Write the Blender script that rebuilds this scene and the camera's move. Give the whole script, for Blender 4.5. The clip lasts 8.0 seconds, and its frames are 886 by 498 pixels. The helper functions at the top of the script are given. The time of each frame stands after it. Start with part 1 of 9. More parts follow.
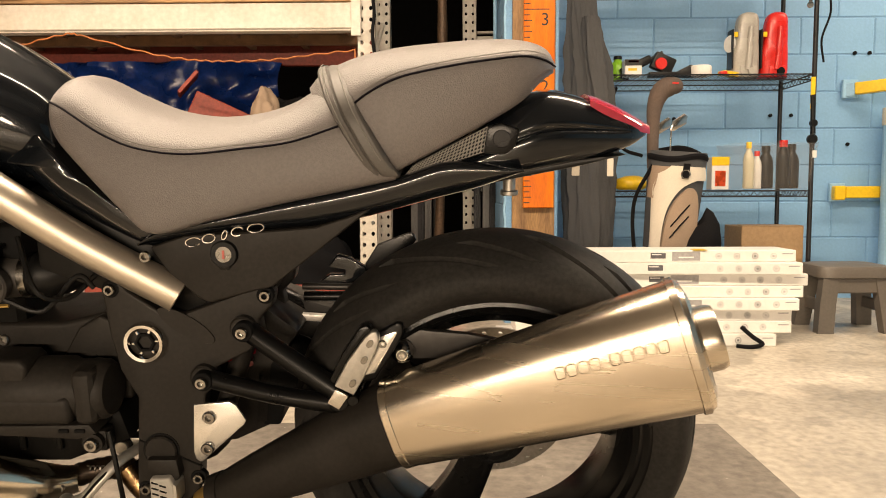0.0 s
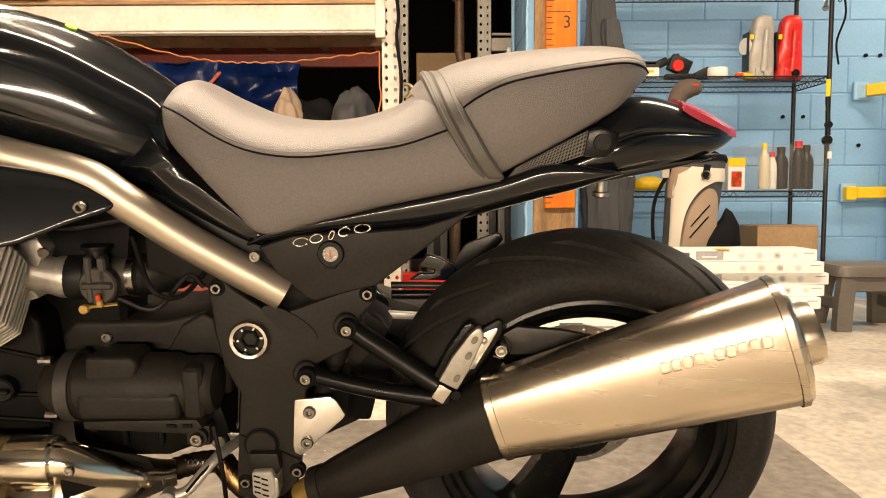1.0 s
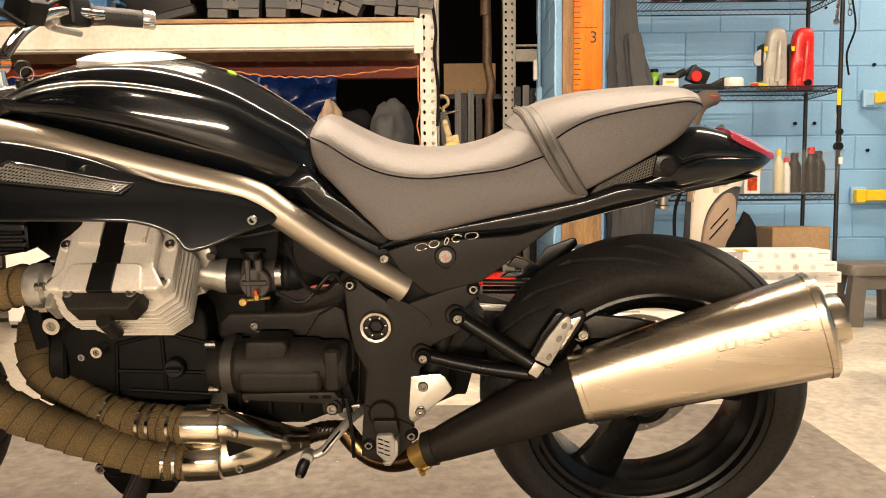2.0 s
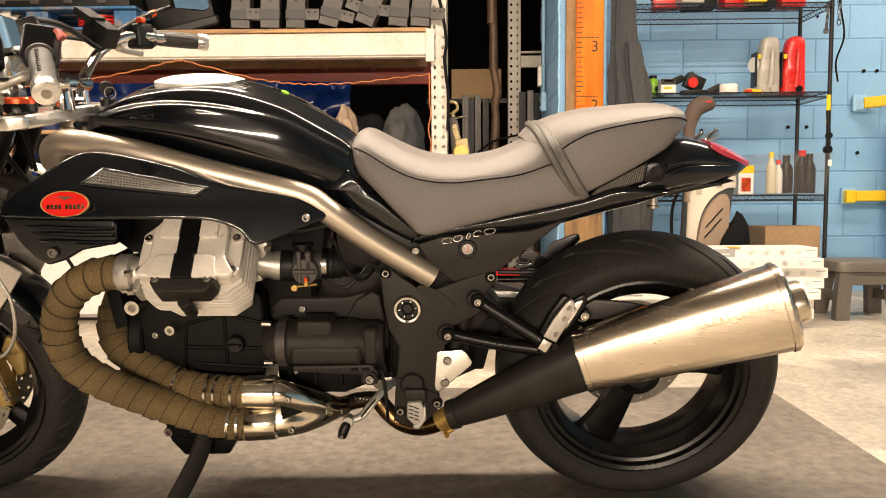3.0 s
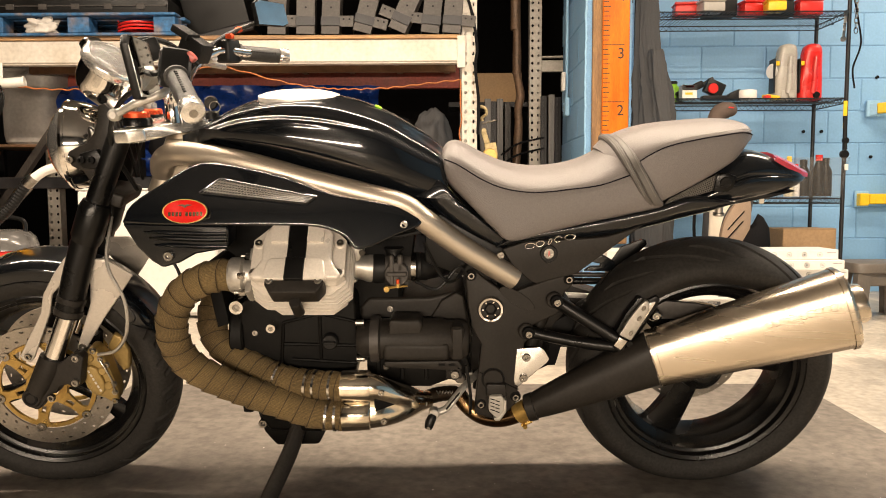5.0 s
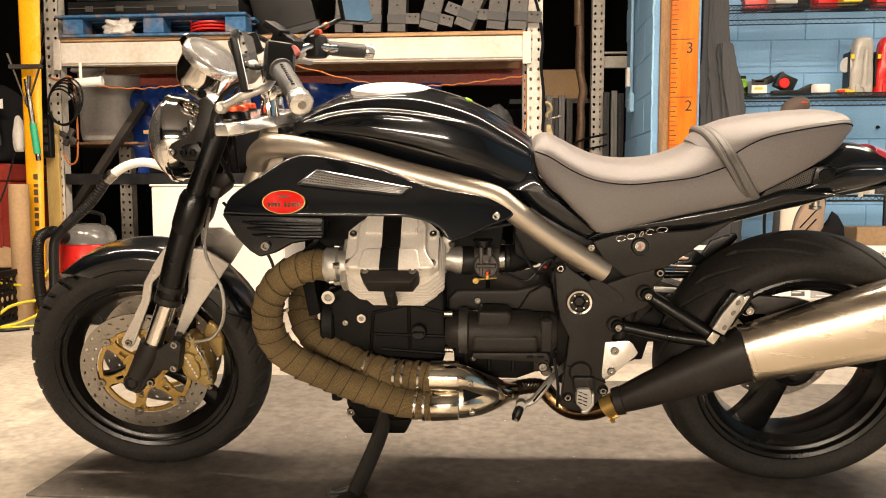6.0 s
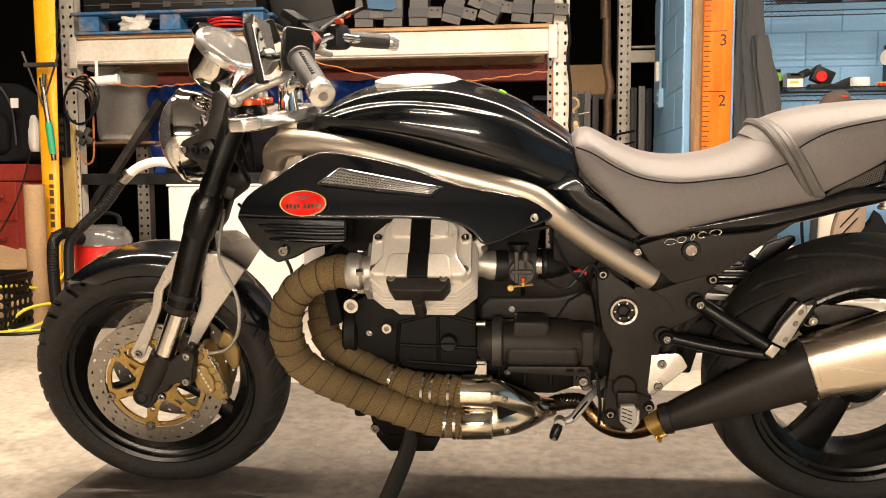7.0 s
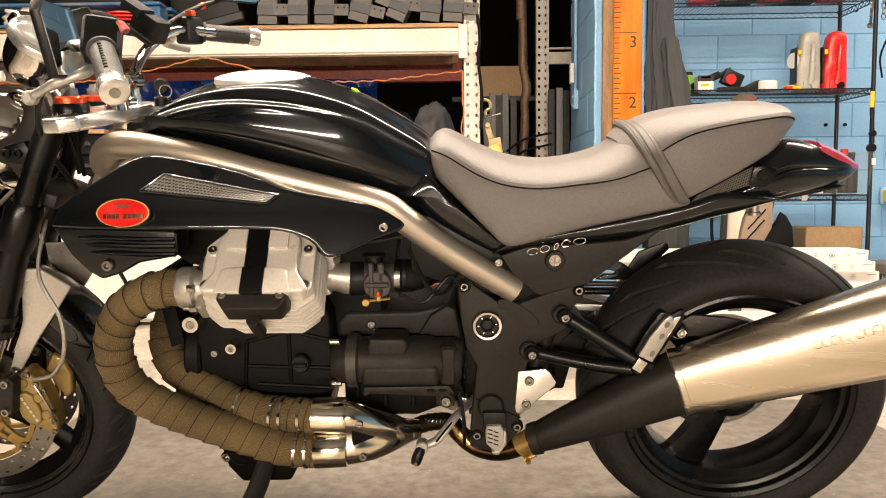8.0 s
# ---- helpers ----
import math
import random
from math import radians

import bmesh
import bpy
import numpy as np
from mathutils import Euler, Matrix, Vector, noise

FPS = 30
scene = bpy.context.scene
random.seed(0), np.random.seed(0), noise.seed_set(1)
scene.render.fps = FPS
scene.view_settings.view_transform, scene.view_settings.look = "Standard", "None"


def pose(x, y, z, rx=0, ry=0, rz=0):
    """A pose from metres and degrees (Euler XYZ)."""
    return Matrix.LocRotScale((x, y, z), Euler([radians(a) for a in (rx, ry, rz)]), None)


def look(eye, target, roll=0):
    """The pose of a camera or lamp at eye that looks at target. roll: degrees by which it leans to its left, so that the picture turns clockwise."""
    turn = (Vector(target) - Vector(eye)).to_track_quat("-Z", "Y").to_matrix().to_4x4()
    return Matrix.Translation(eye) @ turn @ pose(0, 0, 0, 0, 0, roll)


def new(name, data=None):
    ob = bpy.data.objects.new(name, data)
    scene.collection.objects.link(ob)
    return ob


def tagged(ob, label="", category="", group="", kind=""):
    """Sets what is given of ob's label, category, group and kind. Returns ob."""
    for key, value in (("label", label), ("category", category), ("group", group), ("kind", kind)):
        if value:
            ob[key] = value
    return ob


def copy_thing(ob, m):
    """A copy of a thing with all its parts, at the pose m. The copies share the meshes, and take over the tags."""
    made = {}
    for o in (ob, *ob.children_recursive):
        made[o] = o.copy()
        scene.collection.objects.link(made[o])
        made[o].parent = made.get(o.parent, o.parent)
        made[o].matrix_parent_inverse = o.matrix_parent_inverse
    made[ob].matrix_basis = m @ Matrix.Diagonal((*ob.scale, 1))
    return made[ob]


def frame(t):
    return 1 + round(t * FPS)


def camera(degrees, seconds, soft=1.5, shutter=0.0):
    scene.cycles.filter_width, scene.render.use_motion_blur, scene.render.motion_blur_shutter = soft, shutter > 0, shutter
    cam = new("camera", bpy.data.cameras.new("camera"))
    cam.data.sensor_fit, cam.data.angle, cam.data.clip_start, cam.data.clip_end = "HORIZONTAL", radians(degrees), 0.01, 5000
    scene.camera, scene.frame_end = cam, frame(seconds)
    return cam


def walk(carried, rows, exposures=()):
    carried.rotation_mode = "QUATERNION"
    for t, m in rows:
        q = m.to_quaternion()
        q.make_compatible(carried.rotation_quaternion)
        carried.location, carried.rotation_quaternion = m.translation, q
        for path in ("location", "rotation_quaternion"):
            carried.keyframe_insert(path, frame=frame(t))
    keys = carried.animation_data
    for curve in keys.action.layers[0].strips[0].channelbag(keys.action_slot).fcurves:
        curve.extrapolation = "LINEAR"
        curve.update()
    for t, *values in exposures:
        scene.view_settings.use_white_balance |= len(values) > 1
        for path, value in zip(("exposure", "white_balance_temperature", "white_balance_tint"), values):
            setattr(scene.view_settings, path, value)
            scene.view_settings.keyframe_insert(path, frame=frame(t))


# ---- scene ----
cam = camera(61.7, 8.0, soft=1.0)
PATH = [
    (0, (0.042, 0.086, 0.7), (0.007, 2.08, 0.545), -0.2),
    (0.5, (-0.048, 0.054, 0.705), (-0.068, 2.048, 0.549), -0.2),
    (1, (-0.123, 0.045, 0.703), (-0.136, 2.039, 0.548), -0.2),
    (1.5, (-0.233, -0.059, 0.715), (-0.249, 1.935, 0.564), -0.4),
    (2.8, (-0.316, -0.432, 0.737), (-0.356, 1.562, 0.582), -0.3),
    (3, (-0.331, -0.463, 0.734), (-0.363, 1.531, 0.581), -0.4),
    (3.5, (-0.386, -0.519, 0.738), (-0.405, 1.475, 0.586), -0.4),
    (4, (-0.444, -0.556, 0.736), (-0.438, 1.438, 0.582), -0.3),
    (5.3, (-0.558, -0.601, 0.762), (-0.6, 1.392, 0.605), -0.2),
    (5.5, (-0.572, -0.607, 0.76), (-0.634, 1.386, 0.604), -0.2),
    (6, (-0.64, -0.606, 0.742), (-0.787, 1.382, 0.583), -0.1),
    (6.5, (-0.674, -0.53, 0.742), (-0.889, 1.452, 0.582), -0.2),
    (7, (-0.681, -0.469, 0.744), (-0.877, 1.515, 0.582), -0.3),
    (7.5, (-0.611, -0.409, 0.746), (-0.75, 1.58, 0.586), -0.4),
    (8, (-0.497, -0.331, 0.753), (-0.542, 1.662, 0.594), -0.5),
]
walk(cam, [(t, look(eye, target, roll)) for t, eye, target, roll in PATH],
     [(0, -0.26, 6900, 10), (0.5, -0.21, 6900, 10), (1.5, -0.08, 6850, 10), (3.0, -0.08, 6550, 10), (5.5, -0.05, 6500, 10), (6.5, -0.02, 6350, 10), (8.0, 0.01, 6300, 10)])

# ---- light: ceiling tubes of a night-time garage, and an added low fill light ----
world = bpy.data.worlds.new("garage_air")
world.use_nodes = True
world.node_tree.nodes["Background"].inputs[0].default_value = (1.0, 0.86, 0.68, 1)
world.node_tree.nodes["Background"].inputs[1].default_value = 0.002
scene.world = world
scene.view_settings.exposure = 0.0

CEIL = 3.2
WARM = (1.0, 0.81, 0.62)
# x, y, z, length, watts, tilt of each tube lamp: a long run over the motorcycle, two short ones near the back walls,
# and one low on the wall behind the camera, added only as fill light
TUBES = [(-0.5, 1.62, CEIL, 6.2, 450, 0), (3.3, 3.75, CEIL, 1.2, 68, 0), (-1.7, 3.35, CEIL, 1.2, 15, 0), (-0.9, -6.0, 0.9, 5.0, 470, 90)]
for x, y, z, length, watts, tilt in TUBES:
    data = bpy.data.lights.new("tube_and_fill_light", "AREA")
    data.shape, data.size, data.size_y, data.energy, data.color = "RECTANGLE", length, 0.12, watts, WARM
    lamp = new("tube_and_fill_light", data)
    lamp.matrix_world = pose(x, y, z, tilt) @ pose(0, 0, -0.16)
# ---- mesh helpers ----
def mesh_object(name, bm, material, parent=None, smooth=True, angle=35):
    me = bpy.data.meshes.new(name)
    bmesh.ops.recalc_face_normals(bm, faces=bm.faces)
    bm.to_mesh(me)
    bm.free()
    me.materials.append(material)
    if smooth:
        me.polygons.foreach_set("use_smooth", [True] * len(me.polygons))
        me.set_sharp_from_angle(angle=radians(angle))
    ob = new(name, me)
    if parent is not None:
        ob.parent = parent
    return ob


def part(name, bm, material, parent, label="", angle=35):
    ob = mesh_object(name, bm, material, parent, True, angle)
    return tagged(ob, label) if label else ob


def thing(name, m, label, category, group=""):
    ob = new(name)
    ob.matrix_world = m
    return tagged(ob, label, category, group)


def single(name, bm, material, m, label, category, group="", kind="", angle=35):
    ob = mesh_object(name, bm, material, None, True, angle)
    ob.matrix_world = m
    return tagged(ob, label, category, group, kind)


def join(*bms):
    """All bmeshes in one."""
    out = bms[0]
    for b in bms[1:]:
        me = bpy.data.meshes.new("tmp")
        b.to_mesh(me)
        b.free()
        out.from_mesh(me)
        bpy.data.meshes.remove(me)
    return out


def moved(bm, m):
    bm.transform(m)
    return bm


def soften(bm, width, segments=2, limit=30):
    edges = [e for e in bm.edges if len(e.link_faces) == 2 and e.calc_face_angle(0) > radians(limit)]
    if edges and width > 0:
        bmesh.ops.bevel(bm, geom=edges, offset=width, segments=segments, profile=0.6, affect="EDGES", clamp_overlap=True)
    return bm


def box(sx, sy, sz, x=0, y=0, z=0, bevel=0.004, segments=1):
    """A box of that size, centred on x, y with its underside at z."""
    bm = bmesh.new()
    bmesh.ops.create_cube(bm, size=1, matrix=Matrix.Translation((x, y, z + sz / 2)) @ Matrix.Diagonal((sx, sy, sz, 1)))
    return soften(bm, bevel, segments)


def block(x0, x1, y0, y1, z0, z1, bevel=0.004, segments=1):
    return box(x1 - x0, y1 - y0, z1 - z0, (x0 + x1) / 2, (y0 + y1) / 2, z0, bevel, segments)


def prism(points, y0, y1, bevel=0.003, segments=2):
    """A plate with the outline of points (x, z), from y0 to y1."""
    bm = bmesh.new()
    face = bm.faces.new([bm.verts.new((x, y0, z)) for x, z in points])
    moved_geom = bmesh.ops.extrude_face_region(bm, geom=[face])["geom"]
    bmesh.ops.translate(bm, verts=[g for g in moved_geom if isinstance(g, bmesh.types.BMVert)], vec=(0, y1 - y0, 0))
    bmesh.ops.recalc_face_normals(bm, faces=bm.faces)
    return soften(bm, bevel, segments)


def loft(rings, closed=True, caps=True, loop=False):
    """A skin over rings of equally many points."""
    bm = bmesh.new()
    vs = [[bm.verts.new(p) for p in ring] for ring in rings]
    n = len(vs[0])
    pairs = list(zip(vs, vs[1:])) + ([(vs[-1], vs[0])] if loop else [])
    for a, b in pairs:
        for i in range(n if closed else n - 1):
            j = (i + 1) % n
            bm.faces.new((a[i], a[j], b[j], b[i]))
    if caps and closed and not loop:
        bm.faces.new(vs[0])
        bm.faces.new(vs[-1][::-1])
    bmesh.ops.remove_doubles(bm, verts=bm.verts, dist=1e-6)
    return bm


def spline(points, steps=8):
    """A Catmull-Rom curve through points of any size."""
    pts = [np.array(p, float) for p in points]
    pts = [2 * pts[0] - pts[1]] + pts + [2 * pts[-1] - pts[-2]]
    out = []
    for a, b, c, d in zip(pts, pts[1:], pts[2:], pts[3:]):
        for k in range(steps):
            s = k / steps
            out.append(0.5 * (2 * b + (c - a) * s + (2 * a - 5 * b + 4 * c - d) * s * s + (3 * b - a - 3 * c + d) * s ** 3))
    out.append(pts[-2])
    return out


def sweep(path, radius, sides=12, caps=True, wrap=0.0, pitch=0.03, squash=1.0):
    """A pipe along path (3D points); radius is a number or one for each point. wrap: depth of a wound tape's edge."""
    pts = [Vector(p) for p in path]
    rings, normal, run = [], None, 0.0
    for i, p in enumerate(pts):
        tangent = (pts[min(i + 1, len(pts) - 1)] - pts[max(i - 1, 0)]).normalized()
        if normal is None:
            normal = tangent.orthogonal().normalized()
        normal = (normal - tangent * normal.dot(tangent)).normalized()
        side = tangent.cross(normal)
        run += (p - pts[i - 1]).length if i else 0
        r = radius[i] if hasattr(radius, "__len__") else radius
        ring = []
        for k in range(sides):
            a = 2 * math.pi * k / sides
            rr = r - wrap * ((run / pitch + k / sides) % 1.0)
            ring.append(p + normal * (rr * math.cos(a)) + side * (rr * squash * math.sin(a)))
        rings.append(ring)
    return loft(rings, caps=caps)


def rod(a, b, r, sides=12, r2=None):
    return sweep([a, b], [r, r if r2 is None else r2], sides)


def turn(profile, sides=32, axis="y", centre=(0, 0, 0), closed=True, arc=1.0):
    """A body turned round an axis; profile: (radius, place along the axis)."""
    rings = []
    for k in range(sides):
        a = 2 * math.pi * k / sides * arc
        c, s = math.cos(a), math.sin(a)
        if axis == "y":
            rings.append([(r * c, h, r * s) for r, h in profile])
        elif axis == "z":
            rings.append([(r * c, r * s, h) for r, h in profile])
        else:
            rings.append([(h, r * c, r * s) for r, h in profile])
    bm = loft(rings, closed=closed, caps=False, loop=True)
    bmesh.ops.translate(bm, verts=bm.verts, vec=centre)
    return bm


def disc_body(r, y0, y1, sides=24, axis="y", centre=(0, 0, 0), edge=0.15):
    """A solid round body with a softened rim."""
    e = min(r, abs(y1 - y0)) * edge * (1 if y1 > y0 else -1)
    return turn([(0, y0), (r - abs(e), y0), (r, y0 + e), (r, y1 - e), (r - abs(e), y1), (0, y1)], sides, axis, centre, closed=False)


def tiled(corner, nu, nv, hole, sides=8):
    """A thin sheet of nu by nv cells with a round hole in each; corner(s, t) gives the place of the sheet's point s, t in cells."""
    bm = bmesh.new()
    grid = {}

    def vert(s, t):
        key = (round(s, 3), round(t, 3))
        if key not in grid:
            grid[key] = bm.verts.new(corner(s, t))
        return grid[key]

    rim = [(0.5, 0), (1, 0), (1, 0.5), (1, 1), (0.5, 1), (0, 1), (0, 0.5), (0, 0)]
    for i in range(nu):
        for j in range(nv):
            outer = [vert(i + a, j + b) for a, b in rim]
            inner = [bm.verts.new(corner(i + 0.5 + hole * math.sin(math.pi / 4 * k), j + 0.5 - hole * math.cos(math.pi / 4 * k))) for k in range(8)]
            for k in range(8):
                m = (k + 1) % 8
                bm.faces.new((outer[k], outer[m], inner[m], inner[k]))
    return bm


def thick(bm, depth):
    """Gives a sheet thickness."""
    bm.normal_update()
    bmesh.ops.solidify(bm, geom=bm.faces[:], thickness=depth)
    return bm


def bolt(r, x, y, z, depth=0.006, sides=14):
    """A socket-head screw that looks along -y."""
    return turn([(0, y - depth * 0.06), (r * 0.45, y - depth * 0.06), (r * 0.5, y - depth), (r * 0.85, y - depth), (r, y - depth * 0.7), (r, y), (0, y)], sides, "y", (x, 0, z), closed=False)


def letters(text, size, depth, m):
    """Raised writing in the built-in font, as a bmesh."""
    data = bpy.data.curves.new("writing", "FONT")
    data.body, data.size, data.extrude, data.align_x, data.align_y = text, size, depth, "CENTER", "CENTER"
    ob = bpy.data.objects.new("writing", data)
    scene.collection.objects.link(ob)
    me = bpy.data.meshes.new_from_object(ob.evaluated_get(bpy.context.evaluated_depsgraph_get()))
    bm = bmesh.new()
    bm.from_mesh(me)
    bm.transform(m)
    bpy.data.objects.remove(ob)
    bpy.data.curves.remove(data)
    bpy.data.meshes.remove(me)
    return bm


# ---- materials ----
def mat(name, colour, rough=0.5, metal=0.0, var=0.15, scale=5.0, fine=60.0, bump=0.0, bump_scale=150.0, coat=0.0, second=None,
        patch=0.5, stretch=(1, 1, 1), rough_var=0.12, each=0.0, alpha=1.0, through_light=0.0, glow=0.0, cells=False, spec=0.5):
    """A surface with colour that varies at two scales, uneven gloss and fine relief."""
    m = bpy.data.materials.new(name)
    m.use_nodes = True
    t = m.node_tree
    p = t.nodes["Principled BSDF"]
    link, node = t.links.new, t.nodes.new
    where = node("ShaderNodeTexCoord")
    size = node("ShaderNodeMapping")
    size.inputs["Scale"].default_value = stretch
    link(where.outputs["Object"], size.inputs[0])
    big, small = node("ShaderNodeTexNoise"), node("ShaderNodeTexNoise")
    big.inputs["Scale"].default_value, big.inputs["Detail"].default_value = scale, 5
    small.inputs["Scale"].default_value, small.inputs["Detail"].default_value = fine, 3
    link(size.outputs[0], big.inputs["Vector"])
    link(size.outputs[0], small.inputs["Vector"])
    ramp = node("ShaderNodeValToRGB")
    ramp.color_ramp.elements[0].position, ramp.color_ramp.elements[1].position = patch - 0.16, patch + 0.16
    dark = second or [c * (1 - var * 1.6) for c in colour]
    ramp.color_ramp.elements[0].color, ramp.color_ramp.elements[1].color = (*dark, 1), (*colour, 1)
    link(big.outputs["Fac"], ramp.inputs[0])
    grain = node("ShaderNodeMapRange")
    grain.inputs["To Min"].default_value, grain.inputs["To Max"].default_value = 1 - var, 1 + var
    grain.inputs["From Min"].default_value, grain.inputs["From Max"].default_value = 0.3, 0.7
    link(small.outputs["Fac"], grain.inputs["Value"])
    value = grain.outputs[0]
    if each:
        info, spread, mul = node("ShaderNodeObjectInfo"), node("ShaderNodeMapRange"), node("ShaderNodeMath")
        spread.inputs["To Min"].default_value, spread.inputs["To Max"].default_value = 1 - each, 1 + each
        link(info.outputs["Random"], spread.inputs["Value"])
        mul.operation = "MULTIPLY"
        link(value, mul.inputs[0])
        link(spread.outputs[0], mul.inputs[1])
        value = mul.outputs[0]
    mixed = node("ShaderNodeVectorMath")
    mixed.operation = "SCALE"
    link(ramp.outputs[0], mixed.inputs[0])
    link(value, mixed.inputs["Scale"])
    link(mixed.outputs[0], p.inputs["Base Color"])
    gloss = node("ShaderNodeMapRange")
    gloss.inputs["To Min"].default_value, gloss.inputs["To Max"].default_value = max(rough - rough_var, 0.02), min(rough + rough_var, 1)
    gloss.inputs["From Min"].default_value, gloss.inputs["From Max"].default_value = 0.3, 0.7
    link(big.outputs["Fac"], gloss.inputs["Value"])
    link(gloss.outputs[0], p.inputs["Roughness"])
    p.inputs["Metallic"].default_value, p.inputs["Coat Weight"].default_value, p.inputs["Coat Roughness"].default_value = metal, coat, 0.03
    p.inputs["Alpha"].default_value, p.inputs["Transmission Weight"].default_value = alpha, through_light
    p.inputs["Specular IOR Level"].default_value = spec
    if glow:
        p.inputs["Emission Color"].default_value, p.inputs["Emission Strength"].default_value = (*colour, 1), glow
    if bump:
        if cells:
            grainy = node("ShaderNodeTexVoronoi")
            grainy.inputs["Scale"].default_value = bump_scale
            out = grainy.outputs["Distance"]
        else:
            grainy = node("ShaderNodeTexNoise")
            grainy.inputs["Scale"].default_value, grainy.inputs["Detail"].default_value = bump_scale, 4
            out = grainy.outputs["Fac"]
        link(size.outputs[0], grainy.inputs["Vector"])
        relief = node("ShaderNodeBump")
        relief.inputs["Strength"].default_value, relief.inputs["Distance"].default_value = bump, 0.002
        link(out, relief.inputs["Height"])
        link(relief.outputs[0], p.inputs["Normal"])
    return m


PAINT_BLACK = mat("black_gloss_paint", (0.004, 0.0052, 0.007), 0.3, 0, 0.2, 3, 400, coat=1.0, rough_var=0.04, spec=0.09)
PAINT_BLACK.node_tree.nodes["Principled BSDF"].inputs["Coat Roughness"].default_value = 0.075
TRIM_BLACK = mat("satin_black_plastic", (0.004, 0.004, 0.004), 0.33, 0, 0.2, 8, 200, 0.05, 900, spec=0.25)
CAST_BLACK = mat("matt_black_casting", (0.02, 0.0174, 0.0148), 0.5, 0, 0.2, 9, 150, 0.1, 700, spec=0.22)
ENGINE_DARK = mat("dark_engine_paint", (0.004, 0.0038, 0.0034), 0.46, 0.0, 0.3, 10, 120, 0.2, 500, spec=0.12)
RUBBER = mat("tyre_rubber", (0.025, 0.0233, 0.0215), 0.62, 0, 0.25, 6, 150, 0.15, 500, second=(0.016, 0.015, 0.0138), spec=0.15)
GRIP_RUBBER = mat("grip_rubber", (0.04, 0.039, 0.038), 0.6, 0, 0.2, 30, 200, 0.3, 900)
RIM_BLACK = mat("black_wheel_paint", (0.004, 0.004, 0.004), 0.26, 0, 0.2, 8, 100, spec=0.3, rough_var=0.05)
VINYL = mat("seat_vinyl", (0.15, 0.136, 0.129), 0.47, 0, 0.08, 5, 250, 0.3, 500, cells=True, second=(0.143, 0.128, 0.123), rough_var=0.05)
VINYL_TOP = mat("seat_vinyl_smooth", (0.1, 0.092, 0.085), 0.52, 0, 0.08, 5, 250, 0.1, 700, cells=True, rough_var=0.05)
THREAD = mat("stitching", (0.006, 0.005, 0.008), 0.9, spec=0.1)
THREAD_PALE = mat("pale_stitching", (0.2, 0.19, 0.17), 0.8)
STAINLESS = mat("brushed_stainless", (0.7, 0.61, 0.49), 0.26, 1.0, 0.04, 2, 60, 0.015, 40, stretch=(1, 4, 14), rough_var=0.04)
CAP_ALLOY = mat("satin_alloy", (0.75, 0.72, 0.68), 0.45, 0.6, 0.04, 6, 90)
FRAME_ALU = mat("satin_titanium_paint", (0.53, 0.465, 0.38), 0.4, 0.85, 0.006, 2, 300, rough_var=0.01)
CHROME = mat("chrome", (0.82, 0.79, 0.75), 0.06, 1.0, 0.05, 4, 60, rough_var=0.03)
POLISHED = mat("polished_alloy", (0.72, 0.69, 0.64), 0.16, 1.0, 0.08, 6, 90, rough_var=0.05)
ALLOY = mat("cast_alloy", (0.52, 0.5, 0.46), 0.42, 0.75, 0.1, 8, 120, 0.12, 600)
SILVER = mat("silver_paint", (0.72, 0.67, 0.6), 0.36, 0.2, 0.06, 5, 200, 0.05, 500)
STEEL = mat("steel", (0.36, 0.34, 0.31), 0.28, 1.0, 0.12, 8, 150)
DISC_STEEL = mat("brake_disc_steel", (0.36, 0.33, 0.29), 0.36, 0.85, 0.12, 6, 150)
CALIPER_GOLD = mat("olive_gold_paint", (0.33, 0.23, 0.08), 0.36, 0.4, 0.12, 8, 120)
BRIGHT_ALLOY = mat("bright_alloy", (0.85, 0.83, 0.79), 0.22, 0.85, 0.05, 6, 90, rough_var=0.05)
GOLD = mat("gold_anodised", (0.5, 0.33, 0.1), 0.34, 0.7, 0.12, 8, 120)
BRONZE = mat("heat_tinted_steel", (0.33, 0.2, 0.09), 0.24, 1.0, 0.25, 9, 60, second=(0.13, 0.09, 0.06))
COLLECTOR = mat("polished_warm_steel", (0.86, 0.78, 0.64), 0.15, 1.0, 0.05, 9, 70, rough_var=0.06)
DARK_BROWN_STEEL = mat("dark_brown_steel", (0.045, 0.03, 0.019), 0.4, 0.7, 0.3, 20, 160)


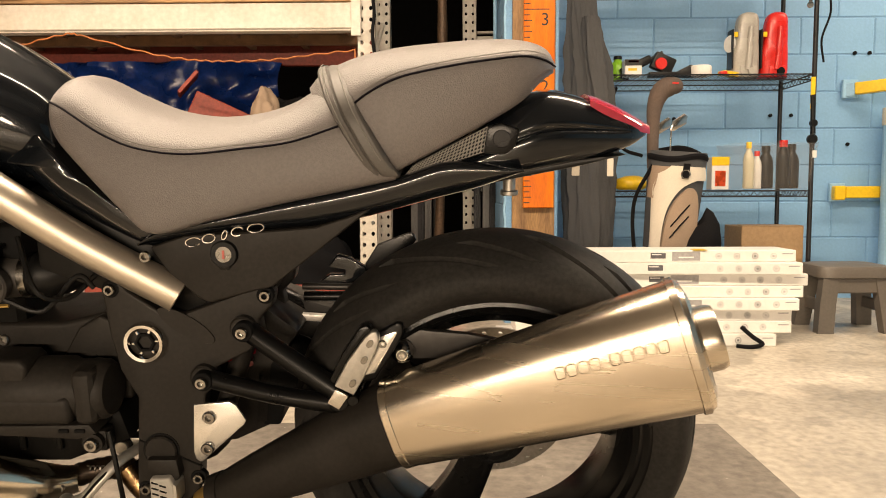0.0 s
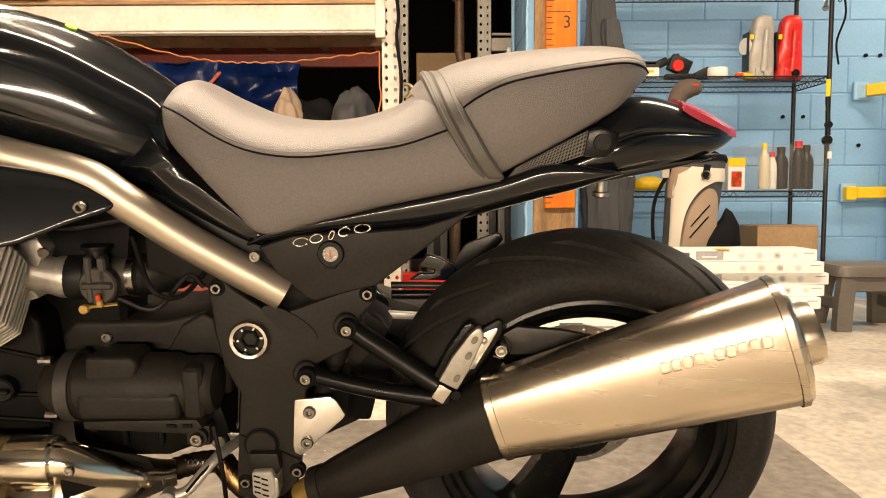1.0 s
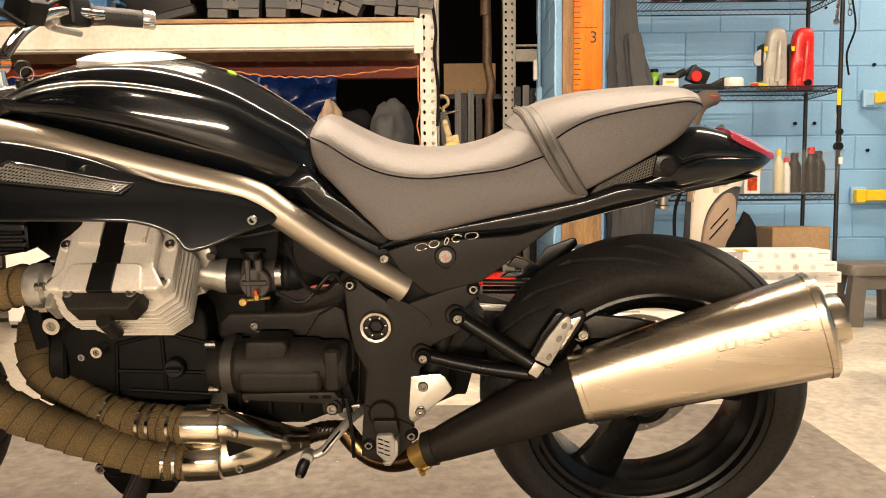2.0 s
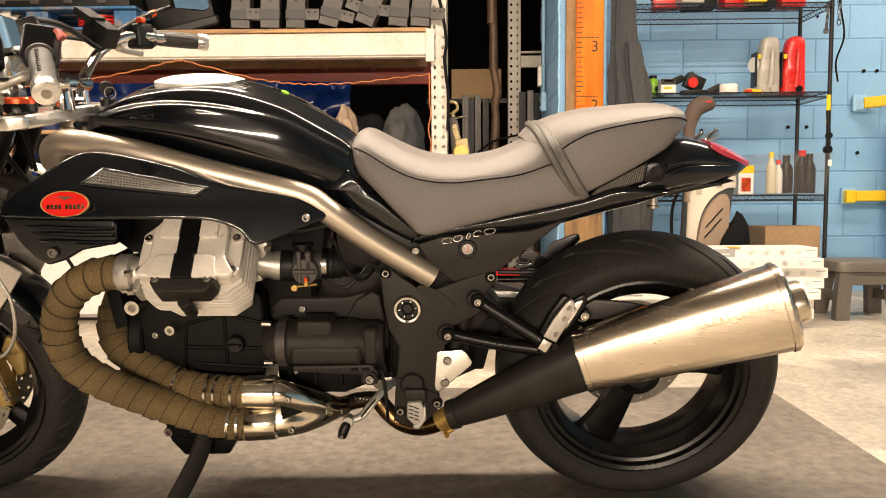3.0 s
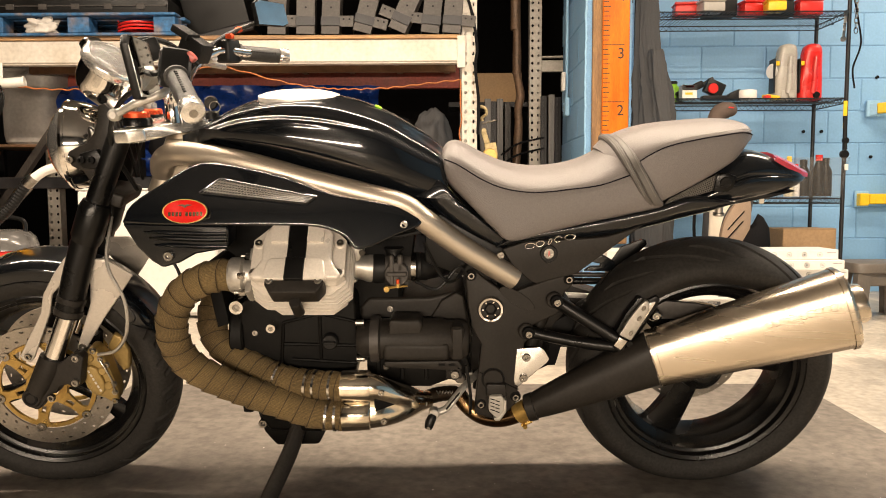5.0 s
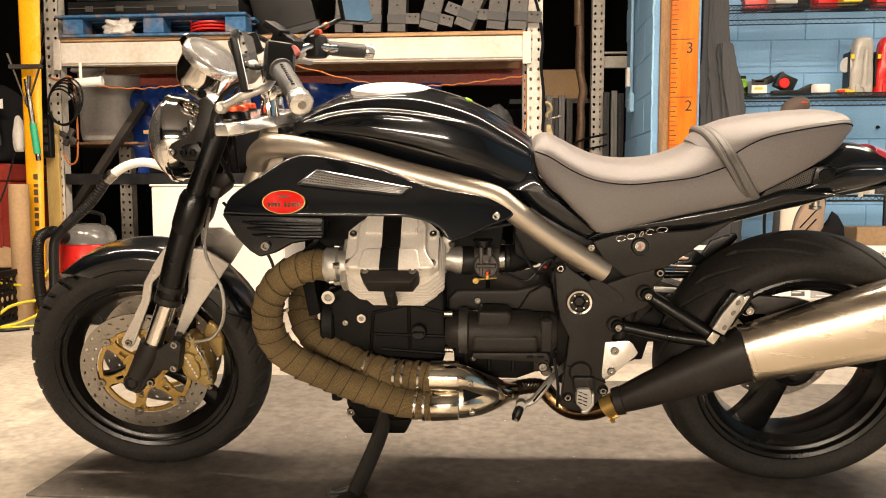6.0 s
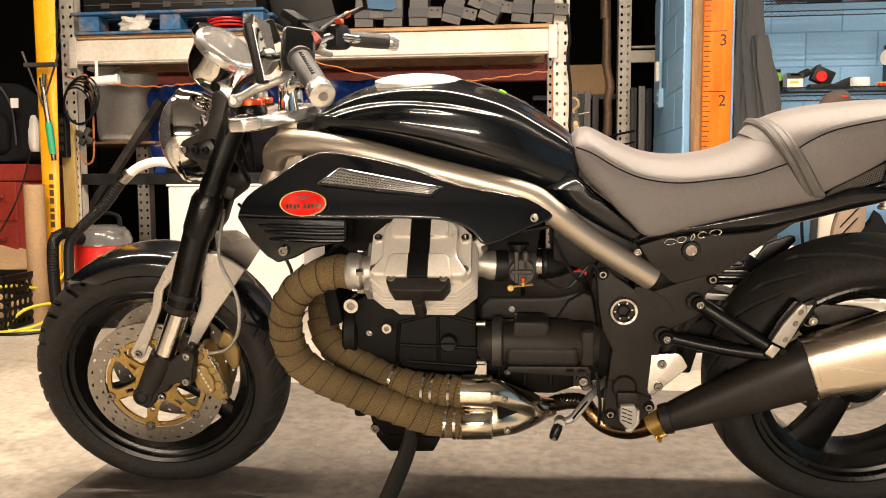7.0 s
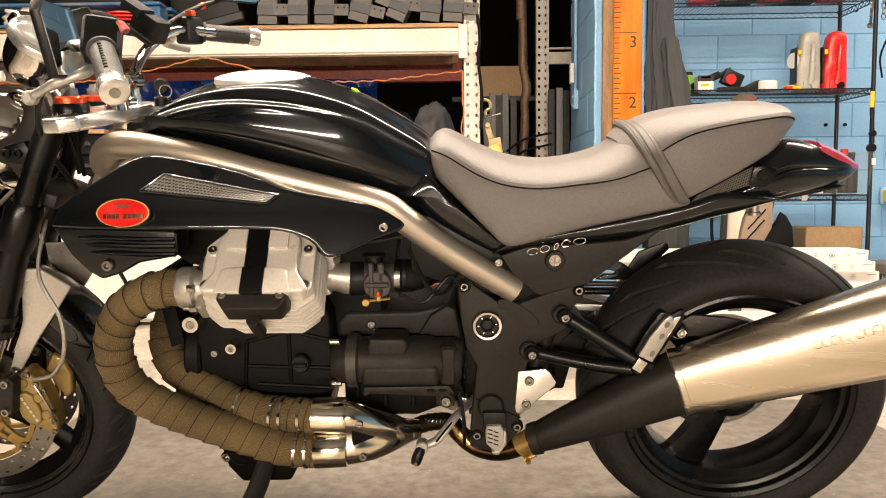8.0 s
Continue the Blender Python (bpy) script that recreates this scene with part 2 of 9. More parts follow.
def woven(name, colour, dark, across_n, along_n):
    """Coarse woven tape, laid out by the mesh's own coordinates."""
    m = mat(name, colour, 0.85, 0, 0.25, 10, 300, second=dark)
    t = m.node_tree
    link, node = t.links.new, t.nodes.new
    p = t.nodes["Principled BSDF"]
    uv = node("ShaderNodeTexCoord")
    heights = []
    for axis, n in (("X", along_n), ("Y", across_n)):
        wave = node("ShaderNodeTexWave")
        wave.wave_type, wave.bands_direction = "BANDS", axis
        wave.inputs["Scale"].default_value, wave.inputs["Distortion"].default_value, wave.inputs["Detail"].default_value = n, 0.6, 1
        link(uv.outputs["UV"], wave.inputs["Vector"])
        heights.append(wave.outputs["Fac"])
    both = node("ShaderNodeMath")
    both.operation = "MULTIPLY"
    link(heights[0], both.inputs[0])
    link(heights[1], both.inputs[1])
    relief = node("ShaderNodeBump")
    relief.inputs["Strength"].default_value, relief.inputs["Distance"].default_value = 0.8, 0.0025
    link(both.outputs[0], relief.inputs["Height"])
    link(relief.outputs[0], p.inputs["Normal"])
    old = p.inputs["Base Color"].links[0].from_socket
    shade = node("ShaderNodeMapRange")
    shade.inputs["To Min"].default_value, shade.inputs["To Max"].default_value = 0.55, 1.25
    link(both.outputs[0], shade.inputs["Value"])
    mul = node("ShaderNodeVectorMath")
    mul.operation = "SCALE"
    link(old, mul.inputs[0])
    link(shade.outputs[0], mul.inputs["Scale"])
    link(mul.outputs[0], p.inputs["Base Color"])
    return m


WRAP = woven("exhaust_wrap", (0.265, 0.185, 0.076), (0.17, 0.115, 0.045), 22.0, 120.0)
WRAP_EDGE = mat("dark_tape_edge", (0.045, 0.03, 0.015), 0.9, 0, 0.3, 30, 300)
DISC_DARK = mat("dark_brake_disc", (0.16, 0.15, 0.14), 0.4, 0.8, 0.12, 6, 150)
STAY_GREY = mat("grey_stay_paint", (0.55, 0.51, 0.46), 0.32, 0.4, 0.06, 5, 200)
BADGE_RED = mat("red_enamel", (0.75, 0.02, 0.015), 0.15, 0, 0.05, 20, 100, coat=0.6)
LENS_RED = mat("red_tail_lens", (0.42, 0.03, 0.06), 0.12, 0, 0.08, 9, 90, coat=0.8)
SPRING_RED = mat("red_spring", (0.16, 0.006, 0.012), 0.3, 0, 0.1, 9, 90, coat=0.3)
ORANGE_RED = mat("orange_anodised", (0.8, 0.1, 0.03), 0.3, 0.6, 0.1, 20, 90)
GLASS_DARK = mat("mirror_glass", (0.85, 0.88, 0.9), 0.02, 1.0, 0.02, 3, 50, rough_var=0.01)
GAUGE_GLASS = mat("instrument_glass", (0.3, 0.29, 0.28), 0.06, 0.0, 0.02, 3, 40, alpha=0.3)
LENS_CLEAR = mat("headlamp_glass", (0.8, 0.79, 0.77), 0.05, 0.9, 0.03, 3, 40, coat=0.5)
PAINT_MARK = mat("pale_marking", (0.62, 0.58, 0.52), 0.45)
PINK_MARK = mat("red_marking", (0.55, 0.12, 0.1), 0.45)
# near black: stands in for shade inside holes and gaps, also plain black parts
SHADE_AND_PART_BLACK = mat("shade_and_part_black", (0.004, 0.004, 0.004), 0.7, spec=0.15)

def worn_concrete():
    """Concrete with broad worn patches of hard outline, damp-looking stains and pale scuffs."""
    m = mat("concrete_floor", (0.45, 0.405, 0.335), 0.45, 0, 0.2, 2.1, 38, 0.15, 90, second=(0.33, 0.29, 0.235), patch=0.45)
    t = m.node_tree
    link, node = t.links.new, t.nodes.new
    p = t.nodes["Principled BSDF"]
    where = node("ShaderNodeTexCoord")
    value = p.inputs["Base Color"].links[0].from_socket
    for scale, detail, lo, hi, a, b in ((0.75, 9, 0.5, 0.515, 0.74, 1.05), (2.6, 12, 0.6, 0.64, 1.0, 1.22), (7.0, 8, 0.34, 0.4, 0.8, 1.0)):
        cloud, step, mul = node("ShaderNodeTexNoise"), node("ShaderNodeMapRange"), node("ShaderNodeVectorMath")
        cloud.inputs["Scale"].default_value, cloud.inputs["Detail"].default_value = scale, detail
        link(where.outputs["Object"], cloud.inputs["Vector"])
        for key, v in (("From Min", lo), ("From Max", hi), ("To Min", a), ("To Max", b)):
            step.inputs[key].default_value = v
        link(cloud.outputs["Fac"], step.inputs["Value"])
        mul.operation = "SCALE"
        link(value, mul.inputs[0])
        link(step.outputs[0], mul.inputs["Scale"])
        value = mul.outputs[0]
    link(value, p.inputs["Base Color"])
    return m


CONCRETE = worn_concrete()
MAT_RUBBER = mat("rubber_mat", (0.16, 0.142, 0.122), 0.68, 0, 0.24, 1.4, 35, 0.25, 160, second=(0.105, 0.092, 0.079), spec=0.25)
BLOCK_BLUE = mat("blue_painted_block", (0.235, 0.45, 0.7), 0.5, 0, 0.05, 3, 60, 0.35, 110, each=0.05)
MORTAR_BLUE = mat("blue_painted_joint", (0.185, 0.37, 0.6), 0.6, 0, 0.1, 8, 90, 0.3, 200)
RACK_WHITE = mat("white_painted_rack", (0.56, 0.525, 0.465), 0.5, 0, 0.09, 5, 40, 0.08, 100, second=(0.45, 0.4, 0.33), patch=0.4)
RACK_RED = mat("red_oxide_beam", (0.3, 0.055, 0.035), 0.55, 0, 0.2, 4, 60)
WOOD = mat("raw_timber", (0.42, 0.26, 0.13), 0.65, 0, 0.2, 3, 30, 0.2, 60, second=(0.28, 0.16, 0.075), stretch=(1, 6, 6))
PLY = mat("plywood_edge", (0.42, 0.25, 0.11), 0.65, 0, 0.25, 5, 40, 0.2, 80, stretch=(0.6, 3, 10), second=(0.2, 0.11, 0.05))
WOOD_DARK = mat("joist_timber", (0.27, 0.15, 0.08), 0.7, 0, 0.2, 3, 30, 0.2, 60, stretch=(6, 1, 6))
PALLET_BLUE = mat("blue_pallet_paint", (0.018, 0.09, 0.21), 0.65, 0, 0.35, 9, 40, 0.4, 60, second=(0.22, 0.14, 0.07), patch=0.36)
TARP = mat("blue_tarp", (0.01, 0.045, 0.25), 0.3, 0, 0.2, 5, 60, 0.3, 30)
# near black: the lack of light behind the racks is put into the colour
SHADE_WALL = mat("shade_black_wall", (0.006, 0.0055, 0.0055), 0.9, 0, 0.2, 1, 20, spec=0.1)
PLAIN_WALL = mat("garage_wall", (0.06, 0.062, 0.065), 0.8, 0, 0.1, 1, 20)
CEILING = mat("ceiling_board", (0.12, 0.116, 0.112), 0.85, 0, 0.1, 1, 20)
CARDBOARD = mat("cardboard", (0.42, 0.27, 0.14), 0.75, 0, 0.1, 4, 60, 0.1, 120, each=0.1)
WHITE_CARD = mat("white_carton", (0.75, 0.73, 0.69), 0.5, 0, 0.04, 5, 60, each=0.05)
GREY_PRINT = mat("grey_print", (0.09, 0.09, 0.1), 0.5)
LIGHT_PRINT = mat("light_grey_print", (0.34, 0.33, 0.33), 0.5)
ORANGE = mat("orange_varnished_board", (0.72, 0.175, 0.001), 0.4, 0, 0.16, 3, 40, stretch=(6, 6, 0.7), second=(0.5, 0.1, 0.001), spec=0.25)
BROWN_TIMBER = mat("old_brown_timber", (0.3, 0.175, 0.075), 0.7, 0, 0.25, 4, 40, 0.3, 60, second=(0.15, 0.08, 0.035), stretch=(8, 8, 0.8))
INK = mat("black_ink", (0.015, 0.012, 0.01), 0.6)
GREY_METAL = mat("grey_painted_steel", (0.052, 0.047, 0.043), 0.5, 0.3, 0.2, 5, 70, each=0.15)
TAN_METAL = mat("tan_zinc_plate", (0.42, 0.33, 0.17), 0.4, 0.5, 0.2, 12, 90)
TRACK_STEEL = mat("dull_track_steel", (0.17, 0.165, 0.16), 0.5, 0.3, 0.15, 6, 60, stretch=(8, 8, 0.5), each=0.2)
BLACK_METAL = mat("black_wire", (0.02, 0.02, 0.022), 0.4, 0.4, 0.2, 9, 90)
CLOTH_GREY = mat("grey_cloth", (0.06, 0.061, 0.064), 0.85, 0, 0.15, 5, 200, 0.4, 300)
# black cloth, taken darker still so the bag's corner looks unlit
CLOTH_BLACK = mat("black_cloth", (0.008, 0.008, 0.009), 0.85, 0, 0.2, 6, 150, 0.4, 200, spec=0.1)
CLOTH_TAN = mat("tan_cloth", (0.33, 0.24, 0.17), 0.8, 0, 0.1, 6, 200, 0.3, 300)
CLOTH_CREAM = mat("cream_cloth", (0.66, 0.6, 0.5), 0.7, 0, 0.06, 6, 200, 0.2, 300)
PLASTIC_RED = mat("red_plastic", (0.62, 0.02, 0.015), 0.32, 0, 0.08, 5, 80)
PLASTIC_GREY = mat("grey_plastic", (0.4, 0.38, 0.34), 0.35, 0, 0.06, 5, 80)
PLASTIC_GREEN = mat("green_plastic", (0.25, 0.55, 0.03), 0.35, 0, 0.06, 5, 80)
PLASTIC_TEAL = mat("green_sleeve", (0.02, 0.35, 0.18), 0.4)
PLASTIC_WHITE = mat("white_plastic", (0.75, 0.73, 0.68), 0.35, 0, 0.04, 5, 80)
PLASTIC_CREAM = mat("cream_enamel", (0.66, 0.6, 0.42), 0.35, 0, 0.06, 5, 80)
PLASTIC_BLACK = mat("black_plastic", (0.006, 0.006, 0.006), 0.42, 0, 0.15, 7, 90, spec=0.25)
PLASTIC_BROWN = mat("taupe_plastic", (0.125, 0.108, 0.09), 0.45, 0, 0.08, 5, 80, 0.1, 300)
YELLOW = mat("yellow_paint", (0.85, 0.55, 0.02), 0.35, 0, 0.08, 4, 60)
BOARD_YELLOW = mat("golden_board_paint", (0.85, 0.4, 0.008), 0.35, 0, 0.08, 4, 60)
SMOKE_PLASTIC = mat("smoky_plastic", (0.12, 0.115, 0.11), 0.2, 0, 0.06, 5, 80, coat=0.3)
DARK_TIMBER = mat("dark_grey_timber", (0.055, 0.047, 0.04), 0.8, 0, 0.25, 3, 30, 0.3, 60, stretch=(6, 6, 1))
PALE_TIMBER = mat("pale_yellow_timber", (0.62, 0.46, 0.17), 0.6, 0, 0.12, 4, 40, 0.15, 60, second=(0.5, 0.34, 0.11), stretch=(8, 8, 0.8))
YELLOW_CORD = mat("yellow_cord", (0.75, 0.62, 0.03), 0.45)
ORANGE_CORD = mat("orange_cord", (0.42, 0.13, 0.03), 0.6)
PALE_BLUE = mat("pale_blue_paint", (0.3, 0.52, 0.72), 0.45, 0, 0.06, 4, 60)
RED_PAINT = mat("dark_red_enamel", (0.25, 0.03, 0.02), 0.35, 0, 0.15, 4, 60)
CLEAR = mat("clear_plastic", (0.4, 0.38, 0.35), 0.15, 0, 0.05, 4, 60, alpha=0.07)
BAG = mat("clear_bag", (0.8, 0.76, 0.7), 0.3, 0, 0.05, 8, 60, 0.4, 60, alpha=0.55)
RUST_BROWN = mat("brown_pipe", (0.14, 0.085, 0.05), 0.5, 0.3, 0.25, 5, 50)
WHITE_BOARD = mat("white_cabinet_paint", (0.78, 0.76, 0.72), 0.45, 0, 0.04, 3, 40)
BEIGE = mat("grey_bin_plastic", (0.48, 0.455, 0.42), 0.6, 0, 0.1, 3, 40)
GLOWING = mat("tube_diffuser", (1.0, 0.88, 0.7), 0.5, glow=3.0)
# ---- the setting ----
X0, X1, Y0, Y1 = -7.0, 5.0, -6.0, 8.0
FLOOR = -0.02
WALL_Y = 5.05


def structure(name, bm, material, label, category):
    return single(name, bm, material, Matrix(), label, category, kind="structure")


structure("floor", block(X0, X1, Y0, Y1, FLOOR - 0.2, FLOOR, 0), CONCRETE, "pale worn concrete garage floor", "floor")
structure("ceiling", block(X0, X1, Y0, Y1, CEIL, CEIL + 0.15, 0), CEILING, "plain grey garage ceiling", "ceiling")
structure("wall_south", block(X0, X1, Y0 - 0.2, Y0, FLOOR, CEIL, 0), PLAIN_WALL, "plain garage wall", "wall")
structure("wall_west", block(X0 - 0.2, X0, Y0, Y1, FLOOR, CEIL, 0), SHADE_WALL, "garage wall coloured near black as if unlit", "wall")
structure("wall_east", block(X1, X1 + 0.2, Y0, Y1, FLOOR, CEIL, 0), MORTAR_BLUE, "plain blue painted garage wall", "wall")
structure("wall_north", block(X0, 0.6, Y1, Y1 + 0.2, FLOOR, CEIL, 0), SHADE_WALL, "wall behind the racks, coloured near black as if unlit", "wall")
blue_wall = structure("wall_blue", block(0.34, X1, WALL_Y + 0.012, WALL_Y + 0.2, FLOOR, CEIL, 0), MORTAR_BLUE, "pale blue painted concrete block wall", "wall")
pier = structure("wall_pier", block(0.308, 0.59, 4.11, WALL_Y + 0.01, FLOOR, CEIL, 0), MORTAR_BLUE, "blue painted block pier beside the racks", "wall")
structure("wall_return", block(0.4, 0.6, WALL_Y + 0.2, Y1, FLOOR, CEIL, 0), SHADE_WALL, "wall return behind the racks, coloured near black as if unlit", "wall")

# the low wall fixture is no known lamp, it houses the added fill
for x, y, z, length, watts, tilt in TUBES:
    t = thing("tube_lamp", pose(x, y, z, tilt), "long white tube fixture, for ceiling light and added fill", "lamp", "tube lights")
    part("housing", block(-length / 2 - 0.05, length / 2 + 0.05, -0.08, 0.08, -0.06, -0.001, 0.01), PLASTIC_WHITE, t)
    part("diffuser", block(-length / 2, length / 2, -0.06, 0.06, -0.1, -0.061, 0.015, 2), GLOWING, t)

single("rubber_mat", moved(box(2.66, 1.22, 0.006, 0, 0, 0, 0.0025), pose(-0.485, 1.72, FLOOR, 0, 0, 0.0)), MAT_RUBBER, Matrix(), "dark grey rubber mat on the concrete under the motorcycle", "mat")

# dust and grit on the mat
flecks = random.Random(11)
grit = bmesh.new()
for k in range(170):
    x, y, r = flecks.uniform(-1.78, 0.8), flecks.uniform(1.13, 2.3), 0.0008 + 0.003 * flecks.random() ** 4
    turn_by = flecks.uniform(0, 6.28)
    ring = [grit.verts.new((x + r * flecks.uniform(0.6, 1.5) * math.cos(turn_by + a), y + r * math.sin(turn_by + a), FLOOR + 0.0064)) for a in (0, 1.3, 2.6, 3.9, 5.1)]
    tip = grit.verts.new((x, y, FLOOR + 0.0064 + r * 0.35))
    for a, b in zip(ring, ring[1:] + ring[:1]):
        grit.faces.new((a, b, tip))
single("grit", grit, PLASTIC_GREY, Matrix(), "pale dust and grit scattered on the rubber mat", "dust", kind="stuff")
# ---- the motorcycle, leaning on its side stand; x to its tail, y to its far side, z up ----
bike = thing("motorcycle", pose(0, 1.38, 0, 8, 0, 0), "black motorcycle with grey seat leaning on its side stand", "motorcycle")


def tyre_mesh(R, half, bead, grooves, width, slant, inner_edge=0.12, outer_edge=0.9):
    """A tyre with a rounded tread, cut by slanting grooves."""
    d = R - bead
    side = [(bead, 0.76), (bead + d * 0.1, 0.86), (bead + d * 0.3, 0.985), (bead + d * 0.48, 1.0), (bead + d * 0.63, 0.93), (bead + d * 0.79, 0.74), (bead + d * 0.9, 0.52), (bead + d * 0.975, 0.27)]
    outline = spline([(r, -half * y) for r, y in side] + [(R, 0)] + [(r, half * y) for r, y in reversed(side)], 10)
    inner = [(bead - 0.012, half * 0.66), (bead - 0.012, -half * 0.66)]
    n, rings = 1120, []
    for k in range(n):
        ring = []
        for r, y in [tuple(p) for p in outline] + inner:
            s = abs(y) / half
            lead = slant * s * s + 0.25 * s if r > bead + d * 0.4 else slant + 0.25
            a = 2 * math.pi * (k / n - lead / grooves)
            half_turn = 0.5 if y > 0 else 0.0
            if r > bead + d * 0.5:
                if inner_edge < s < outer_edge and (k / n * grooves + half_turn) % 1.0 < width:
                    r -= 0.015
                elif inner_edge + 0.2 < s < outer_edge - 0.12 and (k / n * grooves + half_turn + 0.45) % 1.0 < width:
                    r -= 0.015
            ring.append((r * math.cos(a), y, r * math.sin(a)))
        rings.append(ring)
    return loft(rings, caps=False, loop=True)


def rim_mesh(r, half):
    """A cast rim: rolled lip, stepped well on both sides, band between."""
    side = [(r - 0.006, 0.0), (r + 0.003, -0.0045), (r + 0.009, -0.002), (r + 0.009, 0.005), (r + 0.002, 0.008)]
    outer = [(q, -half + h) for q, h in side] + [(r - 0.014, -half * 0.5), (r - 0.02, 0), (r - 0.014, half * 0.5)] + [(q, half - h) for q, h in reversed(side)]
    well = [(r - 0.008, 0.004), (r - 0.0105, 0.012), (r - 0.018, 0.016), (r - 0.022, 0.024), (r - 0.036, 0.036), (r - 0.04, 0.04)]
    inside = [(q, half - h) for q, h in well] + [(r - 0.046, 0.0)] + [(q, -half + h) for q, h in reversed(well)]
    return turn(outer + inside, 120)


def spoke_mesh(r0, r1, half, w0, w1, bend=0.0):
    """One cast wheel spoke along +x, forked towards the rim."""
    rings = []
    for k in range(13):
        s = k / 12
        r = r0 + (r1 - r0) * s
        w = w0 + (w1 - w0) * (s ** 2.2)
        h = half * (1 - 0.35 * s)
        z = bend * math.sin(s * math.pi)
        rings.append([(r, -h, z - w * 0.55), (r, -h * 0.55, z - w), (r, h * 0.55, z - w), (r, h, z - w * 0.55), (r, h, z + w * 0.55), (r, h * 0.55, z + w), (r, -h * 0.55, z + w), (r, -h, z + w * 0.55), (r, -h * 1.12, z)])
    return loft(rings)


def rotor_mesh(r0, r1, y, rows, count, depth=0.005):
    """A drilled brake disc."""
    def corner(s, t):
        a = 2 * math.pi * (s + 0.34 * t) / count
        r = r0 + (r1 - r0) * t / rows
        return (r * math.cos(a), y, r * math.sin(a))
    bm = tiled(corner, count, rows, 0.155)
    bmesh.ops.remove_doubles(bm, verts=bm.verts, dist=1e-5)
    return thick(bm, depth)


def spin(bm, degrees, about="Y"):
    bm.transform(Matrix.Rotation(radians(degrees), 4, about))
    return bm


# rear wheel
rear = new("rear_wheel")
rear.parent, rear.matrix_basis = bike, pose(0.105, 0, 0.3128, 7)
part("tyre", tyre_mesh(0.3387, 0.096, 0.245, 9, 0.11, 0.75, 0.1, 0.86), RUBBER, rear, "black road tyre with curved grooves", 50)
part("rim", rim_mesh(0.244, 0.079), RIM_BLACK, rear, "black cast rim")
for a in (114, 234, 354):
    part("spoke", spin(spoke_mesh(0.045, 0.214, 0.036, 0.03, 0.05, 0.006), a), RIM_BLACK, rear)
part("hub", turn([(0.0, -0.07), (0.026, -0.07), (0.03, -0.062), (0.055, -0.05), (0.062, -0.03), (0.06, 0.07), (0.0, 0.07)], 36, closed=False), RIM_BLACK, rear)
part("brake_disc", rotor_mesh(0.108, 0.145, 0.062, 2, 30), DISC_STEEL, rear, "drilled steel brake disc")
part("disc_carrier", turn([(0.05, 0.058), (0.11, 0.058), (0.11, 0.066), (0.05, 0.068)], 40), CAST_BLACK, rear)
for k in range(6):
    a = k * math.pi / 3 + 0.3
    part("rivet", bolt(0.009, 0.1 * math.cos(a), 0.058, 0.1 * math.sin(a), 0.004), STEEL, rear)
part("rim_mark", spin(box(0.005, 0.0015, 0.026, 0.2485, -0.0802, -0.013, 0), 48), PAINT_MARK, rear)

# front wheel, turned towards the stand side
STEER = 10
front = new("front_wheel")
front.parent, front.matrix_basis = bike, pose(-1.571, -0.02, 0.291, 0, 0, 5) @ pose(0, 0, 0, 7)
part("tyre", tyre_mesh(0.3177, 0.066, 0.235, 22, 0.14, 0.3, 0.15, 0.985), RUBBER, front, "black road tyre with slanting grooves", 50)
part("rim", rim_mesh(0.234, 0.053), RIM_BLACK, front, "black cast rim")
for a in (40, 160, 280):
    part("spoke", spin(spoke_mesh(0.035, 0.203, 0.024, 0.018, 0.026, 0.01), a), RIM_BLACK, front)
part("hub", turn([(0.0, -0.06), (0.022, -0.06), (0.03, -0.05), (0.034, 0.05), (0.022, 0.06), (0.0, 0.06)], 32, closed=False), RIM_BLACK, front)
for y, name in ((-0.068, "brake_disc"), (0.063, "brake_disc")):
    part(name, rotor_mesh(0.1245, 0.1665, y, 2, 28), DISC_STEEL, front, "drilled steel brake disc")
    carrier = part("disc_carrier", turn([(0.1105, y - 0.003), (0.121, y - 0.003), (0.121, y + 0.004), (0.1105, y + 0.004)], 60), GOLD, front, "gold anodised disc carrier")
    part("carrier_hub", turn([(0.034, y - 0.001), (0.05, y - 0.003), (0.05, y + 0.006), (0.034, y + 0.006)], 40), GOLD, carrier)
    for k in range(6):
        a = k * 60 + 45
        arm = join(prism([(0.048, -0.021), (0.06, -0.017), (0.06, 0.017), (0.048, 0.021)], y - 0.0035, y + 0.0045, 0.0008, 1),
                   prism([(0.0602, -0.0168), (0.08, -0.0135), (0.08, -0.005), (0.0602, -0.005)], y - 0.0035, y + 0.0045, 0.0008, 1),
                   prism([(0.0602, 0.005), (0.08, 0.005), (0.08, 0.0135), (0.0602, 0.0168)], y - 0.0035, y + 0.0045, 0.0008, 1),
                   prism([(0.0802, -0.0133), (0.098, -0.012), (0.1145, -0.019), (0.1145, 0.019), (0.098, 0.012), (0.0802, 0.0133)], y - 0.0035, y + 0.0045, 0.0008, 1))
        part("carrier_arm", spin(arm, a), GOLD, carrier)
    for k in range(6):
        a = radians(k * 60 + 45)
        part("disc_button", join(turn([(0.005, y - 0.007), (0.0115, y - 0.007), (0.0125, y - 0.004), (0.0125, y), (0.005, y)], 18, "y", (0.122 * math.cos(a), 0, -0.122 * math.sin(a)))), STEEL, front)
part("rim_mark", spin(box(0.005, 0.0015, 0.026, 0.2375, -0.0545, -0.013, 0), 80), PAINT_MARK, front)

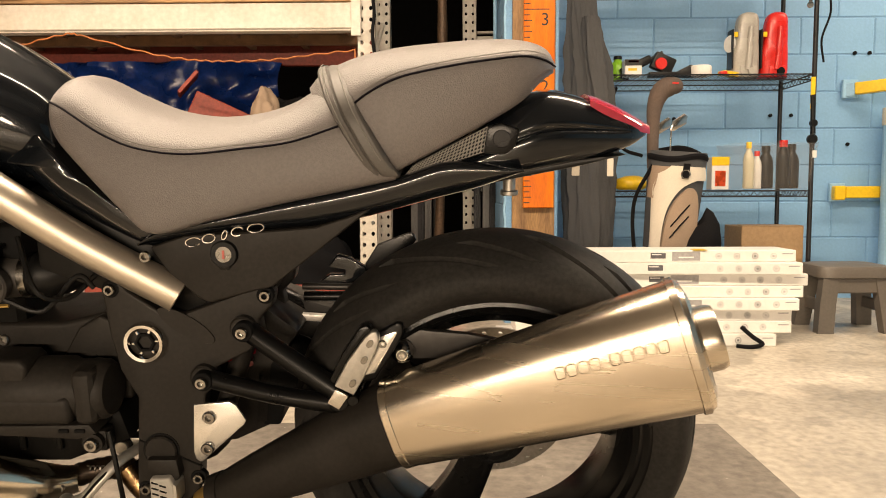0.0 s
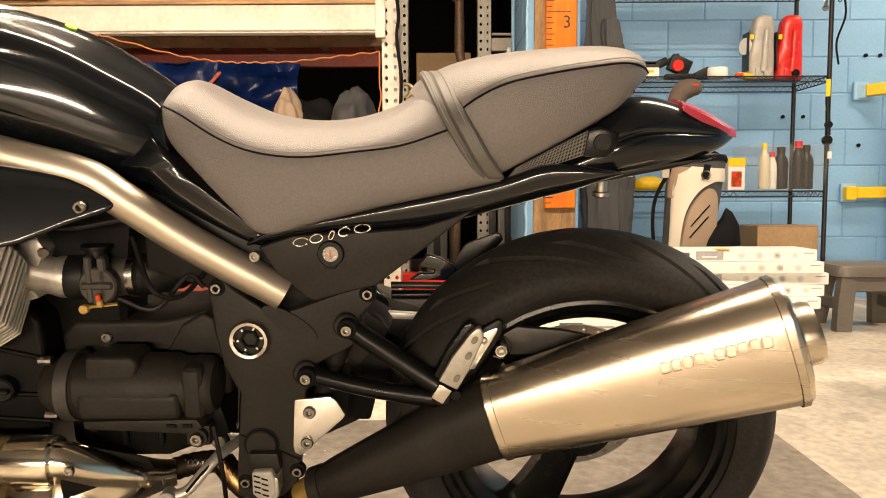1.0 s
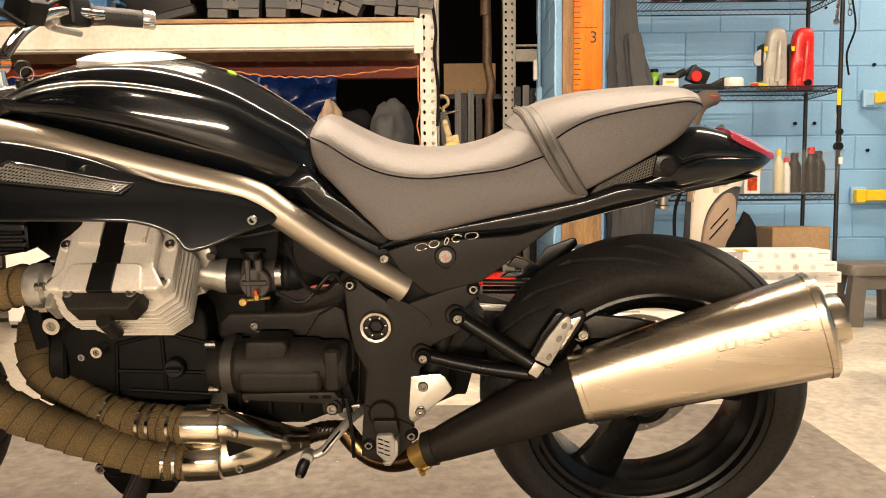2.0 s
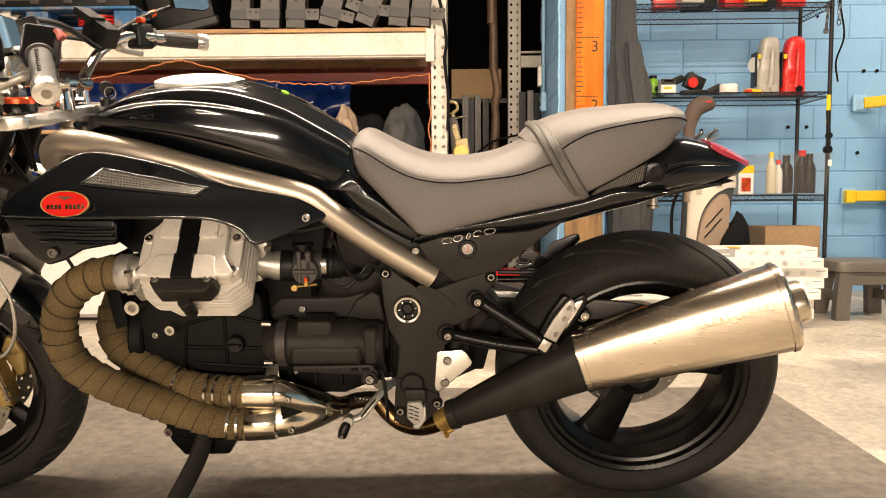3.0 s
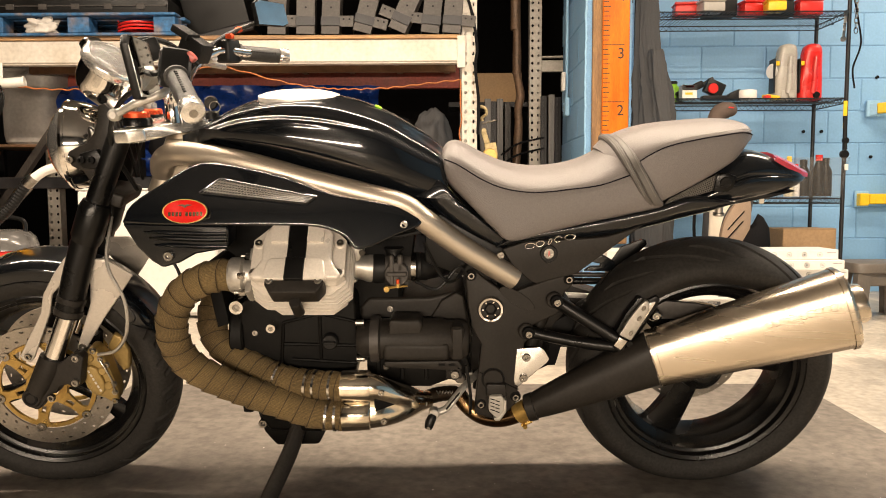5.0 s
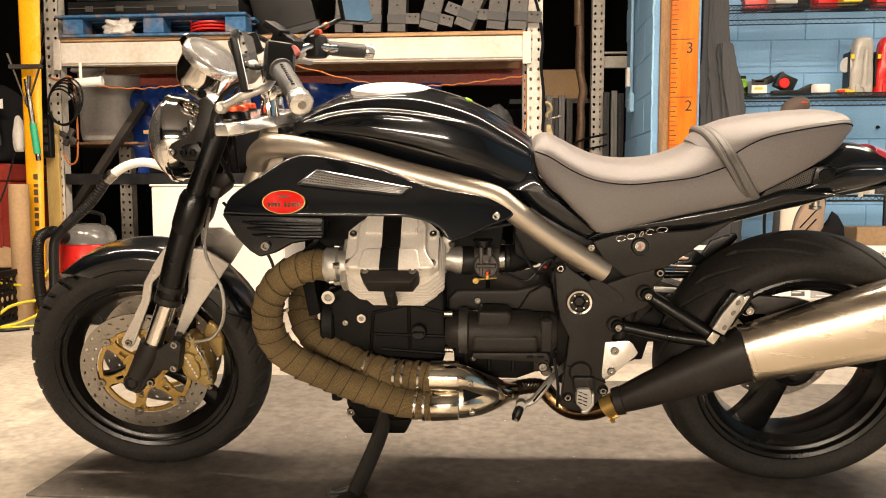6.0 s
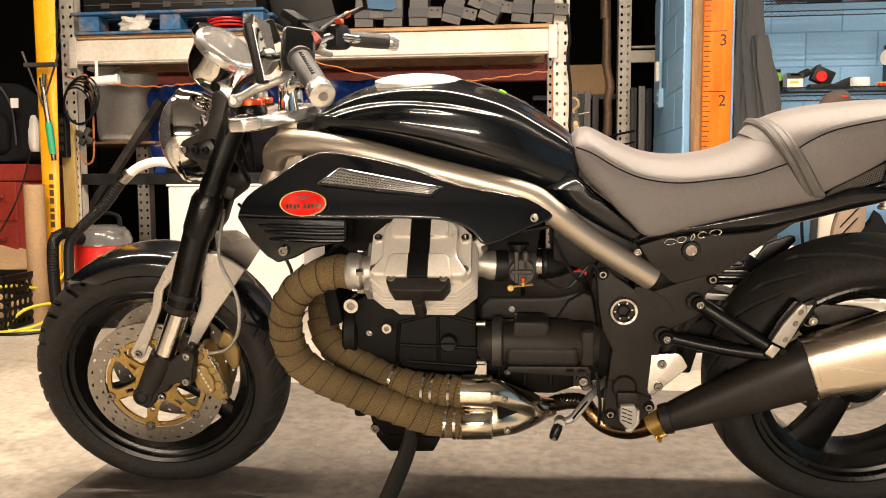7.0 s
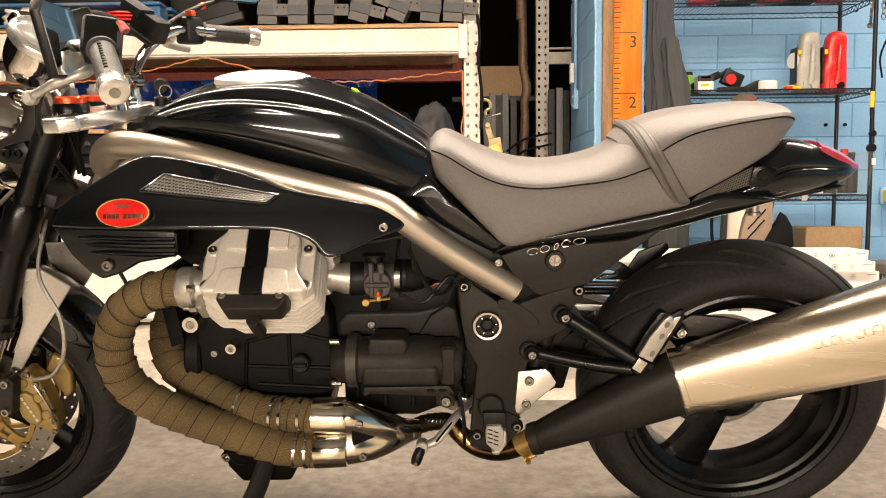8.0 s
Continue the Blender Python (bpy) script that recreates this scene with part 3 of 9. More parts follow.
# mudguard and its stays, turned with the wheel
guard_rings = []
for k in range(25):
    a = radians(20 + 106 * k / 24)
    edge = min(k, 24 - k)
    half = 0.074 * min(1, 0.45 + edge / 5)
    r = 0.326 + 0.014 * math.sin(math.pi * k / 24)
    section = [(r - 0.05 * min(1, edge / 4), -half), (r - 0.02, -half * 0.98), (r - 0.003, -half * 0.7), (r, 0), (r - 0.003, half * 0.7), (r - 0.02, half * 0.98), (r - 0.05 * min(1, edge / 4), half)]
    section = [tuple(p) for p in spline(section, 4)]
    guard_rings.append([(q * math.cos(a), y, q * math.sin(a)) for q, y in section] + [((q - 0.004) * math.cos(a), y * 0.96, (q - 0.004) * math.sin(a)) for q, y in reversed(section)])
part("mudguard", loft(guard_rings), PAINT_BLACK, front, "gloss black front mudguard")
for side in (-1, 1):
    y0, y1 = sorted((side * 0.088, side * 0.08))
    part("mudguard_stay", prism([(0.137, 0.374), (0.103, 0.348), (0.072, 0.308), (0.04, 0.257), (0.027, 0.21), (-0.042, 0.095), (-0.038, 0.082), (-0.019, 0.077), (-0.008, 0.088), (0.049, 0.208), (0.062, 0.257), (0.102, 0.296), (0.14, 0.345)], y0, y1, 0.005, 3), STAY_GREY, front, "silver grey mudguard stay")
    part("mudguard_stay", prism([(0.141, 0.345), (0.2, 0.345), (0.257, 0.303), (0.22, 0.25), (0.175, 0.192), (0.123, 0.115), (0.11, 0.103), (0.098, 0.113), (0.147, 0.232), (0.154, 0.282), (0.141, 0.3)], y0, y1, 0.005, 3), STAY_GREY, front, "silver grey mudguard stay")
    if side < 0:
        for x, z in ((-0.021, 0.094), (0.112, 0.116)):
            part("bolt", bolt(0.009, x, y0, z), STEEL, front)
# calipers
for side in (-1, 1):
    y = side * 0.088
    y0, y1 = sorted((y + side * 0.03, y - side * 0.016))
    body = prism([(0.12, 0.1), (0.138, 0.124), (0.152, 0.124), (0.168, 0.102), (0.178, 0.072), (0.188, 0.027), (0.192, 0.0), (0.187, -0.026), (0.176, -0.03), (0.157, -0.014), (0.132, -0.004), (0.118, 0.017), (0.112, 0.053)], y0, y1, 0.008, 3)
    caliper = part("caliper", body, CALIPER_GOLD, front, "gold brake caliper")
    part("inner_half", prism([(0.16, 0.1), (0.182, 0.14), (0.2, 0.128), (0.214, 0.09), (0.208, 0.04), (0.192, 0.03), (0.172, 0.07)], *sorted((y - side * 0.05, y - side * 0.022)), 0.008, 3), CALIPER_GOLD, caliper)
    if side < 0:
        part("pad_cover", prism([(0.122, 0.066), (0.128, 0.078), (0.14, 0.081), (0.154, 0.072), (0.157, 0.058), (0.163, 0.045), (0.166, 0.028), (0.163, 0.01), (0.154, 0.0), (0.142, 0.001), (0.131, 0.02), (0.128, 0.035), (0.12, 0.05)], y0 - 0.01, y0 + 0.004, 0.005, 3), CALIPER_GOLD, caliper)
        for x, z in ((0.136, 0.1), (0.163, 0.064), (0.172, 0.022)):
            part("piston_boss", disc_body(0.011, y0 - 0.006, y0 + 0.003, 18, "y", (x, 0, z), 0.3), CALIPER_GOLD, caliper)
        part("bridge_pipe", sweep(spline([(0.161, y0 - 0.004, 0.095), (0.173, y0 - 0.008, 0.072), (0.184, y0 - 0.008, 0.04), (0.186, y0 - 0.004, 0.003)], 5), 0.0026, 8), STEEL, caliper)
        for k in range(6):
            part("lettering_bar", moved(box(0.0045, 0.002, 0.007, 0, 0, 0, 0), pose(0.135 + k * 0.0042, y0 - 0.0105, 0.064 - k * 0.0105, 0, -20, 0)), PAINT_MARK, caliper)
        for x, z in ((0.147, 0.118), (0.161, 0.095), (0.174, 0.079), (0.184, 0.025), (0.184, 0.002), (0.181, -0.022), (0.126, 0.105)):
            part("bolt", bolt(0.0075, x, y0 + 0.004, z, 0.008), STEEL, caliper)


# fork: black upper legs, bright sliders, black feet
def fork_leg(dx, dy):
    leg = new("fork_leg")
    leg.parent, leg.location = bike, (dx, dy, 0)
    A, B, C, D, E = (-1.296, 0.012, 0.925), (-1.392, 0.0, 0.7), (-1.459, -0.012, 0.487), (-1.517, -0.016, 0.35), (-1.572, -0.02, 0.268)
    part("upper_tube", rod(A, B, 0.0265, 24), TRIM_BLACK, leg)
    part("outer_tube", sweep(spline([B, (-1.425, -0.006, 0.6), C], 4), 0.0315, 24), TRIM_BLACK, leg)
    part("collar", sweep([(-1.366, 0.003, 0.76), (-1.372, 0.002, 0.745), (-1.396, -0.001, 0.68), (-1.402, -0.002, 0.665)], [0.031, 0.0365, 0.0365, 0.032], 24), TRIM_BLACK, leg)
    for s in (0.78, 0.92):
        p = [B[i] + (C[i] - B[i]) * s for i in range(3)]
        q = [B[i] + (C[i] - B[i]) * (s + 0.06) for i in range(3)]
        part("seal_ring", sweep([p, q], 0.0335, 24), CAST_BLACK, leg)
    part("slider", rod(C, D, 0.0235, 24), CHROME, leg, "polished steel fork slider")
    foot = sweep([(-1.504, -0.015, 0.384), (-1.513, -0.016, 0.362), (-1.535, -0.018, 0.32), (-1.55, -0.02, 0.295)], [0.0305, 0.032, 0.03, 0.026], 18)
    foot = join(foot, prism([(-1.535, 0.38), (-1.515, 0.384), (-1.481, 0.374), (-1.45, 0.398), (-1.434, 0.401), (-1.422, 0.388), (-1.428, 0.36), (-1.434, 0.325), (-1.439, 0.314), (-1.458, 0.3135), (-1.467, 0.32), (-1.487, 0.314), (-1.496, 0.298), (-1.514, 0.293), (-1.53, 0.272), (-1.543, 0.256), (-1.552, 0.254), (-1.578, 0.266), (-1.584, 0.277), (-1.572, 0.306)], -0.036, -0.004, 0.005, 3), disc_body(0.024, -0.042, 0.02, 24, "y", (-1.557, 0, 0.2856)))
    part("fork_foot", foot, CAST_BLACK, leg)
    part("axle_socket", turn([(0.011, -0.0445), (0.0165, -0.0445), (0.0165, -0.038), (0.011, -0.035), (0.0, -0.035)], 24, "y", (-1.557, 0, 0.2856), closed=False), SHADE_AND_PART_BLACK, leg)
    for x, z in ((-1.438, 0.388), (-1.445, 0.326), (-1.508, 0.287)):
        part("bolt", bolt(0.0095, x, -0.036, z, 0.008), STEEL, leg)
    return leg


left_leg = fork_leg(0, -0.135)
fork_leg(-0.045, 0.06)

# triple clamp, steering head and headlamp
clamp_plan = [(-1.345, -0.135), (-1.33, -0.165), (-1.295, -0.175), (-1.262, -0.16), (-1.245, -0.12), (-1.215, -0.06), (-1.18, -0.02), (-1.17, 0.02), (-1.2, 0.05), (-1.26, 0.09), (-1.31, 0.11), (-1.35, 0.1), (-1.37, 0.06), (-1.345, 0.01), (-1.31, -0.03), (-1.32, -0.08)]
clamp = prism([(x + 0.032, y) for x, y in clamp_plan], -0.015, 0.015, 0.006, 3)
clamp.transform(pose(0, 0, 0, -90, 0, 0))
clamp.transform(Matrix.Translation((-1.27, 0, 0.928)) @ Matrix.Rotation(radians(-4), 4, "Y") @ Matrix.Rotation(radians(5), 4, "X") @ Matrix.Translation((1.27, 0, 0)))
top_clamp = part("top_clamp", clamp, BRIGHT_ALLOY, bike, "polished alloy top clamp")
part("lower_clamp", moved(box(0.06, 0.2, 0.035, 0, 0, 0, 0.012, 3), pose(-1.365, -0.02, 0.75, 0, 22, STEER)), CAST_BLACK, bike)
part("steering_head", join(rod((-1.19, 0, 0.93), (-1.265, 0, 0.76), 0.034, 20), prism([(-1.27, 0.83), (-1.225, 0.9), (-1.15, 0.9), (-1.1, 0.86), (-1.2, 0.79)], -0.05, 0.05, 0.012)), FRAME_ALU, bike)
for dx, dy in ((0, -0.122), (-0.045, 0.073)):
    base = (-1.258 + dx, dy, 0.943)
    cap = part("fork_cap", turn([(0.0, 0.012), (0.031, 0.012), (0.033, 0.009), (0.033, -0.006), (0.0, -0.006)], 28, "z", base, closed=False), TRIM_BLACK, bike)
    part("preload_ring", turn([(0.0, 0.026), (0.026, 0.026), (0.029, 0.022), (0.029, 0.012), (0.0, 0.012)], 28, "z", base, closed=False), ORANGE_RED, cap, "orange anodised preload ring")
    part("adjuster_nut", turn([(0.0, 0.05), (0.009, 0.05), (0.011, 0.046), (0.012, 0.04), (0.017, 0.04), (0.018, 0.026), (0.0, 0.026)], 6, "z", base, closed=False), STEEL, cap)
ignition = part("ignition_lock", turn([(0, 0.02), (0.014, 0.02), (0.017, 0.016), (0.017, 0.0), (0, 0.0)], 20, "z", (-1.12, -0.01, 0.945), closed=False), PLASTIC_BLACK, bike)
part("key_head", disc_body(0.017, -0.004, 0.004, 24, "y", (-1.12, -0.01, 0.985), 0.4), PLASTIC_BLACK, ignition, "black ignition key")
part("key_ring", sweep([(-1.11 + 0.013 * math.cos(a), -0.016, 0.975 + 0.013 * math.sin(a)) for a in np.linspace(0, 2 * math.pi, 25)], 0.0012, 6), STEEL, ignition)
part("stem_nut", turn([(0, 0.025), (0.017, 0.025), (0.022, 0.015), (0.022, 0), (0, 0)], 6, "z", (-1.2, 0, 0.94), closed=False), CHROME, bike)
for y in (-0.055, 0.05):
    riser = part("bar_riser", join(turn([(0.0, 0.0), (0.024, 0.0), (0.02, 0.03), (0.02, 0.05), (0, 0.05)], 20, "z", (-1.205 - y * 0.15, y, 0.94), closed=False), rod((-1.2 - y * 0.15, y - 0.018, 0.998), (-1.2 - y * 0.15, y + 0.018, 0.998), 0.021, 20)), CHROME, bike)

lamp_part = new("headlamp")
lamp_part.parent, lamp_part.matrix_basis = bike, pose(-1.432, -0.01, 0.885, 0, 0, STEER)
bowl = [(0.0, 0.085), (0.03, 0.08), (0.06, 0.066), (0.085, 0.042), (0.1, 0.012), (0.107, -0.02), (0.1085, -0.028)]
part("bowl", turn([tuple(p) for p in spline(bowl, 4)], 48, "x", closed=False), CHROME, lamp_part, "chromed headlamp bowl")
part("rim", turn([(0.1, -0.024), (0.11, -0.024), (0.1115, -0.029), (0.109, -0.036), (0.1, -0.036)], 48, "x"), CHROME, lamp_part)
dome = [tuple(p) for p in spline([(0.0, -0.088), (0.03, -0.085), (0.06, -0.074), (0.085, -0.057), (0.1, -0.04), (0.1065, -0.028)], 4)]
part("lens", turn(dome + [(0.1, -0.028), (0.0, -0.07)], 48, "x", closed=False), LENS_CLEAR, lamp_part, "clear headlamp lens")
part("lamp_bracket", prism([(-1.424, 0.878), (-1.41, 0.885), (-1.379, 0.898), (-1.36, 0.922), (-1.349, 0.953), (-1.346, 0.982), (-1.33, 0.988), (-1.309, 0.965), (-1.3, 0.91), (-1.33, 0.82), (-1.345, 0.775), (-1.362, 0.775), (-1.372, 0.793), (-1.395, 0.832), (-1.42, 0.843), (-1.43, 0.862)], -0.125, -0.108, 0.004), CAST_BLACK, bike)
part("bracket_block", prism([(-1.395, 0.85), (-1.39, 0.875), (-1.35, 0.885), (-1.335, 0.86), (-1.345, 0.84), (-1.385, 0.84)], -0.145, -0.12, 0.005), TRIM_BLACK, bike)
for x in (-1.418, -1.385, -1.362):
    part("bolt", bolt(0.009, x, -0.13 if x < -1.4 else -0.146, 0.86), STEEL if x < -1.4 else SHADE_AND_PART_BLACK, bike)

# instrument, in a bright cup
gauge = new("speedometer")
gauge.parent = bike
gauge.matrix_basis = look((-1.345, -0.02, 1.078), (-1.979, 0.23, 0.304))
cup = [(0.0, -0.1), (0.03, -0.098), (0.05, -0.088), (0.0625, -0.066), (0.0665, -0.042), (0.068, -0.006)]
part("cup", turn([tuple(p) for p in spline(cup, 4)], 48, "z", closed=False), CHROME, gauge, "chromed instrument cup")
part("bezel", turn([(0.064, -0.012), (0.0715, -0.012), (0.074, -0.009), (0.074, 0.004), (0.071, 0.01), (0.064, 0.014)], 48, "z"), BRIGHT_ALLOY, gauge, "satin alloy bezel")
part("dial", disc_body(0.063, 0.0, 0.005, 32, "z"), GREY_METAL, gauge)
part("gauge_glass", turn([(0, 0.034), (0.03, 0.031), (0.052, 0.023), (0.066, 0.011), (0.064, 0.007), (0, 0.028)], 32, "z", closed=False), GAUGE_GLASS, gauge, "domed instrument glass")
part("warning_pod", moved(box(0.05, 0.06, 0.035, 0, 0, 0, 0.012, 3), pose(0.0, 0.07, -0.03, 20, 0, 0)), CHROME, gauge)
part("gauge_bracket", prism([(-1.40, 1.0), (-1.37, 1.02), (-1.32, 0.99), (-1.29, 0.95), (-1.31, 0.93), (-1.36, 0.97)], -0.06, -0.045, 0.003), POLISHED, bike)
part("bolt", bolt(0.011, -1.362, -0.06, 0.995), SHADE_AND_PART_BLACK, bike)

# handlebar with grips, levers, switches and mirrors
bars = part("handlebar", sweep(spline([(-1.02, -0.45, 0.992), (-1.075, -0.345, 1.038), (-1.12, -0.23, 1.06), (-1.19, -0.1, 1.0), (-1.2, 0.0, 0.998), (-1.225, 0.1, 1.01), (-1.225, 0.2, 1.075), (-1.185, 0.28, 1.118), (-1.11, 0.34, 1.115)], 6), 0.0125, 16), CHROME, bike, "chromed handlebar")


def grip(a, b, name):
    a, b = Vector(a), Vector(b)
    g = part(name, sweep([a.lerp(b, s) for s in (0, 0.02, 0.05, 0.06, 0.5, 0.8)], [0.0215, 0.0245, 0.0245, 0.02, 0.021, 0.02], 20), GRIP_RUBBER, bike, "black rubber grip")
    axis = (b - a).normalized()
    for k in range(10):
        p = a.lerp(b, 0.14 + 0.06 * k)
        for t in (0.0, 1.9):
            side = axis.orthogonal().normalized()
            side.rotate(Matrix.Rotation(t + 2.2, 3, axis).to_quaternion())
            part("grip_rib", moved(box(0.006, 0.003, 0.003, 0, 0, 0, 0), Matrix.Translation(p + side * 0.0203) @ axis.to_track_quat("Z", "Y").to_matrix().to_4x4()), SHADE_AND_PART_BLACK, g)
    end = part("bar_end", sweep([a.lerp(b, s) for s in (0.8, 0.82, 0.95, 0.985, 1.0)], [0.021, 0.023, 0.023, 0.022, 0.017], 24), BRIGHT_ALLOY, bike, "polished bar end weight")
    part("end_screw", sweep([a.lerp(b, s) for s in (0.99, 1.01)], [0.009, 0.008], 16), STEEL, end)
    return g


grip((-1.078, -0.35, 1.045), (-1.004, -0.481, 0.976), "left_grip")
grip((-1.14, 0.335, 1.118), (-1.012, 0.40, 1.107), "right_grip")
part("switch_box", moved(box(0.062, 0.055, 0.07, 0, 0, -0.035, 0.014, 3), pose(-1.088, -0.325, 1.06, -25, 8, 20)), PLASTIC_BLACK, bike)
part("horn_button", moved(box(0.02, 0.022, 0.014, 0, 0, 0, 0.004, 2), pose(-1.06, -0.32, 1.077, 0, 50, 0)), PINK_MARK, bike)
part("switch_box", moved(box(0.05, 0.055, 0.066, 0, 0, -0.033, 0.012, 3), pose(-1.165, 0.315, 1.12, 0, 0, -25)), PLASTIC_BLACK, bike)
part("stop_switch", moved(box(0.022, 0.016, 0.014, 0, 0, 0, 0.004, 2), pose(-1.15, 0.29, 1.152, 0, 0, -25)), ORANGE_RED, bike, "red stop switch")
part("clutch_lever", sweep(spline([(-1.105, -0.28, 1.05), (-1.11, -0.32, 1.018), (-1.125, -0.345, 1.004), (-1.165, -0.35, 0.99), (-1.207, -0.345, 0.97)], 5), [0.0085 + 0.001 * math.sin(k) for k in range(20)] + [0.011], 12), ALLOY, bike, "bare alloy lever")
part("lever_end", disc_body(0.0125, -0.012, 0.012, 16, "y", (-1.209, -0.345, 0.969), 0.45), ALLOY, bike)
part("lever_bracket", moved(box(0.045, 0.03, 0.035, 0, 0, -0.017, 0.008, 2), pose(-1.118, -0.25, 1.048, 0, 25, 30)), ALLOY, bike)
part("master_cylinder", moved(box(0.07, 0.04, 0.05, 0, 0, -0.025, 0.01, 2), pose(-1.215, -0.15, 1.1, 0, -18, 20)), PLASTIC_BLACK, bike)
part("brake_lever", sweep(spline([(-1.19, 0.27, 1.1), (-1.23, 0.32, 1.09), (-1.21, 0.42, 1.08)], 5), 0.009, 10), ALLOY, bike)
part("fluid_box", moved(box(0.075, 0.05, 0.055, 0, 0, 0, 0.006, 2), pose(-1.235, 0.22, 1.1, 0, 30, -20)), PLASTIC_BLACK, bike, "black brake fluid reservoir")
part("fluid_lid", moved(box(0.058, 0.05, 0.02, 0, 0, 0, 0.004, 2), pose(-1.25, 0.21, 1.155, 0, 30, -20)), PLASTIC_BLACK, bike)


def mirror(centre, look_at, size, stem, label):
    holder = new("mirror")
    holder.parent = bike
    holder.matrix_basis = look(centre, look_at)
    w, h = size
    shell = [(-w, -h * 0.75), (-w * 0.8, h * 0.85), (w * 0.75, h), (w, h * 0.7), (w * 0.85, -h), (-w * 0.7, -h)]
    body = prism(shell, 0.0, 0.016, 0.005)
    body.transform(Matrix(((1, 0, 0, 0), (0, 0, 1, 0), (0, 1, 0, 0), (0, 0, 0, 1))))
    part("mirror_shell", body, PLASTIC_BLACK, holder)
    pane = prism([(x * 0.93, z * 0.93) for x, z in shell], -0.0015, 0.001, 0.0, 1)
    pane.transform(Matrix(((1, 0, 0, 0), (0, 0, 1, 0), (0, 1, 0, 0), (0, 0, 0, 1))))
    part("mirror_glass", pane, GLASS_DARK, holder, "mirror glass")
    part("mirror_stem", sweep(spline(stem, 5), 0.0065, 10), PLASTIC_BLACK, bike)
    return holder


mirror((-1.145, -0.335, 1.062), (-0.145, -0.29, 1.19), (0.066, 0.062), [(-1.152, -0.33, 1.06), (-1.145, -0.3, 1.05), (-1.12, -0.26, 1.06)], "left mirror")
mirror((-1.06, 0.42, 1.232), (-0.31, -0.18, 1.3), (0.062, 0.036), [(-1.2, 0.26, 1.13), (-1.16, 0.33, 1.17), (-1.08, 0.42, 1.215)], "right mirror")
part("stem_ring", rod((-1.148, 0.35, 1.178), (-1.138, 0.36, 1.184), 0.009, 12), ORANGE_RED, bike)
for pts, r in (([(-1.16, -0.12, 1.05), (-1.24, -0.1, 1.03), (-1.29, -0.06, 0.95), (-1.3, -0.02, 0.8)], 0.0045), ([(-1.13, -0.18, 1.05), (-1.25, -0.2, 1.0), (-1.31, -0.15, 0.9), (-1.3, -0.06, 0.78)], 0.006),
               ([(-1.22, 0.2, 1.1), (-1.3, 0.1, 1.1), (-1.36, 0.02, 1.0), (-1.33, 0.02, 0.8)], 0.005), ([(-1.23, -0.1, 1.09), (-1.27, -0.05, 1.13), (-1.24, 0.05, 1.13), (-1.2, 0.15, 1.08)], 0.007)):
    part("control_cable", sweep(spline(pts, 6), r, 8), PLASTIC_BLACK, bike)
part("brake_hose", sweep(spline([(-1.35, -0.1, 0.72), (-1.345, -0.16, 0.62), (-1.31, -0.165, 0.53), (-1.315, -0.16, 0.45), (-1.35, -0.15, 0.4), (-1.4, -0.14, 0.385)], 8), 0.0042, 8), ALLOY, bike, "braided brake hose")
part("brake_hose", sweep(spline([(-1.345, -0.02, 0.72), (-1.27, -0.06, 0.66), (-1.21, -0.07, 0.57), (-1.23, -0.06, 0.5)], 8), 0.004, 8), PLASTIC_BLACK, bike)

# ---- tank ----
def tank_section(u, top, bottom, half, crease, depth):
    mid = bottom + 0.36 * (top - bottom)
    pts = [(half * 0.3, bottom), (half * 0.62, bottom + 0.004), (half * 0.76, bottom + 0.02), (half * 0.96, mid - 0.01), (half, mid + 0.014), (half * 0.975, crease - 0.02), (half * 0.93 + depth, crease - 0.004), (half * 0.87 - depth, crease + 0.006),
           (half * 0.78, crease + 0.5 * (top - crease)), (half * 0.5, top - 0.014), (half * 0.22, top - 0.003), (0.0, top)]
    fine = [tuple(p) for p in spline(pts, 4)]
    return [(u, -y, z) for y, z in fine] + [(u, y, z) for y, z in reversed(fine[:-1])]


tank_rows = [  # x, top, bottom, half width, crease, depth of the crease
    (-1.175, 0.912, 0.888, 0.07, 0.9, 0.0), (-1.15, 0.928, 0.89, 0.1, 0.905, 0.0), (-1.11, 0.949, 0.896, 0.13, 0.918, 0.001), (-1.03, 0.986, 0.868, 0.155, 0.943, 0.006), (-0.94, 1.005, 0.842, 0.172, 0.954, 0.005),
    (-0.85, 1.008, 0.815, 0.178, 0.95, 0.005), (-0.77, 0.993, 0.79, 0.172, 0.937, 0.003), (-0.69, 0.963, 0.762, 0.155, 0.915, 0.0), (-0.62, 0.922, 0.735, 0.132, 0.875, 0.0), (-0.57, 0.888, 0.728, 0.112, 0.845, 0.0), (-0.545, 0.86, 0.73, 0.1, 0.82, 0.0)]
part("fuel_tank", loft([tank_section(*row) for row in spline(tank_rows, 5)]), PAINT_BLACK, bike, "gloss black fuel tank", 60)
cap = part("filler_cap", turn([(0, 0.013), (0.03, 0.0125), (0.032, 0.0105), (0.034, 0.0122), (0.06, 0.0095), (0.08, 0.005), (0.093, 0.0), (0.095, -0.02), (0, -0.02)], 56, "z", closed=False), CAP_ALLOY, bike, "bright alloy filler cap")
cap.matrix_basis = pose(-0.903, -0.014, 1.002, 5, 0.5, 0) @ Matrix.Diagonal((1.05, 1.05, 1, 1))
for k in range(6):
    a = k * math.pi / 3
    part("cap_screw", turn([(0, 0.008), (0.003, 0.008), (0.0045, 0.006), (0.0045, 0.003), (0, 0.003)], 10, "z", (0.065 * math.cos(a), 0.065 * math.sin(a), 0), closed=False), STEEL, cap)
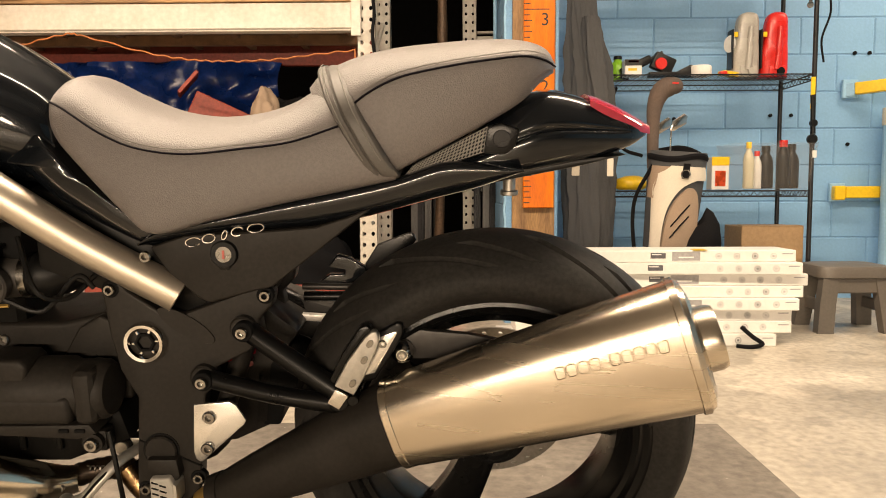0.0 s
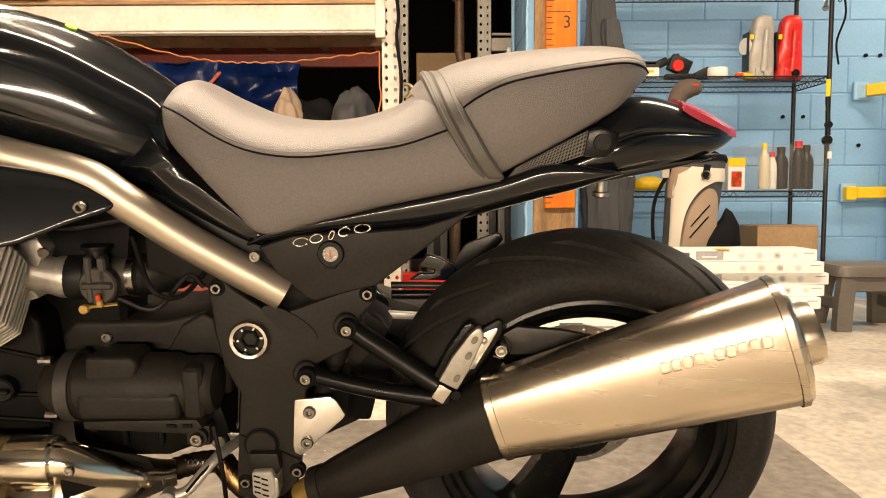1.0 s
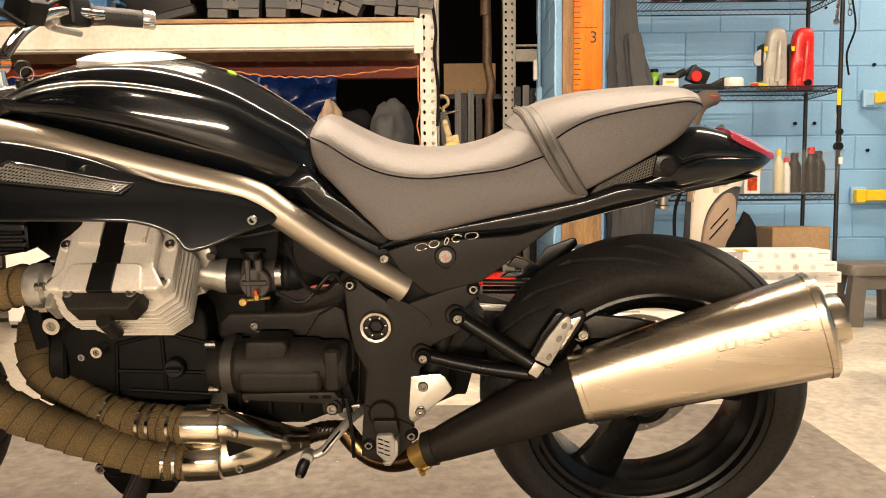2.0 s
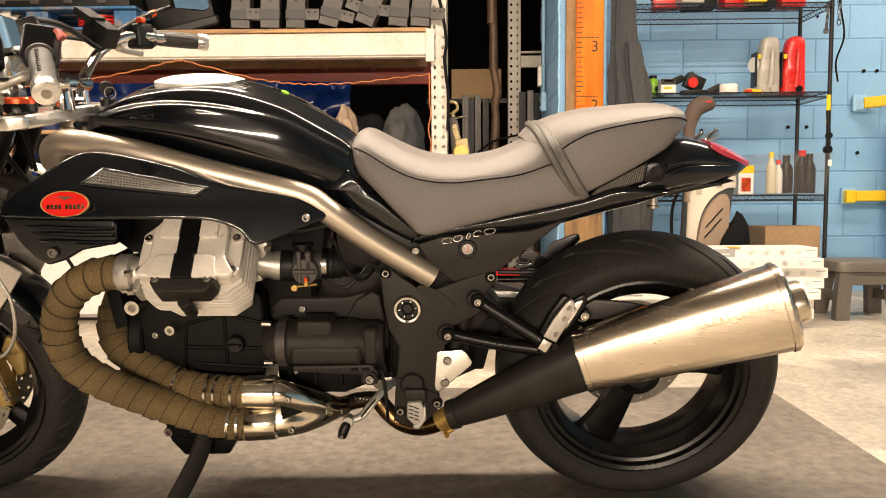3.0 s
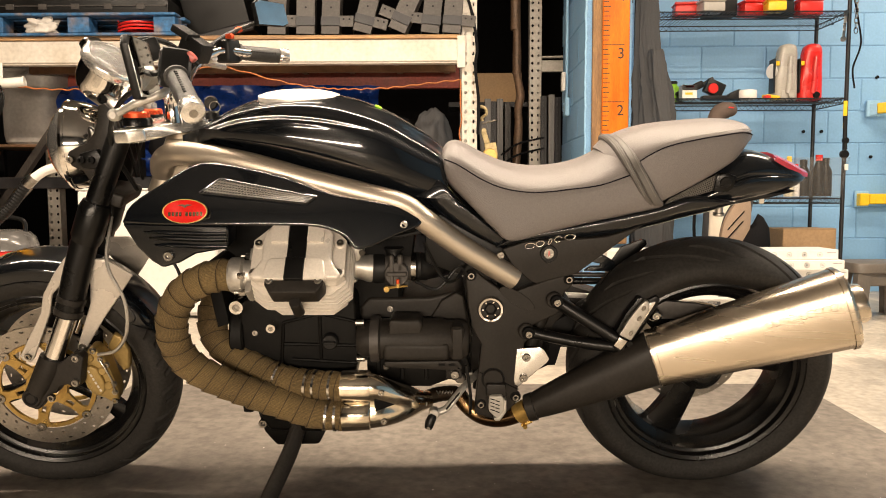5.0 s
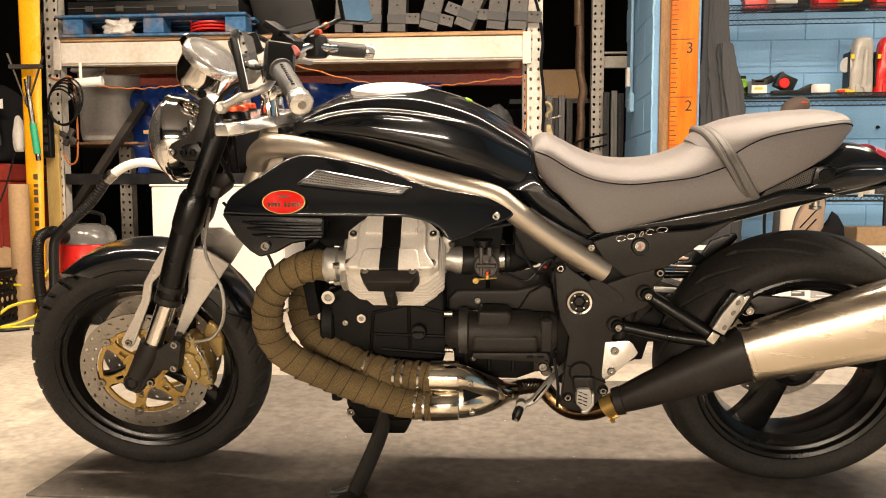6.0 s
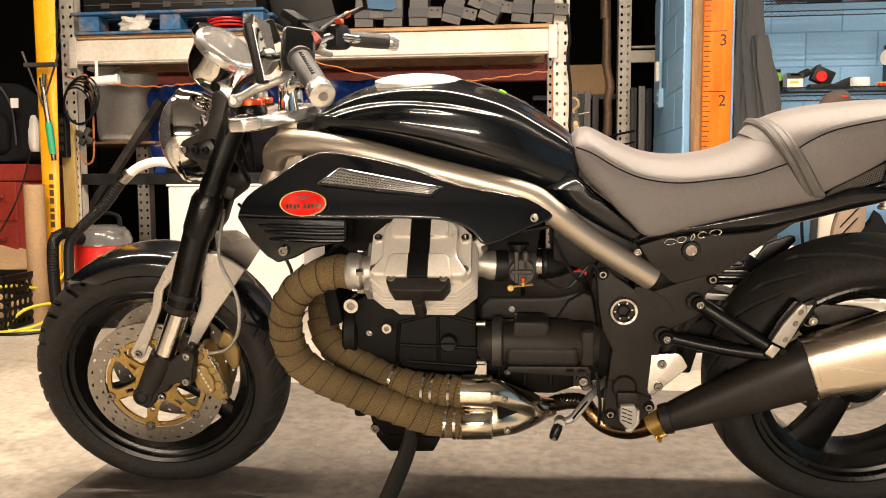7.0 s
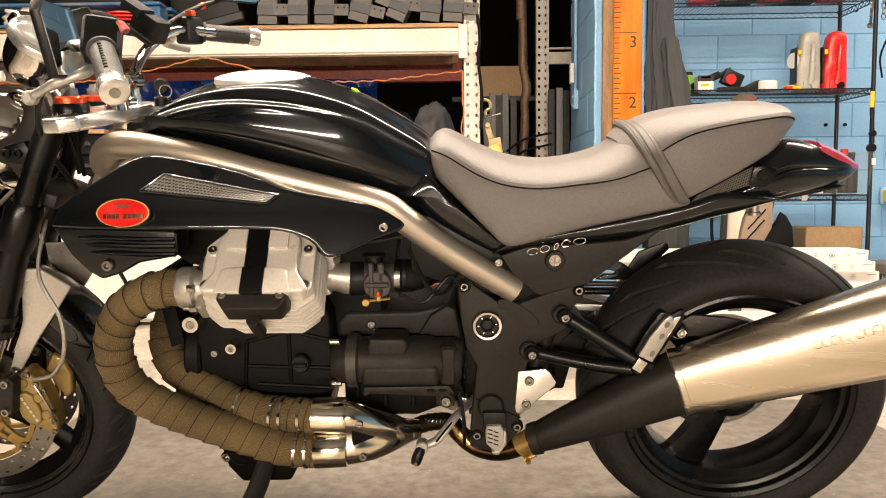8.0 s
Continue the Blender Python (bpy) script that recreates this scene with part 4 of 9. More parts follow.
part("tank_badge", moved(disc_body(0.009, 0, 0.003, 20, "z"), pose(-0.712, -0.02, 0.972, 10, 27, 0)), PLASTIC_GREEN, bike, "small green and white sticker")
def cowl_inset(x, z):
    """How far the cowl's skin draws in towards its nose, its tail and its upper edge."""
    return 0.03 * max(0, (-1.1 - x) / 0.18) ** 2 + 0.085 * max(0, (x + 0.86) / 0.25) + 0.3 * (z - 0.757) + 0.15 * max(0, z - 0.79)


for s in (-1, 1):
    tongue = [(-0.635, 0.77), (-0.605, 0.795), (-0.572, 0.812), (-0.55, 0.793), (-0.5, 0.74), (-0.412, 0.67), (-0.398, 0.648), (-0.42, 0.64), (-0.54, 0.705), (-0.6, 0.76)]
    mid = (-0.525, 0.757)
    part("tank_side_panel", loft([[(mid[0] + (x - mid[0]) * k, s * y, mid[1] + (z - mid[1]) * k) for x, z in (tuple(p) for p in spline(tongue + tongue[:1], 4)[:-1])] for k, y in ((0.96, 0.07), (1.0, 0.08), (1.0, 0.094), (0.97, 0.104), (0.9, 0.111), (0.75, 0.117), (0.5, 0.121), (0.2, 0.122))]), PAINT_BLACK, bike, "gloss black side panel", 60)
    # main frame tube
    part("frame_tube", sweep(spline([(-1.24, s * 0.045, 0.822), (-1.228, s * 0.07, 0.848), (-1.195, s * 0.1, 0.867), (-1.138, s * 0.13, 0.872), (-1.005, s * 0.155, 0.852), (-0.872, s * 0.162, 0.816), (-0.739, s * 0.158, 0.781), (-0.65, s * 0.15, 0.754),
                                     (-0.605, s * 0.143, 0.721), (-0.511, s * 0.122, 0.648), (-0.381, s * 0.1, 0.563)], 8), 0.0275, 28), FRAME_ALU, bike, "satin titanium-coloured frame tube")
    # lower cowl under the tube
    outline = [(-1.285, 0.724), (-1.262, 0.765), (-1.195, 0.808), (-1.124, 0.85), (-1.06, 0.856), (-0.912, 0.826), (-0.8, 0.785), (-0.66, 0.752), (-0.602, 0.712), (-0.66, 0.688), (-0.745, 0.66), (-0.775, 0.69), (-0.82, 0.712), (-0.88, 0.721), (-1.04, 0.722)]
    y0, y1 = sorted((s * 0.248, s * 0.15))
    outline = [(-0.6 + (x + 0.6) * 0.978, 0.724 + (z - 0.72) * 0.98) for x, z in outline]
    cowl = prism([tuple(p) for p in spline(outline + outline[:1], 3)[:-1]], y0, y1, 0.012, 5)
    for v in cowl.verts:
        v.co.y -= s * cowl_inset(v.co.x, v.co.z)
    cowl = part("side_cowl", cowl, PAINT_BLACK, bike, "gloss black side cowl", 60)

    def mesh_corner(a, b, s=s):
        p, q = a / 34, b / 6
        u = (-1.088 + 0.236 * p) * (1 - q) + (-1.045 + 0.213 * p) * q
        w = (0.797 - 0.024 * p) * (1 - q) + (0.826 - 0.039 * p) * q
        return (u, s * (0.2515 - cowl_inset(u, w)), w)
    part("grille", thick(tiled(mesh_corner, 34, 6, 0.33), 0.0012), BRIGHT_ALLOY, cowl, "bare steel mesh grille")
    rim_path = [mesh_corner(a, 0) for a in range(0, 35, 2)] + [mesh_corner(34, 6)] + [mesh_corner(a, 6) for a in range(34, -1, -2)] + [mesh_corner(0, 0)]
    part("grille_edge", sweep(rim_path, 0.0022, 6), PAINT_BLACK, cowl)
    badge = part("badge", moved(disc_body(0.0468, -0.003, 0.003, 40), pose(-1.118, s * 0.249, 0.757, 16 * s, 0, -3 * s) @ Matrix.Diagonal((1, 1, 0.54, 1))), BADGE_RED, cowl, "red oval enamel badge")
    part("badge_rim", moved(turn([(0.046, -0.004), (0.0485, -0.004), (0.0485, 0.004), (0.046, 0.004)], 40), pose(-1.118, s * 0.249, 0.757, 16 * s, 0, -3 * s) @ Matrix.Diagonal((1, 1, 0.55, 1))), GOLD, badge)
    for k in range(9):
        part("lettering_bar", moved(box(0.0056, 0.0014, 0.0088, (k - 4) * 0.0078 + (0.004 if k > 3 else -0.002), s * 0.0034, -0.0105, 0), pose(-1.118, s * 0.249, 0.757, 16 * s, 0, -3 * s)), BRONZE, badge)
    part("emblem", moved(prism([(-0.017, 0.004), (-0.004, 0.001), (0, -0.002), (0.004, 0.001), (0.017, 0.004), (0.004, 0.006), (0, 0.004), (-0.004, 0.006)], -0.001, 0.001, 0, 1), pose(-1.118, s * 0.249, 0.757, 16 * s, 0, -3 * s) @ pose(0, s * 0.0035, 0.0095)), RUST_BROWN, badge)
    # vent wing below the cowl
    wing = [(-1.288, 0.722), (-1.04, 0.717), (-1.042, 0.664), (-1.12, 0.65), (-1.16, 0.628), (-1.2, 0.616), (-1.225, 0.632), (-1.256, 0.665)]
    y0, y1 = sorted((s * 0.205, s * 0.13))
    wing = prism(wing, y0, y1, 0.01, 3)
    for v in wing.verts:
        v.co.y -= s * 0.012 * max(0, (-1.05 - v.co.x) / 0.23)
    wing = part("vent_wing", wing, PAINT_BLACK, bike, "gloss black vent panel")
    for k, (x0, x1, z) in enumerate(((-1.235, -1.045, 0.7), (-1.225, -1.045, 0.686), (-1.215, -1.045, 0.67))):
        path = [(x0, s * 0.192, z), (x0 + 0.04, s * 0.204, z + 0.001), (x1 - 0.06, s * 0.207, z - 0.002), (x1, s * 0.207, z - 0.002)]
        part("louvre", sweep(spline(path, 5), 0.0032, 8, squash=1.6), TRIM_BLACK if k == 1 else PAINT_BLACK, wing)
    part("bolt", bolt(0.012, -1.182, -0.2, 0.646, 0.007) if s < 0 else bolt(0.012, -1.182, 0.1, 0.646), STEEL, wing)
    # air box cover corner
    pod = part("cowl_lug", prism([(-0.69, 0.725), (-0.655, 0.752), (-0.625, 0.74), (-0.612, 0.715), (-0.64, 0.7), (-0.68, 0.7)], *sorted((s * 0.172, s * 0.145)), 0.006, 2), PAINT_BLACK, bike)
    if s < 0:
        part("bolt", bolt(0.0095, -0.6435, -0.187, 0.7155, 0.007), STEEL, pod)

# ---- seat ----
def seat_ring(top, seam, low, hs, hl):
    (tu, tw), (su, sw), (lu, lw) = top, seam, low
    mix = lambda a, b, s: a + (b - a) * s
    half = [(lu, hl * 0.9, lw - 0.004), (lu, hl, lw + 0.004), (mix(lu, su, 0.35), mix(hl, hs, 0.35) + 0.007, mix(lw, sw, 0.35)), (mix(lu, su, 0.75), mix(hl, hs, 0.75) + 0.006, mix(lw, sw, 0.75)), (su, hs, sw),
            (mix(su, tu, 0.3), hs * 0.9, mix(sw, tw, 0.34)), (mix(su, tu, 0.62), hs * 0.66, mix(sw, tw, 0.72)), (mix(su, tu, 0.85), hs * 0.38, mix(sw, tw, 0.93)), (tu, 0.0, tw)]
    fine = [tuple(p) for p in spline(half, 4)]
    return [(u, -y, z) for u, y, z in fine] + [(u, y, z) for u, y, z in reversed(fine[:-1])]


def seat_loft(tops, seams, lows, hs, hl):
    rows = [(*a, *b, *c, d, e) for a, b, c, d, e in zip(tops, seams, lows, hs, hl)]
    return [seat_ring((r[0], r[1]), (r[2], r[3]), (r[4], r[5]), r[6], r[7]) for r in spline(rows, 6)]


seat = new("seat")
seat.parent = bike
tagged(seat, "grey textured vinyl dual seat")
R_T = [(-0.556, 0.872), (-0.54, 0.888), (-0.515, 0.89), (-0.46, 0.862), (-0.4, 0.837), (-0.33, 0.827), (-0.26, 0.833), (-0.2, 0.853), (-0.155, 0.885)]
R_S = [(-0.561, 0.855), (-0.552, 0.853), (-0.52, 0.842), (-0.465, 0.81), (-0.41, 0.789), (-0.34, 0.781), (-0.26, 0.788), (-0.19, 0.797), (-0.118, 0.82)]
R_L = [(-0.559, 0.84), (-0.545, 0.805), (-0.5, 0.76), (-0.44, 0.7), (-0.396, 0.668), (-0.31, 0.688), (-0.22, 0.709), (-0.13, 0.727), (-0.045, 0.744)]
R_HS = [0.05, 0.085, 0.108, 0.125, 0.135, 0.14, 0.139, 0.135, 0.128]
R_HL = [0.05, 0.1, 0.125, 0.14, 0.146, 0.145, 0.14, 0.135, 0.128]
rider = part("rider_cushion", loft(seat_loft(R_T, R_S, R_L, R_HS, R_HL)), VINYL, seat, "grey textured vinyl cushion", 80)
P_T = [(-0.185, 0.872), (-0.165, 0.892), (-0.115, 0.915), (-0.05, 0.93), (0.03, 0.938), (0.1, 0.942), (0.15, 0.938), (0.18, 0.926), (0.193, 0.908)]
P_S = [(-0.14, 0.82), (-0.115, 0.838), (-0.08, 0.864), (-0.035, 0.885), (0.03, 0.899), (0.09, 0.908), (0.14, 0.913), (0.172, 0.908), (0.193, 0.9)]
P_L = [(-0.06, 0.748), (-0.04, 0.757), (-0.012, 0.772), (0.025, 0.791), (0.065, 0.812), (0.105, 0.833), (0.14, 0.855), (0.172, 0.884), (0.192, 0.895)]
P_HS = [0.11, 0.12, 0.126, 0.126, 0.12, 0.112, 0.098, 0.07, 0.02]
P_HL = [0.11, 0.118, 0.12, 0.118, 0.112, 0.1, 0.085, 0.055, 0.015]
pillion = part("pillion_cushion", loft(seat_loft(P_T, P_S, P_L, P_HS, P_HL)), VINYL, seat, "grey textured vinyl pillion cushion", 80)
for s in (-1, 1):
    line = spline([(u, s * (h + 0.0027), w) for (u, w), h in zip(R_S[1:], [0.085, 0.108, 0.125, 0.135, 0.14, 0.139, 0.135, 0.128])], 6)
    part("seam", sweep(line, 0.0017, 6), THREAD, rider)
    part("stitching", sweep([(p[0] + 0.002, p[1] * 0.972, p[2] + 0.006) for p in line[8:]], 0.0007, 5), THREAD_PALE, rider)
    line = spline([(u, s * (h + 0.0027), w) for (u, w), h in zip(P_S[1:], P_HS[1:])], 6)
    part("seam", sweep(line, 0.0017, 6), THREAD, pillion)
    part("stitching", sweep([(p[0] + 0.001, p[1] * 0.965, p[2] + 0.0075) for p in line[:-6]], 0.0007, 5), THREAD_PALE, pillion)


def band(du, grow):
    ring = seat_ring((-0.146 + du, 0.896 + grow), (-0.108 + du, 0.834 + grow * 0.3), (-0.058 + du, 0.747), 0.127 + grow, 0.126 + grow)
    return ring


strap = part("strap", loft([band(-0.024, 0.001), band(-0.022, 0.006), band(-0.012, 0.009), band(-0.009, 0.006), band(-0.006, 0.009), band(0.012, 0.009), band(0.016, 0.006), band(0.018, 0.001)]), VINYL_TOP, seat, "smooth grey grab strap")
for du in (-0.018, 0.007):
    ring = [p for p in band(du, 0.0095) if p[2] > 0.765]
    part("stitching", sweep([p for p in ring], 0.0009, 5), THREAD_PALE, strap)

# ---- tail ----
tail_rows = [  # x, top, bottom, half width
    (-0.02, 0.76, 0.725, 0.085), (0.05, 0.79, 0.73, 0.088), (0.1, 0.825, 0.738, 0.09), (0.14, 0.852, 0.744, 0.09), (0.175, 0.866, 0.75, 0.086), (0.22, 0.86, 0.758, 0.076), (0.27, 0.842, 0.768, 0.06), (0.31, 0.824, 0.78, 0.04), (0.338, 0.808, 0.795, 0.012)]


def tail_section(u, top, low, half):
    mid = low + 0.45 * (top - low)
    pts = [(0.0, low), (half * 0.6, low), (half * 0.93, low + 0.2 * (mid - low)), (half, mid - 0.003), (half * 0.9, mid + 0.006), (half * 0.92, mid + 0.3 * (top - mid)), (half * 0.62, top - 0.12 * (top - mid)), (0.0, top)]
    fine = [tuple(p) for p in spline(pts, 4)]
    return [(u, -y, z) for y, z in fine] + [(u, y, z) for y, z in reversed(fine[1:-1])]


tail = part("tail_cowl", loft([tail_section(*r) for r in spline(tail_rows, 5)]), PAINT_BLACK, bike, "gloss black tail cowl", 60)
lens_rows = [(0.243, 0.856, 0.842, 0.052), (0.26, 0.851, 0.832, 0.05), (0.29, 0.838, 0.818, 0.042), (0.32, 0.822, 0.804, 0.028), (0.345, 0.808, 0.797, 0.008)]
part("tail_lamp", loft([[(u, -h, lo), (u, -h * 1.02, lo + 0.6 * (hi - lo)), (u, -h * 0.7, hi), (u, 0, hi + 0.003), (u, h * 0.7, hi), (u, h * 1.02, lo + 0.6 * (hi - lo)), (u, h, lo)] for u, hi, lo, h in spline(lens_rows, 4)]), LENS_RED, tail, "red tail lamp lens")
part("under_tail", prism([(0.0, 0.728), (0.12, 0.746), (0.25, 0.766), (0.3, 0.77), (0.24, 0.755), (0.1, 0.728), (0.0, 0.708)], -0.06, 0.06, 0.004), TRIM_BLACK, bike)
part("tail_bolt", join(rod((0.125, -0.03, 0.735), (0.125, -0.03, 0.712), 0.01, 12), disc_body(0.014, 0.705, 0.713, 16, "z", (0.125, -0.03, 0))), STEEL, bike)
part("tail_tab", box(0.012, 0.003, 0.028, 0.228, -0.03, 0.735, 0.001), CLOTH_CREAM, bike)
for s in (-1, 1):
    rail_rows = [(-0.43, 0.648, 0.64), (-0.39, 0.67, 0.646), (-0.3, 0.688, 0.66), (-0.2, 0.71, 0.663), (-0.12, 0.726, 0.674), (-0.04, 0.744, 0.694), (0.02, 0.764, 0.71), (0.07, 0.764, 0.722), (0.11, 0.758, 0.736), (0.14, 0.754, 0.748)]
    rings = []
    for u, hi, lo in spline(rail_rows, 5):
        mid, h = (hi + lo) / 2, (hi - lo) / 2
        rings.append([(u, s * (0.09 + 0.027 * math.cos(a) + 0.012 * math.sin(a)), mid + h * math.copysign(abs(math.sin(a)) ** 0.8, math.sin(a))) for a in np.linspace(0, 2 * math.pi, 25)[:-1]])
    part("tail_rail", loft(rings), PAINT_BLACK, bike, "gloss black tail rail", 60)

    def tail_corner(a, b, s=s):
        p, q = a / 22, b / 6
        u = (-0.035 + 0.118 * p) * (1 - q) + (-0.02 + 0.108 * p) * q
        w = (0.742 + 0.036 * p) * (1 - q) + (0.76 + 0.055 * p) * q
        return (u, s * (0.107 - 0.008 * p), w)
    part("grille", thick(tiled(tail_corner, 22, 6, 0.38), 0.0012), DISC_DARK, bike, "dark steel mesh grille")
    # near-black sheet behind the mesh, painted shade rather than a part
    part("grille_shade_sheet", prism([(-0.03, 0.745), (0.085, 0.78), (0.09, 0.815), (-0.01, 0.77)], *sorted((s * 0.094, s * 0.085)), 0, 1), SHADE_AND_PART_BLACK, bike)
    part("grille_frame", prism([(0.082, 0.776), (0.088, 0.815), (0.108, 0.82), (0.135, 0.812), (0.128, 0.785), (0.115, 0.775)], *sorted((s * 0.106, s * 0.08)), 0.004, 2), TRIM_BLACK, bike)
    part("plug", disc_body(0.013, s * 0.104, s * 0.11, 20, "y", (0.108, 0, 0.798)), TRIM_BLACK, bike)
    # matt side panel with the lock
    panel = [(-0.415, 0.64), (-0.36, 0.658), (-0.24, 0.664), (-0.165, 0.67), (-0.12, 0.684), (-0.075, 0.702), (-0.165, 0.632), (-0.235, 0.578), (-0.262, 0.572), (-0.33, 0.553), (-0.345, 0.56), (-0.388, 0.598)]
    panel = part("side_panel", prism(panel, *sorted((s * 0.112, s * 0.085)), 0.005, 3), CAST_BLACK, bike, "matt black side panel")
    if s < 0:
        lock = part("seat_lock", join(turn([(0.012, -0.118), (0.019, -0.118), (0.021, -0.114), (0.021, -0.108), (0.012, -0.108)], 28, "y", (-0.303, 0, 0.63)), prism([(-0.31, 0.606), (-0.296, 0.606), (-0.292, 0.616), (-0.314, 0.616)], -0.117, -0.109, 0.002)), PLASTIC_BLACK, panel)
        part("lock_face", disc_body(0.0145, -0.1175, -0.11, 20, "y", (-0.303, 0, 0.63)), STEEL, lock)
        part("key_slot", box(0.003, 0.002, 0.013, -0.303, -0.1183, 0.6235, 0), PINK_MARK, lock)
        for k, (wide, sweep_of) in enumerate(((0.0115, 0.86), (0.0095, 1.0), (0.0035, 1.0), (0.0085, 0.8), (0.012, 1.0))):
            x, z = -0.348 + 0.0236 * k - (0.004 if k == 3 else 0), 0.6485 + 0.0052 * k
            path = [(x + wide * math.cos(a) + 0.35 * 0.0068 * math.sin(a), -0.1128, z + 0.0068 * math.sin(a)) for a in np.linspace(0.5, 0.5 + 2 * math.pi * sweep_of, 29)]
            part("badge_ring", sweep(path, 0.0015, 6), CHROME, panel, "chromed raised badge ring")
        part("bolt", bolt(0.009, -0.418, -0.12, 0.628, 0.006), STEEL, panel)

# ---- engine ----
def head(s):
    """One cylinder of the transverse twin: fins, cover, guard."""
    h = new("cylinder")
    h.parent = bike
    a, e = Vector((0, -0.75 * s, 0.66)), Vector((0, 0.66 * s, 0.75))
    a.normalize(), e.normalize()
    x = Vector((1, 0, 0)) * (1 if s > 0 else 1)
    m = Matrix(((x.x, a.x, e.x, -0.879), (x.y, a.y, e.y, -0.238 * s), (x.z, a.z, e.z, 0.643), (0, 0, 0, 1)))
    h.matrix_basis = m

    def octagon(w, up, down, cut, top_cut=0.03):
        return [(-w, -down + cut), (-w + cut * 1.25, -down), (w - cut * 1.25, -down), (w, -down + cut), (w, up - top_cut), (w - top_cut, up), (-w + top_cut, up), (-w, up - top_cut)]
    barrel = part("barrel", prism(octagon(0.086, 0.07, 0.044, 0.03), -0.172, -0.03, 0.002, 1), SILVER, h)
    for k in range(13):
        y = -0.03 - 0.0112 * k
        grow = 0.01 * math.sin(math.pi * min(1, k / 8)) - 0.0022 * max(0, k - 6)
        part("fin", prism(octagon(0.107 + grow, 0.085, 0.069 + grow * 0.8, 0.026), y - 0.0034, y, 0.001, 1), SILVER, barrel)
    base = prism(octagon(0.106, 0.085, 0.05, 0.014), -0.028, -0.004, 0.004, 2)
    upper = prism([(-0.092, -0.052), (0.092, -0.052), (0.1, -0.042), (0.078, -0.008), (0.078, 0.06), (0.06, 0.085), (-0.06, 0.085), (-0.078, 0.06), (-0.078, -0.008), (-0.1, -0.042)], -0.006, 0.018, 0.007, 3)
    lower = prism([(-0.07, -0.058), (0.07, -0.058), (0.062, -0.012), (0.052, -0.006), (-0.052, -0.006), (-0.062, -0.012)], 0.01, 0.027, 0.004, 3)
    cover = part("rocker_cover", join(base, upper, lower), SILVER, h, "silver painted rocker cover")
    for x0, x1 in ((-0.06, -0.021), (0.021, 0.058)):
        part("pad", prism([(x0, 0.036), (x1, 0.036), (x1, 0.083), (x0, 0.083)], 0.015, 0.025, 0.002, 2), SILVER, cover)
    part("stripe", join(prism([(-0.021, -0.008), (0.021, -0.008), (0.021, 0.087), (-0.021, 0.087)], 0.014, 0.0215, 0.001, 1), prism([(-0.021, -0.06), (0.021, -0.06), (0.021, -0.006), (-0.021, -0.006)], 0.02, 0.03, 0.001, 1)), TRIM_BLACK, cover, "black centre stripe")
    part("guard", prism([(-0.064, -0.052), (-0.058, -0.048), (0.058, -0.048), (0.064, -0.052), (0.064, -0.068), (0.05, -0.088), (-0.05, -0.088), (-0.064, -0.068)], -0.03, 0.019, 0.008, 3), CAST_BLACK, cover, "black cover guard")
    part("guard_plug", disc_body(0.013, -0.07, -0.012, 18, "y", (0.0, 0, -0.095)), CAST_BLACK, cover)
    for bx, bz, by in ((-0.053, -0.06, 0.019), (0.053, -0.06, 0.019), (-0.094, -0.032, 0.004), (0.094, -0.032, 0.004), (-0.092, 0.045, -0.002), (0.092, 0.045, -0.002)):
        if by < 0.01:
            part("bolt_boss", spin(disc_body(0.0125, -by - 0.001, 0.01, 18, "y", (-bx, 0, bz), 0.2), 180, "Z"), SILVER, cover)
        part("bolt", spin(bolt(0.0085, -bx, -by - 0.001, bz, 0.005), 180, "Z"), STEEL, cover)
    return h


head(1)
head(-1)
case = [(-1.06, 0.5), (-1.0, 0.545), (-0.8, 0.55), (-0.77, 0.52), (-0.765, 0.37), (-0.8, 0.235), (-0.87, 0.16), (-1.0, 0.165), (-1.045, 0.25), (-1.065, 0.36)]
crank = part("crankcase", prism(case, -0.105, 0.105, 0.012, 3), ENGINE_DARK, bike, "dark painted crankcase")
for pts in ([(-0.95, 0.455), (-0.86, 0.478), (-0.76, 0.455)], [(-0.95, 0.40), (-0.76, 0.395)], [(-0.86, 0.478), (-0.86, 0.36)], [(-0.93, 0.36), (-0.77, 0.35)], [(-0.95, 0.455), (-0.96, 0.34)]):
    part("rib", sweep([(x, -0.106, z) for x, z in pts], 0.0045, 8), ENGINE_DARK, crank)
# added block that only closes the see-through gap between crankcase and gearbox
part("gap_fill_block", block(-0.8, -0.66, -0.045, 0.06, 0.33, 0.58, 0.01), ENGINE_DARK, bike)
part("filler_plug", disc_body(0.02, -0.125, -0.1, 20, "y", (-0.835, 0, 0.41)), PLASTIC_BLACK, crank)
part("plug_handle", box(0.03, 0.012, 0.008, -0.835, -0.128, 0.406, 0.002), PLASTIC_BLACK, crank)
for x, z, r in ((-0.973, 0.452, 0.011), (-1.053, 0.505, 0.0165)):
    boss = part("boss", turn([(r * 0.55, -0.145), (r, -0.145), (r * 1.05, -0.14), (r, -0.1), (r * 0.55, -0.1)], 24, "y", (x, 0, z)), POLISHED, crank)
    part("bolt", bolt(r * 0.55, x, -0.14, z, 0.004), STEEL, boss)
for x, z in ((-1.02, 0.43), (-1.025, 0.36), (-1.0, 0.29), (-0.93, 0.26), (-0.72, 0.36), (-0.7, 0.34)):
    part("bolt", bolt(0.008, x, -0.105, z, 0.008), STEEL, crank)
part("front_cover", join(disc_body(0.12, -1.085, -1.05, 36, "x", (0, 0, 0.4)), box(0.03, 0.15, 0.2, -1.06, 0, 0.2, 0.01, 2)), ENGINE_DARK, bike)
